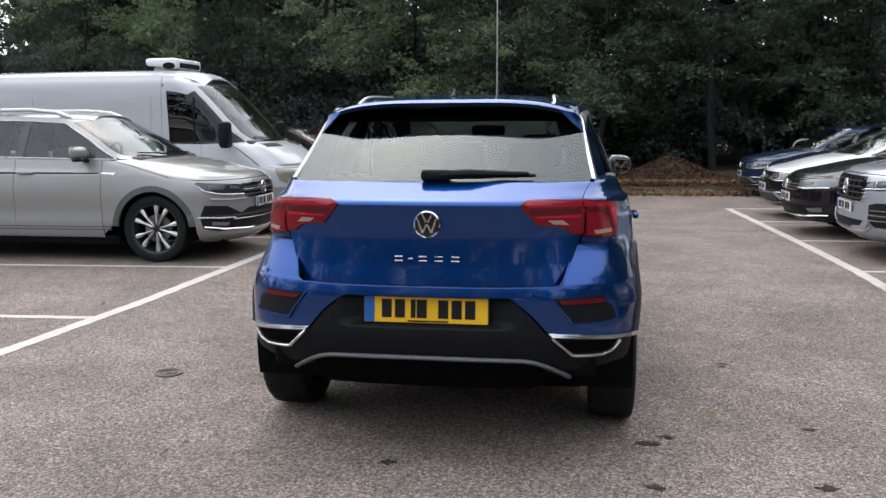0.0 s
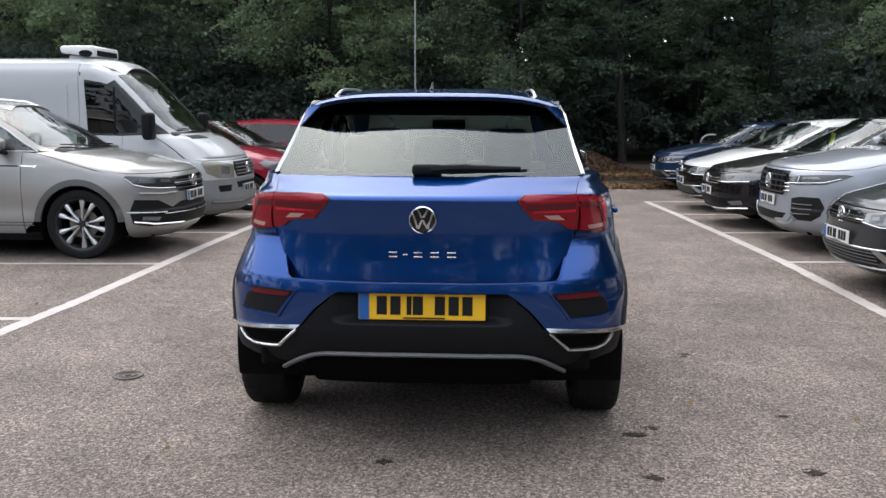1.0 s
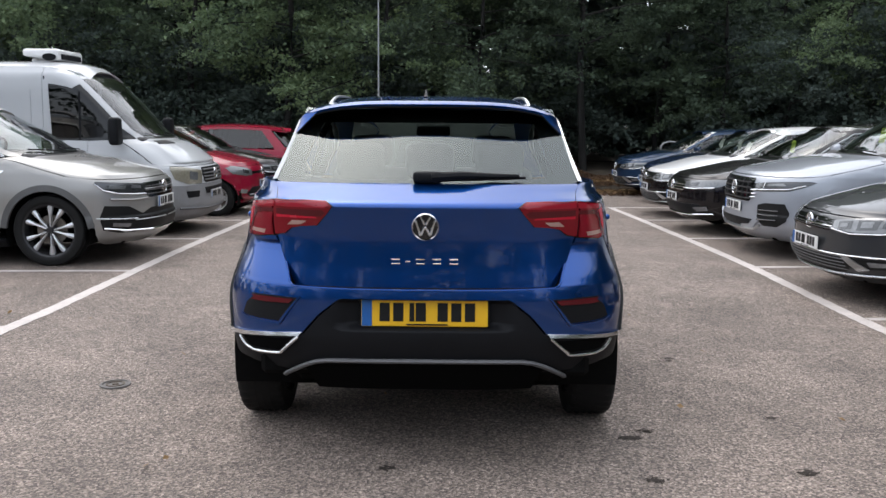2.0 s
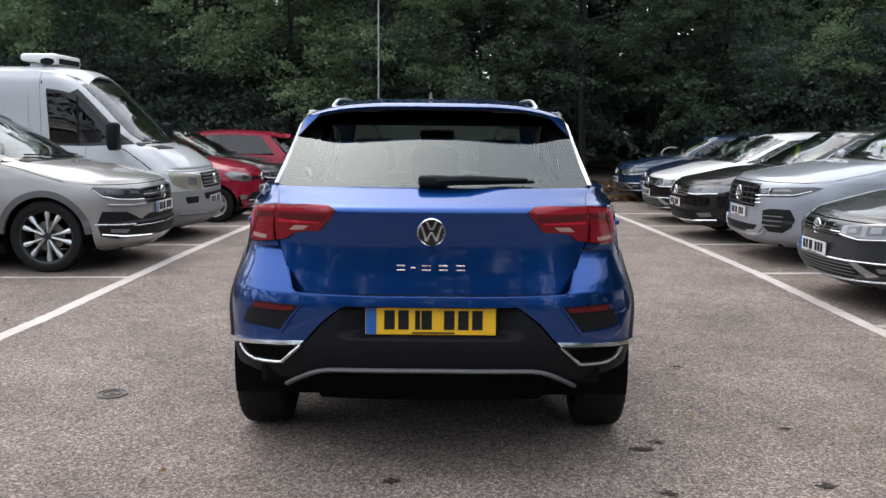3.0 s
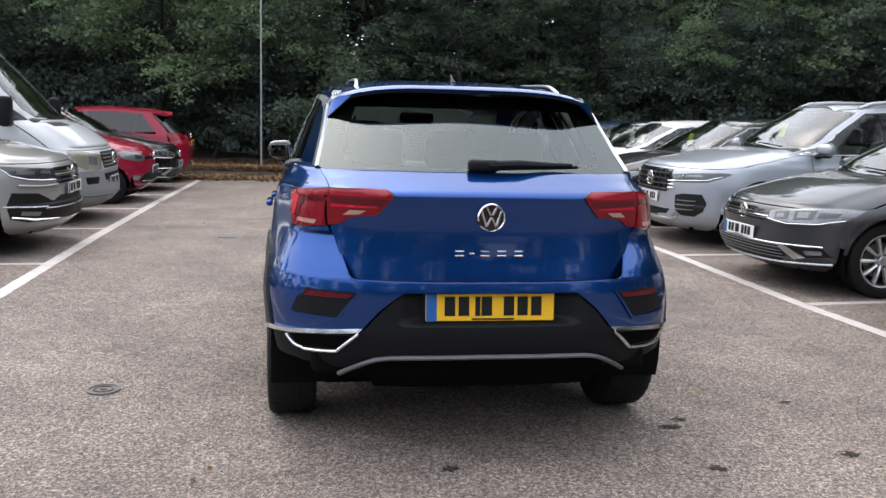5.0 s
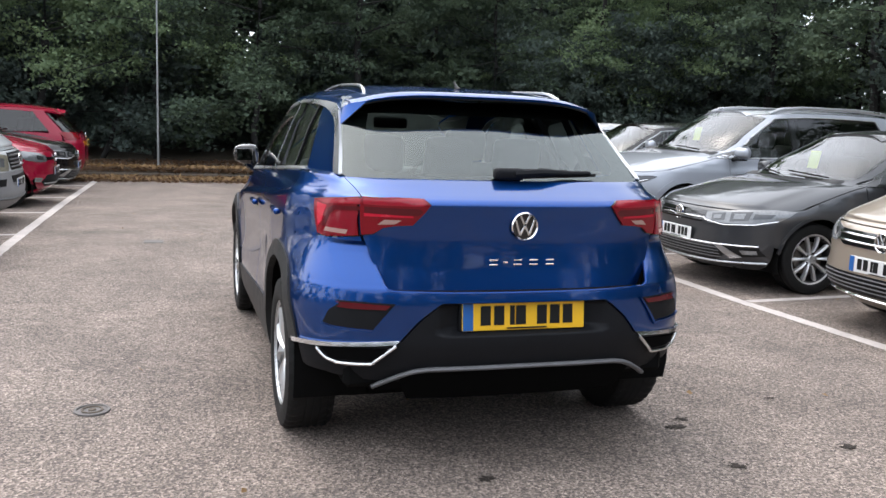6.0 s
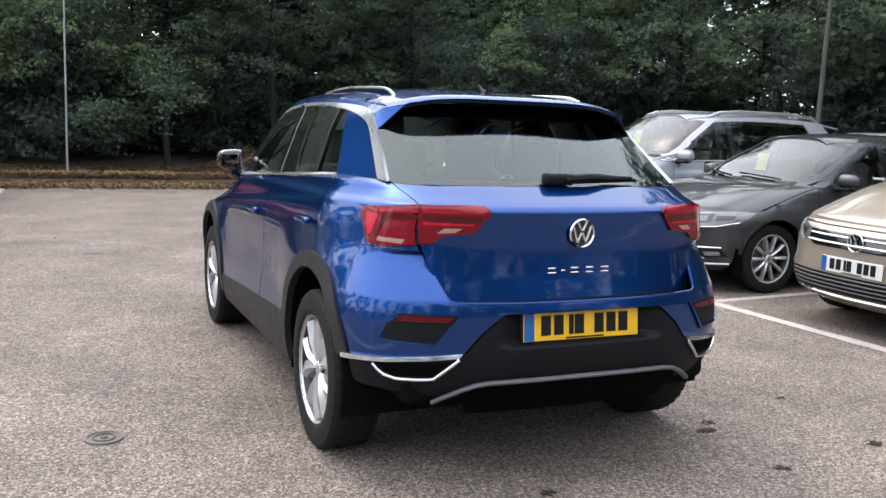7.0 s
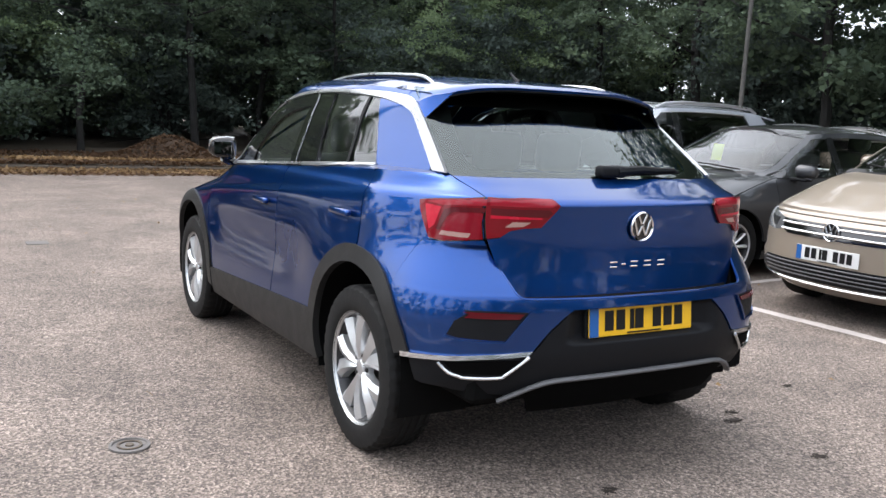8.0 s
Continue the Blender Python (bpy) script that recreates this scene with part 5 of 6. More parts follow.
    # underside, cabin
    part("underbody", join(box(1.16, 2.5, 0.70, (0, 1.52, .60), 0.03, 1), box(1.16, 1.3, 0.45, (0, 3.35, .47), 0.03, 1), box(1.56, 1.60, 0.2, (0, 2.11, .33), 0.02, 1), box(1.4, .30, .3, (0, .27, .47), 0.02, 1)), UNDER, car)
    # Unseen plate added to keep light off the ground under the car.
    part("hidden_light_block", box(1.28, 2.9, .03, (0, 1.92, .195), .01, 1), UNDER, car)
    part("exhaust_silencer", box(0.7, 0.22, 0.14, (-.1, .42, .33), 0.05, 3), DISC, car)
    part("rear_axle", tube([(-.66, .73, .31), (.66, .73, .31)], 0.035, 8), UNDER, car)
    part("parcel_shelf", box(1.10, 0.50, 0.03, (0, .72, 1.05), 0.01, 1), PALECLOTH, car)
    for x in (-.36, 0, .36):
        seat(car, x, 1.30, .46, 0.42, PALECLOTH)
    for x in (-.37, .37):
        seat(car, x, 2.15, .50, 0.5, PALECLOTH)
    part("dashboard", box(1.35, 0.5, 0.26, (0, 2.82, .93), 0.08, 3), DASH, car)
    part("steering_wheel", revolve([(0.17 + 0.016 * math.cos(a), 0.016 * math.sin(a)) for a in (k * math.pi / 4 for k in range(8))], 28, closed=True), DASH, car).matrix_local = Matrix.Translation((.37, 2.52, .98)) @ Matrix.Rotation(radians(65), 4, "X") @ Matrix.Rotation(radians(90), 4, "Y")
    part("interior_mirror", box(0.22, 0.03, 0.07, (0, 2.33, 1.36), 0.02, 2), DASH, car)
    # plate, emblem, lettering bars
    number_plate(car, (0, .022, .611), Matrix.Rotation(radians(-5), 4, "X"), YELLOWPLATE)
    part("plate_holder", box(0.54, 0.03, 0.13, (0, .044, .612), 0.008, 2, Matrix.Rotation(radians(-5), 4, "X")), TRIM, car)
    p = gate(0, .966)
    round_badge(car, (0, p.y - 0.008, .962), Matrix.Rotation(radians(-90), 4, "Z"), 0.057)
    p = gate(0, .818)
    for x, w, rows in ((-.122, .036, 2), (-.072, .02, 1), (-.02, .036, 2), (.048, .036, 2), (.118, .036, 2)):
        for k in range(rows):
            part("lettering_bar", box(w, .004, .0055, (x, p.y - .003, .818 + (.009 if rows == 2 else 0) - .018 * k), .001, 1), CHROME, tail)
    return car


blue_car()
# ---------------------------------------------------------------- the parked cars
ARCHGREY = plain("grey_arch_plastic", (0.085, 0.085, 0.085), 0.5, vary=0.15, scale=80, bump=0.1)


def parked_car(name, label, at, body_mat, L, W, H, wb, fo, belt, zb, cowl, screen_f, wheel_r=.325, rim_r=.215, tyre_w=.21, spokes=(5, 0.0, 0.0, 1.0),
               alloy=None, accent=None, bumper_mat=None, roof_mat=None, group="parked cars", category="car", van=False, chrome_frame=False, rails=False,
               clad=False, tail=False, plate=True, plate_z=.47, mirror_back=0.0, details=None, card=None, side_tint=None, rear_len=.45, nf=2.5, rfb=.75, mirror_mat=None, flatten=0.0, arch_mat=None):
    car = thing(name, label, category, at, group)
    hw, cf, cz, tz = W / 2, cowl[0], cowl[1], H - (.10 if not van else .22)
    alloy, bumper_mat, roof_mat = alloy or BRIGHTALLOY, bumper_mat or body_mat, roof_mat or body_mat
    nose = [(.18, L - .20), (.27, L - .06), (.40, L - .002), (.465, L), (.485, L - .020), (.60, L - .022), (zb - .08, L - .04), (zb - .02, L - .07), (zb + .02, L - .14),
            (zb + (cz - zb) * .45, L - .14 - (cf - .14) * (.36 + flatten)), (zb + (cz - zb) * .8, L - .14 - (cf - .14) * (.74 + flatten * .6)), (cz, L - cf),
            (cz + (tz - cz) * .5, L - cf - (screen_f - cf) * .49), (tz, L - screen_f), (tz + .1, L - screen_f - .16)]
    rear = [(.18, .16), (.32, .04), (.5, 0), (.75, .01), (belt - .08, .06), (belt + .02, .12), (tz - .05, rear_len), (tz + .1, rear_len + .1)]
    if van:
        rear = [(.2, .05), (.5, 0), (1.2, 0), (tz, .05), (tz + .2, .1)]
    width = [(.18, hw - .10), (.27, hw - .03), (.45, hw), (.68, hw), (belt - .16, hw - .025), (belt - .04, hw - .06), (belt + .02, hw - .085), (tz, hw - (.27 if not van else .13)),
             (tz + .12, hw - (.33 if not van else .22))]
    ys = L - screen_f
    roof = [(rear_len - .05, H - .09), (rear_len + .5, H - .02), ((rear_len + ys) / 2 + .2, H), (ys - .35, H - .02), (ys, tz + .045)]
    if van:
        roof = [(0, H - .02), (L * .4, H), (ys - .6, H), (ys - .2, H - .05), (ys, tz + .05)]

    ar = wheel_r + .05
    yw, yv = L - fo, L - fo - wb

    def flare(y, z):
        h = math.exp(-((y - yw) / .42) ** 2) + math.exp(-((y - yv) / .42) ** 2)
        c = .010 / (1 + math.exp(-(z - (belt - .14 - .015 * (y - yw))) / .005)) / (1 + math.exp((z - belt + .03) / .02))
        lowcut = .014 * math.exp(-((z - .52) / .10) ** 2) * (1 - min(h, 1))
        return .012 * h * math.exp(-((z - .6) / .16) ** 2) - (c if yv < y < yw else 0) - lowcut

    b = Body(rear, nose, width, roof, edge=.06 if not van else .10, rr=((0, .5), (belt, .45), (tz, .35)), rf=((.2, rfb), (zb, rfb), (cz, .55), (cz + .12, .40), (tz, .36)), nf=nf, mod=flare,
             ridge=lambda a, z: .07 / (1 + math.exp((a - .58) / .012)) / (1 + math.exp(-(z - zb - .03) / .008)) / (1 + math.exp((z - cz + .03) / .008)))
    mid, front = b.mid, b.front()
    SEAM = .87

    def seam_y(u, z):
        return front(u, z).y

    zs = [zb + .03 + (cz - .015 - zb - .03) * k / 6 for k in range(7)]
    # bonnet, bumper
    bon = [(0, zb), (.45, zb), (.68, zb + .005), (.80, zb + .015)] + [(SEAM - .01, z) for z in zs] + [(.6, cz - .005)]
    patch("bonnet", bon + [(0, cz - .005)] + mirrored(bon[1:])[::-1], front, body_mat, car, mid, 0, .012, (.07, .02))
    U = lambda y, z: b.ufy(y, z)
    ye = yw + ar + .045
    bump = [(0, zb - .008), (.45, zb - .008), (.68, zb - .004), (.80, zb + .006), (SEAM, zb + .02), *[(U(ye + .004, z), z) for z in [zb - .005 - (zb - .245) * k / 9 for k in range(10)]], (.6, .20), (0, .19)]
    patch("front_bumper", bump + mirrored(bump[1:-1])[::-1], front, bumper_mat, car, mid, -.001, .02, (.07, .035))
    if van:
        lb = [(0, .645), (.45, .645), (.8, .645)] + [(U(ye + .002, z), z) for z in [.645 - .40 * k / 7 for k in range(8)]] + [(.6, .20), (0, .19)]
        patch("lower_bumper", lb + mirrored(lb[1:-1])[::-1], front, VANGREY, car, mid, .010, .03, (.07, .035), "grey plastic bumper")
    dfy = yw - ar - .17
    bsy = dfy - (1.0 if not van else .55)
    rdy = yv + ar * .72
    sillz = .26
    bz = lambda y: belt + (dfy - y) * .018
    window_top = lambda y: b.top(y) - (.045 if not van else .20)
    for s in (1, -1):
        side = b.side(s)
        M = (lambda p: p) if s > 0 else mirrored
        SP = lambda nm, poly, mat, off=0.0, th=.012, st=(.10, .05), label="", sh=True, par=car: patch(nm, poly, side, mat, par, mid, off, th, st, label, sh)
        seam = [(seam_y(SEAM + .012, z), z) for z in zs]
        SP("wing", [(dfy + .006, min(cz - .01, bz(dfy)))] + seam[::-1] + [(ye + .010, z) for z in [zb - .002 - (zb - .43) * k / 6 for k in range(7)]] + arc(yw, wheel_r, ar, 14, 168, 18) + [(dfy + .02, .30), (dfy + .006, .5)], body_mat)
        fd = SP("front_door", [(dfy, bz(dfy)), (dfy, .5), (dfy + .01, sillz), (bsy, sillz), (bsy, bz(bsy))], body_mat)
        if not van:
            rdoor = SP("rear_door", [(bsy - .006, bz(bsy)), (bsy - .006, sillz), (yv + ar + .03, sillz)] + arc(yv, wheel_r, ar + .006, 6, 44, 6) + [(rdy + .01, belt - .06), (rdy - .06, bz(rdy))], body_mat)
            SP("quarter_panel", [(rdy - .066, bz(rdy)), (rdy + .004, belt - .06)] + arc(yv, wheel_r, ar, 45, 168, 14) + [(b.yr(.3) + .32, .26), (b.yr(.6) + .30, .6), (b.yr(belt) + .28, belt)], body_mat)
        else:
            SP("load_side", [(bsy - .006, bz(bsy)), (bsy - .006, sillz), (yv + ar, sillz)] + arc(yv, wheel_r, ar, 6, 174, 18) + [(.3, sillz), (.3, b.top(.3)), (bsy * .5, b.top(bsy * .5)), (bsy - .006, b.top(bsy)), (bsy - .006, belt + .3)], body_mat)
            for y0, y1 in ((.45, bsy * .5 - .08), (bsy * .5 + .08, bsy - .15)):
                SP("side_panel_pressing", [(y0, 1.15), (y0, 1.82), (y1, 1.82), (y1, 1.15)], body_mat, .008, .012)
        for y, d in ((bsy + .14, fd),) + (() if van else ((rdy + .16, rdoor),)):
            hp = side(y, belt - .13)
            part("door_handle", box(.03, .19, .028, (hp.x + s * .02, hp.y, hp.z), .012, 2), body_mat if not van else TRIM, d)
        SP("sill", [(yv + ar + .02, sillz - .005), (yw - ar - .02, sillz - .005), (yw - ar - .02, .18), (yv + ar + .02, .18)], TRIM if (clad or van) else body_mat, -.004, .03)
        if arch_mat:
            SP("crease_line", [(yv + ar - .1, belt - .124), (dfy - .03, belt - .128), (dfy - .03, belt - .138), (yv + ar - .1, belt - .144)], TRIM, .0015, .004)
            SP("wing_trim", [(dfy - .02, belt - .128), (dfy + .13, belt - .132), (dfy + .165, belt - .124), (dfy + .15, belt - .152), (dfy + .12, belt - .143), (dfy - .02, belt - .137)], CHROME, .003, .006)
        if clad == "body":
            for z0 in (.335, .365):
                SP("side_moulding", [(yv + ar + .06, z0), (yw - ar - .06, z0 + .005), (yw - ar - .06, z0 + .016), (yv + ar + .06, z0 + .011)], GREYTRIM, .003, .008)
        if clad:
            for y in (yw, yv):
                SP("wheel_arch", arc(y, wheel_r, ar + .05, 176, 4, 18) + arc(y, wheel_r, ar - .012, 4, 176, 18), arch_mat or (body_mat if clad == "body" else TRIM), .008, .03, (.08, .08))
        for y in (yw, yv) if not clad else ():
            SP("arch_lip", arc(y, wheel_r, ar + .022, 172, 8, 18) + arc(y, wheel_r, ar - .006, 8, 172, 18), body_mat, .007, .025, (.08, .08))
        for y in (yw, yv):
            ring = bmesh.new()
            rows = [[ring.verts.new((s * x, p, q)) for p, q in arc(y, wheel_r, ar + .01, 200, -20, 16)] for x in (hw - .34, hw - .03)]
            for k in range(16):
                ring.faces.new((rows[0][k], rows[0][k + 1], rows[1][k + 1], rows[1][k]))
            part("arch_liner", ring, UNDER, car)
            wheel(car, (s * (hw - .03 - tyre_w / 2), y, wheel_r), s, wheel_r, tyre_w, rim_r, spokes[0], alloy, accent, spokes[1], spokes[2], spokes[3])
        # greenhouse side: painted arch with the windows in it
        wz = [belt + .012 + (tz - .10 - belt) * k / 5 for k in range(6)]
        fe = [(b.yf(z) - (.285 if not van else .19), z) for z in wz]
        we = [(b.yf(z) - (.20 if not van else .12), z) for z in [belt] + wz[1:] + [tz - .03]]
        re0, re1 = (yv - .18, yv + .10) if not van else (bsy + .10, bsy + .07)
        rear_edge = [(b.yr(z) + .22, z) for z in (belt, belt + (tz - belt) * .5, tz - .04)] if not van else [(bsy, belt), (bsy, tz)]
        y_f = fe[-1][0] - .08
        tops = [(rear_edge[-1][0] + (ys - .05 - rear_edge[-1][0]) * k / 8, 0) for k in range(9)]
        tops = [(y, b.top(y)) for y, _ in tops]
        wtop = [(y_f + (re1 - y_f) * k / 5, window_top(y_f + (re1 - y_f) * k / 5)) for k in range(6)]
        SP("roof_side", rear_edge + tops + we[::-1] + fe + wtop + [(re0, bz(re0) + .012), (re0 - .01, belt)], roof_mat if not van else body_mat)
        bp = bsy + .02
        tint = side_tint or GLASS
        if van:
            SP("window_glass", fe + wtop + [(re0, belt + .012)], CABGLASS, -.004, .004, label="dark tinted cab window", sh=False)
            SP("quarter_bar", [(bp + .42, belt + .012), (bp + .445, belt + .012), (bp + .445, belt + .60), (bp + .42, belt + .62)], TRIM, .001, .012)
        else:
            fr = [p for p in wtop if p[0] > bp + .10]
            SP("window_glass", [(fe[0][0] - .06, bz(dfy) + .012)] + fe[1:] + fr + [(bp + .08, window_top(bp + .08)), (bp + .05, bz(bp) + .012)], GLASS, -.004, .004, sh=False)
            SP("sail_panel", [(fe[0][0] - .05, bz(dfy) + .011), (fe[0][0] - .24, bz(dfy) + .012), (fe[1][0] - .10, fe[1][1] + .015)], GLOSSBLACK, .002, .01)
            bk = [p for p in wtop if p[0] < bp - .08]
            SP("window_glass", [(bp - .03, bz(bp) + .012), (bp, window_top(bp))] + bk + [(re0, bz(re0) + .012)], tint, -.004, .004, sh=False)
            SP("door_pillar", [(bp + .055, bz(bp) + .010), (bp + .085, window_top(bp) + .003), (bp - .0, window_top(bp) + .003), (bp - .035, bz(bp) + .010)], GLOSSBLACK, .001, .02)
        if chrome_frame:
            ln = [(fe[0][0] - .02, bz(dfy) + .008)] + fe[1:] + wtop + [(re0, bz(re0) + .008)]
            part("chrome_window_trim", tube([side(y, z) + Vector((s * .004, 0, 0)) for y, z in dense(ln + [ln[0]], .12)], .009, 6), SATIN, car)
        # mirrors
        my, mz = fe[0][0] - (.22 if van else .35) - mirror_back, belt + .075
        mx = b.half(my, belt)
        if van:
            mir = part("door_mirror", box(.20, .12, .34, (s * (mx + .17), my + .05, mz + .05), .04, 3), TRIM, car)
            part("mirror_glass", box(.15, .006, .26, (s * (mx + .17), my - .012, mz + .05), .002, 1), MIRROR, mir)
            part("mirror_foot", tube([(s * (mx - .02), my + .05, mz - .075), (s * (mx + .09), my + .05, mz - .05)], .022, 8), TRIM, mir)
        else:
            shell = box(.22, .13, .155, (s * (mx + .135), my, mz + .008), .058, 5)
            for v in shell.verts:
                f = (abs(v.co.x) - mx - .025) / .22
                if v.co.y > my:
                    v.co.y -= .05 * f * f
                    v.co.z -= (v.co.z - mz) * .25 * f
                v.co.z += .018 * (1 - f) * (1 if v.co.z < mz else -.6)
            mir = part("door_mirror", shell, mirror_mat or body_mat, car)
            part("mirror_base", box(.16, .10, .03, (s * (mx + .10), my - .004, mz - .070), .013, 3), TRIM, mir)
            part("mirror_foot", tube([(s * (mx - .03), my + .03, mz - .085), (s * (mx + .05), my + .01, mz - .07)], .024, 8), TRIM, mir)
            part("mirror_glass", box(.16, .006, .090, (s * (mx + .135), my - .064, mz), .002, 1), MIRROR, mir)
        if rails:
            x0 = b.half(L * .45, b.top(L * .45)) - .07
            rl = [(rear_len + .25, 0), (rear_len + .36, .045), (rear_len + .8, .055), (ys - .7, .055), (ys - .38, .04), (ys - .22, 0)]
            rz = b.roof()
            part("roof_rail", tube([(s * x0, y, rz(x0, y).z + d) for y, d in rl], .019, 8, 1.2), SATIN, car)
    # screens, roof, rear
    scr = [(U(b.yf(z) - (.195 if not van else .115), z), z) for z in [cz + .012 + (tz + .052 - cz - .012) * k / 6 for k in range(7)]]
    patch("windscreen", [(0, cz + .012)] + scr + [(0, tz + .052)] + mirrored(scr)[::-1], front, SCREEN, car, mid, -.004, .004, (.08, .05), "", False)
    cowl_strip = [(0, cz - .002), (.5, cz - .002), (.84, cz - .008), (.84, cz + .016), (.5, cz + .016), (0, cz + .016)]
    patch("cowl", cowl_strip[:3] + cowl_strip[3:] + mirrored(cowl_strip[3:5])[::-1] + mirrored(cowl_strip[1:3])[::-1], front, TRIM, car, mid, -.006, .01, (.08, .02))
    for x0, x1 in ((-.52, .02), (.06, .56)):
        p0, p1 = front(b.uf(x0, cz + .02), cz + .02), front(b.uf(x1, cz + .05), cz + .05)
        part("wiper", tube([p0 + Vector((0, .012, .012)), p0.lerp(p1, .5) + Vector((0, .03, .015)), p1 + Vector((0, .012, .012))], .008, 6), TRIM, car)
    edge = [(b.half(max(y, b.yr(b.top(y)) + .2), b.top(y)), y) for y in [rear_len - .05 + (ys + .02 - rear_len) * k / 9 for k in range(10)]]
    rf = b.roof()
    patch("roof", [(0, rear_len - .07)] + edge + [(.25, ys - .058), (0, ys - .062), (-.25, ys - .058)] + mirrored(edge)[::-1], rf, roof_mat, car, mid, 0, .02, (.09, .09))
    R = b.rear()
    rb = [(0, belt), (.6, belt), (b.ury(b.yr(belt) + .27, belt), belt), (b.ury(b.yr(.6) + .29, .6), .6), (b.ury(b.yr(.3) + .31, .3), .26), (.5, .22), (0, .22)]
    patch("tailgate", rb + mirrored(rb[1:-1])[::-1], R, body_mat, car, mid, 0, .02, (.08, .05))
    top_r = tz - .05
    if van:
        rg = [(0, belt + .004), (.9, belt + .004), (.9, top_r), (0, top_r)]
        patch("rear_doors", rg + mirrored(rg[1:3])[::-1], R, body_mat, car, mid, 0, .02, (.1, .1))
    else:
        rg = [(0, belt + .02), (b.ury(b.yr(belt + .02) + .19, belt + .02), belt + .02), (b.ury(b.yr(top_r) + .19, top_r), top_r), (0, top_r)]
        patch("rear_window", rg + mirrored(rg[1:3])[::-1], R, PRIVACY if side_tint else SCREEN, car, mid, -.003, .004, (.08, .05), "", False)
    # cabin and underside
    part("underbody", join(box(W - .62, L - .5, .5, (0, L / 2, .45), .03, 1), box(W - .2, wb - 2 * ar - .05, .12, (0, (yw + yv) / 2, .24), .02, 1), box(W - .62, fo + .7, max(zb - .35, .2), (0, L - fo / 2 - .55, (zb + .2) / 2 + .08), .03, 1)), UNDER, car)
    # Dark sheet added inside the van to keep its cab window dark.
    if van:
        part("bulkhead", box(W - .25, .03, 1.5, (0, bsy + .02, 1.25), .01, 1), UNDER, car)
    sy = L - cf - .95
    for x in (-.36, .36):
        seat(car, x, sy, .55 if not van else .85, .5)
    if not van:
        for x in (-.36, .36):
            seat(car, x, sy - .95, .58, .5)
    part("dashboard", box(W - .42, .5, .22, (0, L - cf - .32, cz - .09), .07, 3), DASH, car)
    part("steering_wheel", revolve([(.18 + .016 * math.cos(a), .016 * math.sin(a)) for a in (k * math.pi / 4 for k in range(8))], 24, closed=True), DASH, car).matrix_local = Matrix.Translation((.36, L - cf - .62, cz + .0)) @ Matrix.Rotation(radians(65), 4, "X") @ Matrix.Rotation(radians(90), 4, "Y")
    if card is PAPER:
        for x, z in ((-.36, .50), (.34, .62)):
            p = front(b.uf(x, cz + (tz - cz) * z), cz + (tz - cz) * z)
            part("windscreen_card", box(.21, .004, .15, (p.x, p.y - .06, p.z - .04), .001, 1, Matrix.Rotation(radians(30), 4, "X")), card, car)
    if card:
        p = front(b.uf(.12, cz + (tz - cz) * .55), cz + (tz - cz) * .55)
        part("windscreen_card", box(.14, .004, .17, (p.x, p.y - .07, p.z - .045), .001, 1, Matrix.Rotation(radians(12), 4, "X")), card, car)
    F = lambda pts: [(b.uf(x, z), z) for x, z in pts]
    FP = lambda nm, pts, mat, off=.006, both=True, th=.02, par=car, lab="": [patch(nm, (F(pts) if k > 0 else mirrored(F(pts))), front, mat, par, mid, off, th, (.04, .02), lab) for k in ((1, -1) if both else (1,))]

    def chrome_line(pts, r=.008, mat=CHROME, both=False, nm="chrome_strip", off=.010):
        for k in ((1, -1) if both else (1,)):
            p3 = []
            for (x0, z0), (x1, z1) in zip(pts, pts[1:]):
                n = max(2, int(abs(x1 - x0) / .06))
                p3 += [(x0 + (x1 - x0) * q / n, z0 + (z1 - z0) * q / n) for q in range(n)]
            p3.append(pts[-1])
            out = []
            for x, z in p3:
                q = front(b.uf(k * x, z), z)
                q2 = Vector((q.x, q.y - (L - 1.2), 0))
                out.append(q + q2.normalized() * off)
            part(nm, tube(out, r, 6), mat, car)
    if details:
        details(b, car, front, mid, FP, chrome_line, L)
    if plate:
        pz = plate_z
        p = front(0, pz)
        number_plate(car, (0, p.y + .014, pz), Matrix.Rotation(radians(180), 4, "Z"), WHITEPLATE)
    if tail:
        for s in (1, -1):
            M = (lambda q: q) if s > 0 else mirrored
            X = lambda x, z: (b.ur(x, z), z)
            patch("tail_lamp", M([X(.42, .98), X(hw - .12, .99), (b.ury(b.yr(.95) + .30, .95), .96), (b.ury(b.yr(.86) + .24, .86), .85), X(.5, .86)]), R, REDLENS, car, mid, .008, .02, (.06, .03))
        number_plate(car, (0, -.012, .78), Matrix(), YELLOWPLATE)
        round_badge(car, (0, .03, .93), Matrix.Rotation(radians(-90), 4, "Z"), .05)
    return car, b


def emblem_front(b, car, front, L, z, r=.065):
    p = front(0, z)
    round_badge(car, (0, p.y + .010, z), Matrix.Rotation(radians(90), 4, "Z"), r)


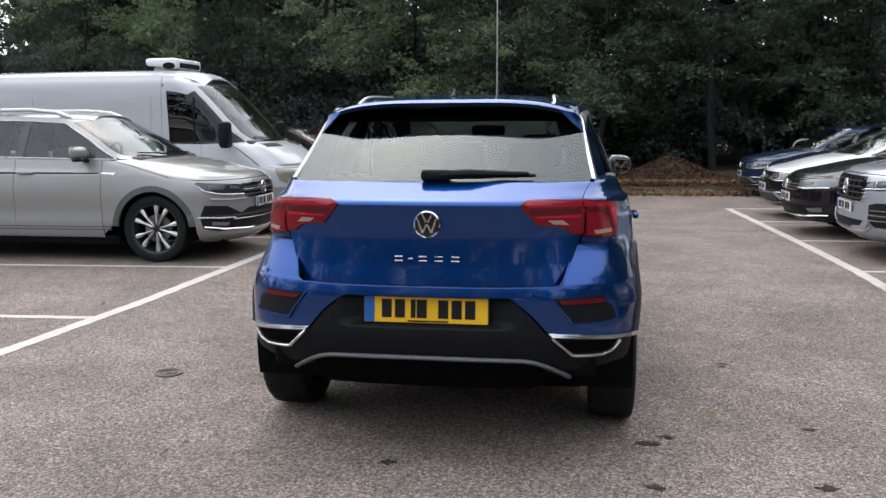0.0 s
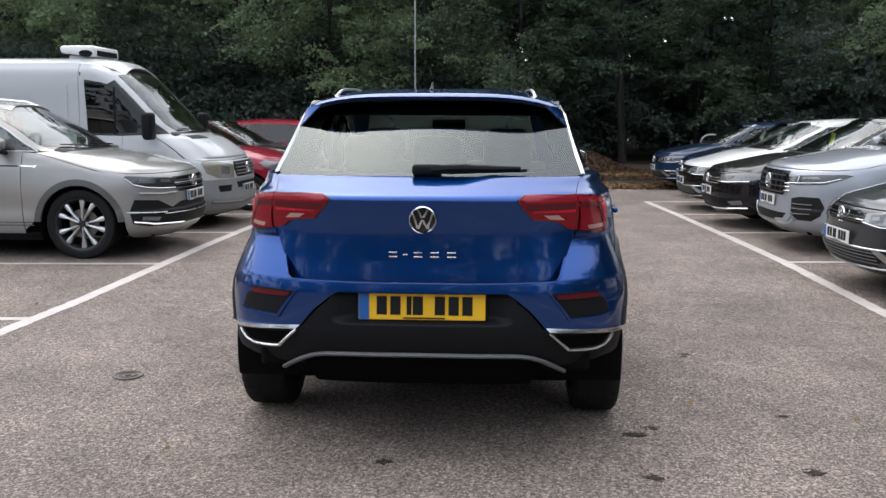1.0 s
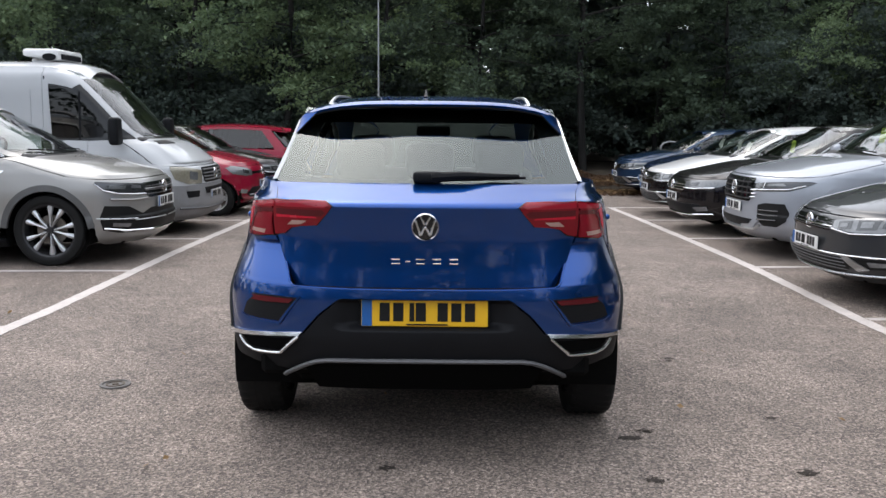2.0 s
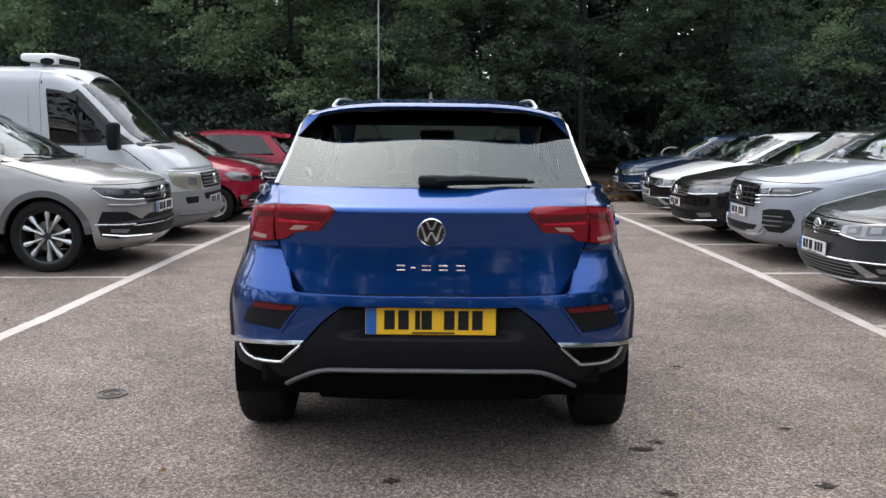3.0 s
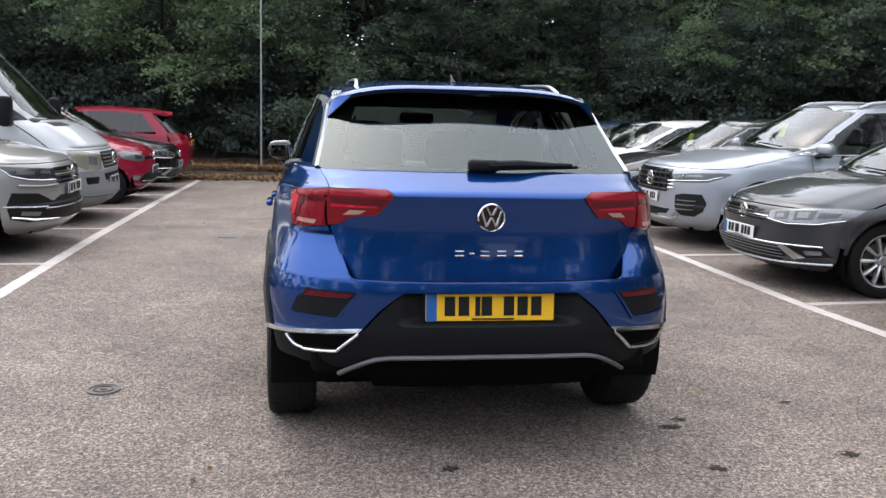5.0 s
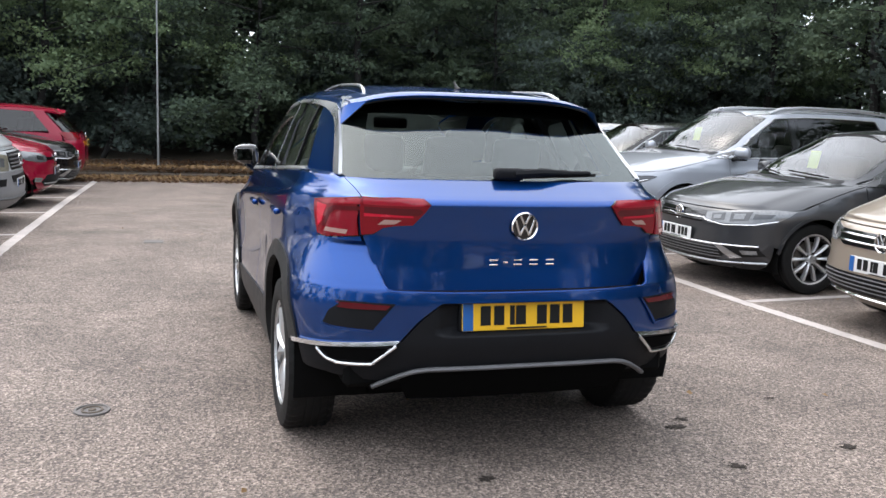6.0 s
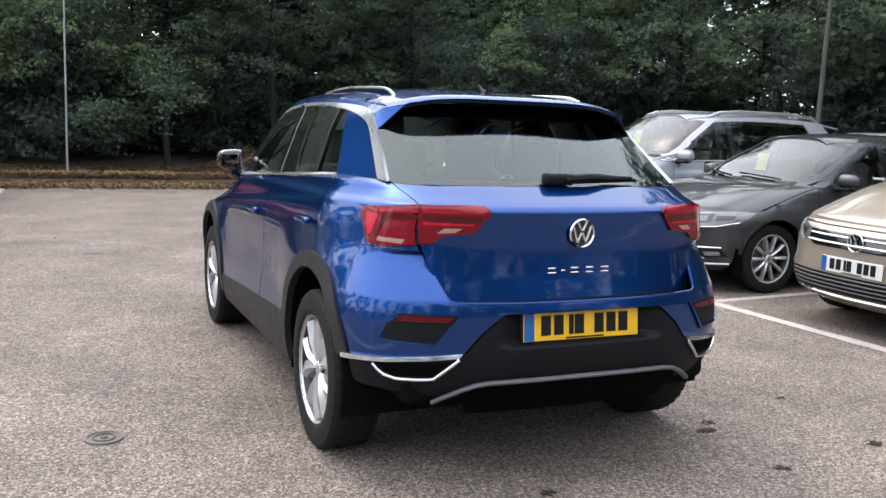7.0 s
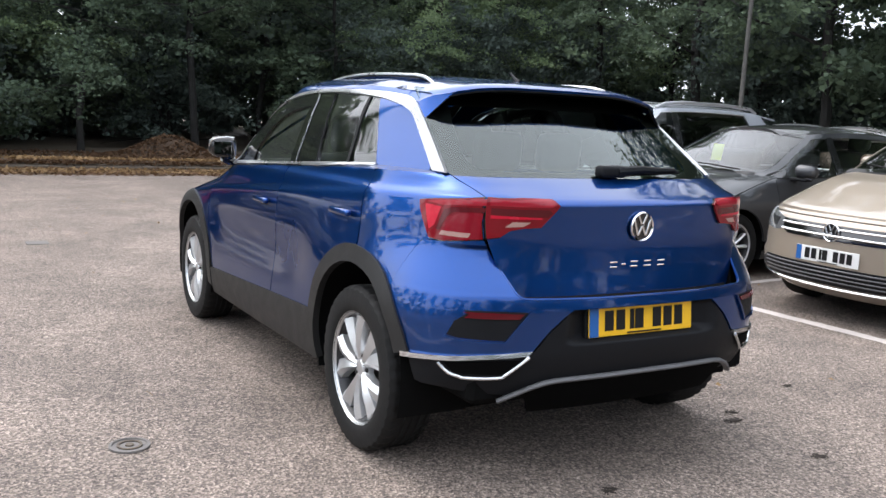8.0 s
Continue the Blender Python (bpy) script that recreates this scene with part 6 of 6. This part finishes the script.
def front_suv(b, car, front, mid, FP, line3, L):
    FP("headlamp", [(.44, .80), (.62, .815), (.76, .828), (.835, .838), (.85, .82), (.82, .755), (.72, .715), (.46, .705)], DARKLAMP, .006)
    FP("lamp_insert", [(.50, .785), (.60, .795), (.62, .765), (.50, .755)], LAMPGLASS, .009, th=.004)
    FP("lamp_insert", [(.66, .790), (.78, .800), (.80, .765), (.68, .757)], LAMPGLASS, .009, th=.004)
    FP("grille", [(-.44, .81), (.44, .81), (.46, .70), (.38, .655), (-.38, .655), (-.46, .70)], GLOSSBLACK, .004, False)
    for z in (.69, .73, .77):
        line3([(-.44, z), (.44, z)], .006, DARKALLOY, nm="grille_slat")
    line3([(-.44, .748), (0, .748), (.44, .748)], .006, SATIN, nm="grille_slat")
    line3([(.44, .700), (.62, .706), (.74, .718), (.825, .752), (.848, .815)], .005, CHROME, True)
    FP("lower_grille", [(-.36, .55), (.36, .55), (.50, .50), (.66, .585), (.83, .60), (.86, .45), (.84, .36), (.74, .325), (-.74, .325), (-.84, .36), (-.86, .45), (-.83, .60), (-.66, .585), (-.50, .50)], INK, .005, False)
    FP("fog_lamp", [(.66, .415), (.80, .43), (.80, .395), (.68, .380)], LAMPGLASS, .012)
    line3([(.60, .46), (.74, .465), (.87, .475)], .008, SATIN, True)
    line3([(-.84, .375), (-.70, .345), (-.4, .328), (0, .322), (.4, .328), (.70, .345), (.84, .375)], .011, CHROME)
    line3([(-.62, .445), (0, .44), (.62, .445)], .006, SATIN)
    line3([(.44, .655), (.62, .650), (.80, .665)], .010, SILVER, True, "bumper_ledge", .014)
    emblem_front(b, car, front, L, .745, .07)


def front_golf(b, car, front, mid, FP, line3, L):
    FP("headlamp", [(.36, .682), (.50, .705), (.66, .728), (.80, .742), (.868, .735), (.872, .700), (.85, .645), (.76, .602), (.56, .585), (.42, .590), (.37, .622)], LAMPGLASS, .006)
    FP("lamp_insert", [(.42, .676), (.54, .694), (.555, .628), (.44, .612)], DARKLAMP, .009, th=.004)
    FP("lamp_insert", [(.585, .700), (.72, .716), (.72, .640), (.60, .622)], DARKLAMP, .009, th=.004)
    FP("lamp_ring", [(.615, .690), (.69, .698), (.69, .652), (.62, .645)], LAMPGLASS, .012, th=.004)
    FP("lamp_ring", [(.45, .664), (.515, .674), (.52, .640), (.455, .632)], LAMPGLASS, .012, th=.004)
    FP("indicator", [(.74, .700), (.83, .704), (.82, .670), (.74, .655)], DARKLAMP, .009, th=.004)
    FP("grille", [(-.36, .690), (.36, .690), (.37, .622), (.33, .595), (-.33, .595), (-.37, .622)], GLOSSBLACK, .004, False)
    for z in (.612, .655):
        line3([(-.36, z), (.36, z)], .004, DARKALLOY, nm="grille_slat", off=.007)
    line3([(-.37, .632), (.37, .632)], .006, CHROME)
    line3([(.37, .618), (.56, .592), (.76, .610), (.85, .650)], .005, CHROME, True)
    FP("lower_grille", [(-.62, .425), (.62, .425), (.56, .315), (.50, .275), (-.50, .275), (-.56, .315)], INK, .005, False)
    for z in (.300, .328, .356, .384, .405):
        line3([(-.54, z), (.54, z)], .005, GREYTRIM, nm="grille_slat", off=.009)
    FP("intake_wing", [(.50, .415), (.56, .418), (.70, .325), (.62, .305)], SATIN, .012)
    FP("fog_panel", [(.60, .400), (.80, .408), (.82, .345), (.70, .325)], INK, .006)
    FP("fog_lamp", [(.70, .385), (.79, .390), (.79, .358), (.71, .350)], LAMPGLASS, .011)
    line3([(-.80, .425), (-.5, .418), (0, .415), (.5, .418), (.80, .425)], .007, CHROME)
    line3([(-.80, .275), (-.4, .252), (0, .246), (.4, .252), (.80, .275)], .010, SATIN)
    emblem_front(b, car, front, L, .645, .066)


def front_touran(b, car, front, mid, FP, line3, L):
    FP("headlamp", [(.47, .725), (.60, .755), (.74, .79), (.82, .78), (.83, .70), (.76, .645), (.55, .625), (.47, .64)], LAMPGLASS, .006)
    FP("lamp_insert", [(.53, .715), (.66, .735), (.70, .67), (.55, .655)], DARKLAMP, .009, th=.004)
    FP("grille", [(-.47, .725), (.47, .725), (.47, .645), (.40, .615), (-.40, .615), (-.47, .645)], GLOSSBLACK, .004, False)
    for z in (.65, .70):
        line3([(-.47, z), (.47, z)], .008, CHROME)
    FP("lower_grille", [(-.62, .43), (.62, .43), (.72, .36), (.64, .29), (-.64, .29), (-.72, .36)], TRIM, .005, False)
    for z in (.32, .35, .38, .41):
        line3([(-.62, z), (.62, z)], .006, GREYTRIM, nm="grille_slat", off=.008)
    line3([(-.82, .33), (-.70, .285), (-.4, .27), (0, .265), (.4, .27), (.70, .285), (.82, .33)], .009, CHROME)
    emblem_front(b, car, front, L, .675, .07)


def front_touareg(b, car, front, mid, FP, line3, L):
    FP("headlamp", [(.46, .812), (.64, .836), (.82, .852), (.93, .862), (.955, .852), (.93, .80), (.86, .752), (.66, .735), (.46, .728)], DARKLAMP, .006)
    FP("lamp_insert", [(.50, .800), (.60, .812), (.585, .772), (.50, .766)], LAMPGLASS, .009, th=.004)
    FP("lamp_insert", [(.66, .818), (.80, .832), (.83, .808), (.65, .795)], LAMPGLASS, .009, th=.004)
    line3([(.47, .748), (.66, .757), (.86, .776), (.93, .82)], .005, CHROME, True)
    line3([(.62, .742), (.615, .79), (.63, .832)], .004, CHROME, True)
    FP("grille", [(-.45, .87), (.45, .87), (.47, .74), (.40, .61), (-.40, .61), (-.47, .74)], GLOSSBLACK, .004, False)
    for z in (.64, .70, .76, .82):
        line3([(-.43, z), (.43, z)], .009, DARKALLOY, nm="grille_slat", off=.012)
    for x in (-.36, -.24, -.12, .12, .24, .36):
        line3([(x, .62), (x, .74), (x, .86)], .008, DARKALLOY, nm="grille_slat", off=.012)
    for z in (.66, .70, .74):
        line3([(.42, z), (.52, z + .005)], .007, CHROME, True)
    FP("side_intake", [(.56, .585), (.66, .612), (.84, .615), (.875, .52), (.87, .43), (.80, .365), (.66, .365), (.60, .42), (.56, .50)], INK, .006)
    for z in (.43, .48, .53):
        line3([(.59, z), (.80, z + .005)], .008, GLOSSBLACK, True, "intake_slat", .016)
    FP("lower_grille", [(-.55, .42), (.55, .42), (.50, .33), (-.50, .33)], TRIM, .005, False)
    line3([(-.62, .36), (-.5, .31), (0, .30), (.5, .31), (.62, .36)], .016, SATIN)
    FP("bumper_blade", [(.28, .315), (.50, .32), (.62, .42), (.57, .46), (.46, .365), (.28, .350)], COOLSILVER, .012)
    emblem_front(b, car, front, L, .745, .085)


def front_passat(b, car, front, mid, FP, line3, L):
    FP("headlamp", [(.42, .71), (.60, .735), (.78, .750), (.89, .757), (.90, .735), (.84, .660), (.60, .625), (.43, .62)], LAMPGLASS, .006)
    FP("lamp_insert", [(.54, .70), (.66, .71), (.64, .66), (.55, .655)], DARKLAMP, .009, th=.004)
    FP("grille", [(-.42, .715), (.42, .715), (.44, .63), (.36, .57), (-.36, .57), (-.44, .63)], GLOSSBLACK, .004, False)
    for z in (.60, .635, .67):
        line3([(-.43, z), (.43, z)], .008, CHROME)
    line3([(.42, .625), (.60, .625), (.82, .65)], .008, CHROME, True)
    FP("lower_grille", [(-.70, .42), (.70, .42), (.76, .34), (.62, .29), (-.62, .29), (-.76, .34)], TRIM, .005, False)
    FP("fog_lamp", [(.62, .38), (.78, .40), (.78, .35), (.66, .33)], LAMPGLASS, .010)
    line3([(-.80, .30), (-.5, .27), (0, .265), (.5, .27), (.80, .30)], .011, CHROME)
    emblem_front(b, car, front, L, .65, .065)


def front_small(b, car, front, mid, FP, line3, L):
    FP("headlamp", [(.45, .72), (.58, .765), (.72, .79), (.78, .76), (.76, .67), (.60, .635), (.46, .645)], LAMPGLASS, .006)
    FP("lamp_insert", [(.52, .715), (.63, .735), (.64, .675), (.53, .665)], DARKLAMP, .009, th=.004)
    FP("grille", [(-.45, .70), (.45, .70), (.45, .66), (-.45, .66)], GLOSSBLACK, .004, False)
    FP("lower_grille", [(-.50, .46), (.50, .46), (.60, .36), (.50, .30), (-.50, .30), (-.60, .36)], TRIM, .005, False)
    FP("fog_lamp", [(.60, .42), (.70, .43), (.70, .37), (.62, .36)], LAMPGLASS, .010)
    line3([(-.55, .34), (0, .33), (.55, .34)], .009, SATIN)
    emblem_front(b, car, front, L, .69, .06)


def front_van(b, car, front, mid, FP, line3, L):
    FP("headlamp", [(.45, .825), (.60, .850), (.76, .875), (.88, .880), (.90, .84), (.885, .73), (.76, .665), (.48, .655)], DULLLAMP, .006, lab="clouded yellowish headlamp")
    FP("lamp_insert", [(.56, .80), (.70, .82), (.72, .72), (.58, .705)], LAMPGLASS, .009, th=.004)
    FP("grille", [(-.42, .86), (.42, .86), (.44, .77), (.38, .665), (-.38, .665), (-.44, .77)], TRIM, .005, False)
    for z in (.70, .74, .785, .83):
        line3([(-.42, z), (.42, z)], .012, GREYTRIM, nm="grille_slat", off=.012)
    FP("lower_grille", [(-.42, .60), (.42, .60), (.38, .52), (-.38, .52)], TRIM, .016, False)
    FP("fog_recess", [(.56, .57), (.78, .57), (.76, .48), (.58, .48)], TRIM, .016)
    line3([(-.86, .36), (-.4, .34), (0, .335), (.4, .34), (.86, .36)], .02, GREYTRIM, nm="bumper_lip")
    FP("bonnet_vent", [(.30, 1.165), (.66, 1.16), (.62, 1.20), (.32, 1.205)], TRIM, .004)
    p = front(0, .77)
    round_badge(car, (0, p.y + .018, .77), Matrix.Rotation(radians(90), 4, "Z"), .07)


facing_left = lambda nose_x, y, L, turn=0: pose(nose_x + L, y, GZ(y), 0, 0, 90 + turn)
facing_right = lambda nose_x, y, L, turn=0: pose(nose_x - L, y, GZ(y), 0, 0, -90 + turn)

parked_car("suv", "warm silver SUV with two-tone alloy wheels parked nose out", facing_right(-2.93, 5.98, 4.49), SILVER, 4.49, 1.84, 1.595, 2.68, .90, 1.07, .86, (1.02, 1.08), 1.76,
           wheel_r=.355, rim_r=.262, tyre_w=.235, spokes=(5, 0, .26, .46), alloy=DARKALLOY, accent=BRIGHTALLOY, chrome_frame=True, rails=True, plate_z=.60, details=front_suv, clad="body", arch_mat=ARCHGREY, rear_len=.5)
parked_car("hatchback", "dark grey hatchback with silver ten-spoke wheels and a windscreen card", facing_left(3.20, 4.05, 4.26), DARKGREY, 4.26, 1.79, 1.47, 2.62, .86, .95, .725, (1.10, .985), 1.86,
           wheel_r=.318, rim_r=.222, tyre_w=.205, spokes=(10, 0, 0, .34), plate_z=.475, details=front_golf, card=LIME, flatten=-.02)
parked_car("people_carrier", "light beige people carrier with chrome grille bars parked nose out", facing_left(3.26, 1.63, 4.53), BEIGE, 4.53, 1.83, 1.65, 2.79, .90, 1.05, .77, (.96, 1.08), 1.92,
           mirror_back=.26, wheel_r=.33, spokes=(5, 0, .2, .8), plate_z=.50, details=front_touran, rails=True, flatten=.02)
parked_car("large_suv", "cool silver large SUV with a dark mesh grille and privacy glass", facing_left(3.42, 6.72, 4.88), COOLSILVER, 4.88, 1.98, 1.70, 2.90, .94, 1.07, .90, (1.28, 1.13), 2.02,
           wheel_r=.375, rim_r=.27, tyre_w=.255, spokes=(5, .1, .2, .9), plate_z=.54, details=front_touareg, chrome_frame=True, rails=True, clad="body", side_tint=PRIVACY, card=LIME, rear_len=.55)
parked_car("saloon_car", "black saloon car with chrome grille bars parked nose out", facing_left(3.25, 8.85, 4.77), BLACKPAINT, 4.77, 1.83, 1.50, 2.79, .90, .97, .755, (1.22, 1.0), 2.0,
           spokes=(10, 0, 0, .6), plate_z=.49, details=front_passat, chrome_frame=True, card=LIME, rear_len=.6)
parked_car("hatchback", "hatchback with white bonnet and roof and a black front bumper", facing_left(3.40, 11.25, 4.40), WHITEPAINT, 4.40, 1.80, 1.48, 2.65, .86, .97, .725, (1.12, 1.0), 1.9,
           spokes=(10, 0, 0, .6), plate_z=.48, details=front_golf, bumper_mat=BLACKPAINT, mirror_mat=BLACKPAINT, card=PAPER, flatten=.03)
parked_car("hatchback", "navy blue hatchback with paper cards behind the windscreen", facing_left(3.95, 13.9, 4.26), NAVY, 4.26, 1.79, 1.48, 2.62, .86, .95, .725, (1.10, .985), 1.86,
           spokes=(10, 0, 0, .6), plate_z=.475, details=front_golf, card=PAPER)
parked_car("hatchback", "mid-blue small hatchback parked beside the leaf-strewn verge", facing_left(3.85, 16.2, 4.05), MIDBLUE, 4.05, 1.75, 1.46, 2.55, .82, .95, .775, (1.05, .985), 1.78,
           spokes=(5, 0, 0, .9), plate_z=.475, details=front_golf)
parked_car("city_car", "bright red city car parked nose out between other cars", facing_right(-2.90, 10.95, 3.60), RED, 3.60, 1.65, 1.48, 2.42, .60, .95, .79, (.86, 1.0), 1.55,
           wheel_r=.29, rim_r=.19, tyre_w=.18, spokes=(5, 0, 0, .9), plate_z=.50, details=front_small, rfb=.6)
parked_car("hatchback", "black small hatchback parked nose out beside a red car", facing_right(-2.80, 13.2, 4.05), BLACKPAINT, 4.05, 1.75, 1.46, 2.55, .82, .95, .775, (1.05, .985), 1.78,
           spokes=(5, 0, 0, .9), plate_z=.475, details=front_golf)
parked_car("hatchback", "red hatchback parked tail out at the far end of the row", pose(-2.85, 15.5, GZ(15.5), 0, 0, 90), RED, 4.26, 1.79, 1.48, 2.62, .86, .95, .775, (1.10, .985), 1.86,
           spokes=(5, 0, .2, .8), plate=False, tail=True, side_tint=PRIVACY)
parked_car("hatchback", "white hatchback parked tail to tail with a silver SUV", facing_right(13.2, 7.0, 4.40), WHITEPAINT, 4.40, 1.80, 1.50, 2.65, .86, .97, .765, (1.12, 1.0), 1.9,
           spokes=(5, 0, .2, .8), details=front_golf, plate_z=.48, rails=True)
van, _ = parked_car("panel_van", "white panel van with grey bumper and rooftop refrigeration unit", facing_right(-3.02, 8.42, 5.48), VANWHITE, 5.48, 1.93, 2.21, 3.2, .80, 1.20, .89, (.62, 1.23), 1.38,
           wheel_r=.34, rim_r=.20, tyre_w=.22, spokes=(8, 0, 0, 1.2), van=True, category="van", plate_z=.50, details=front_van, rfb=.55, group="", flatten=.0)
# refrigeration unit on the van's roof
case = box(.80, .46, .15, (0, 3.36, 2.285), .04, 3)
for v in case.verts:
    if v.co.y < 3.22 and v.co.z < 2.285:
        v.co.z += .05
unit = part("cooling_unit", join(case, box(.60, .30, .05, (0, 3.36, 2.215), .01, 1)), WHITEPAINT, van, "white refrigeration unit")
part("unit_grille", box(.60, .03, .07, (0, 3.595, 2.265), .01, 1), TRIM, unit)
part("fan_guard", revolve([(.10, 0), (.10, .02), (.08, .025), (.08, .005), (.001, .006)], 28), TRIM, unit).matrix_local = Matrix.Translation((.40, 3.48, 2.255)) @ Matrix.Diagonal((.3, .9, .45, 1))
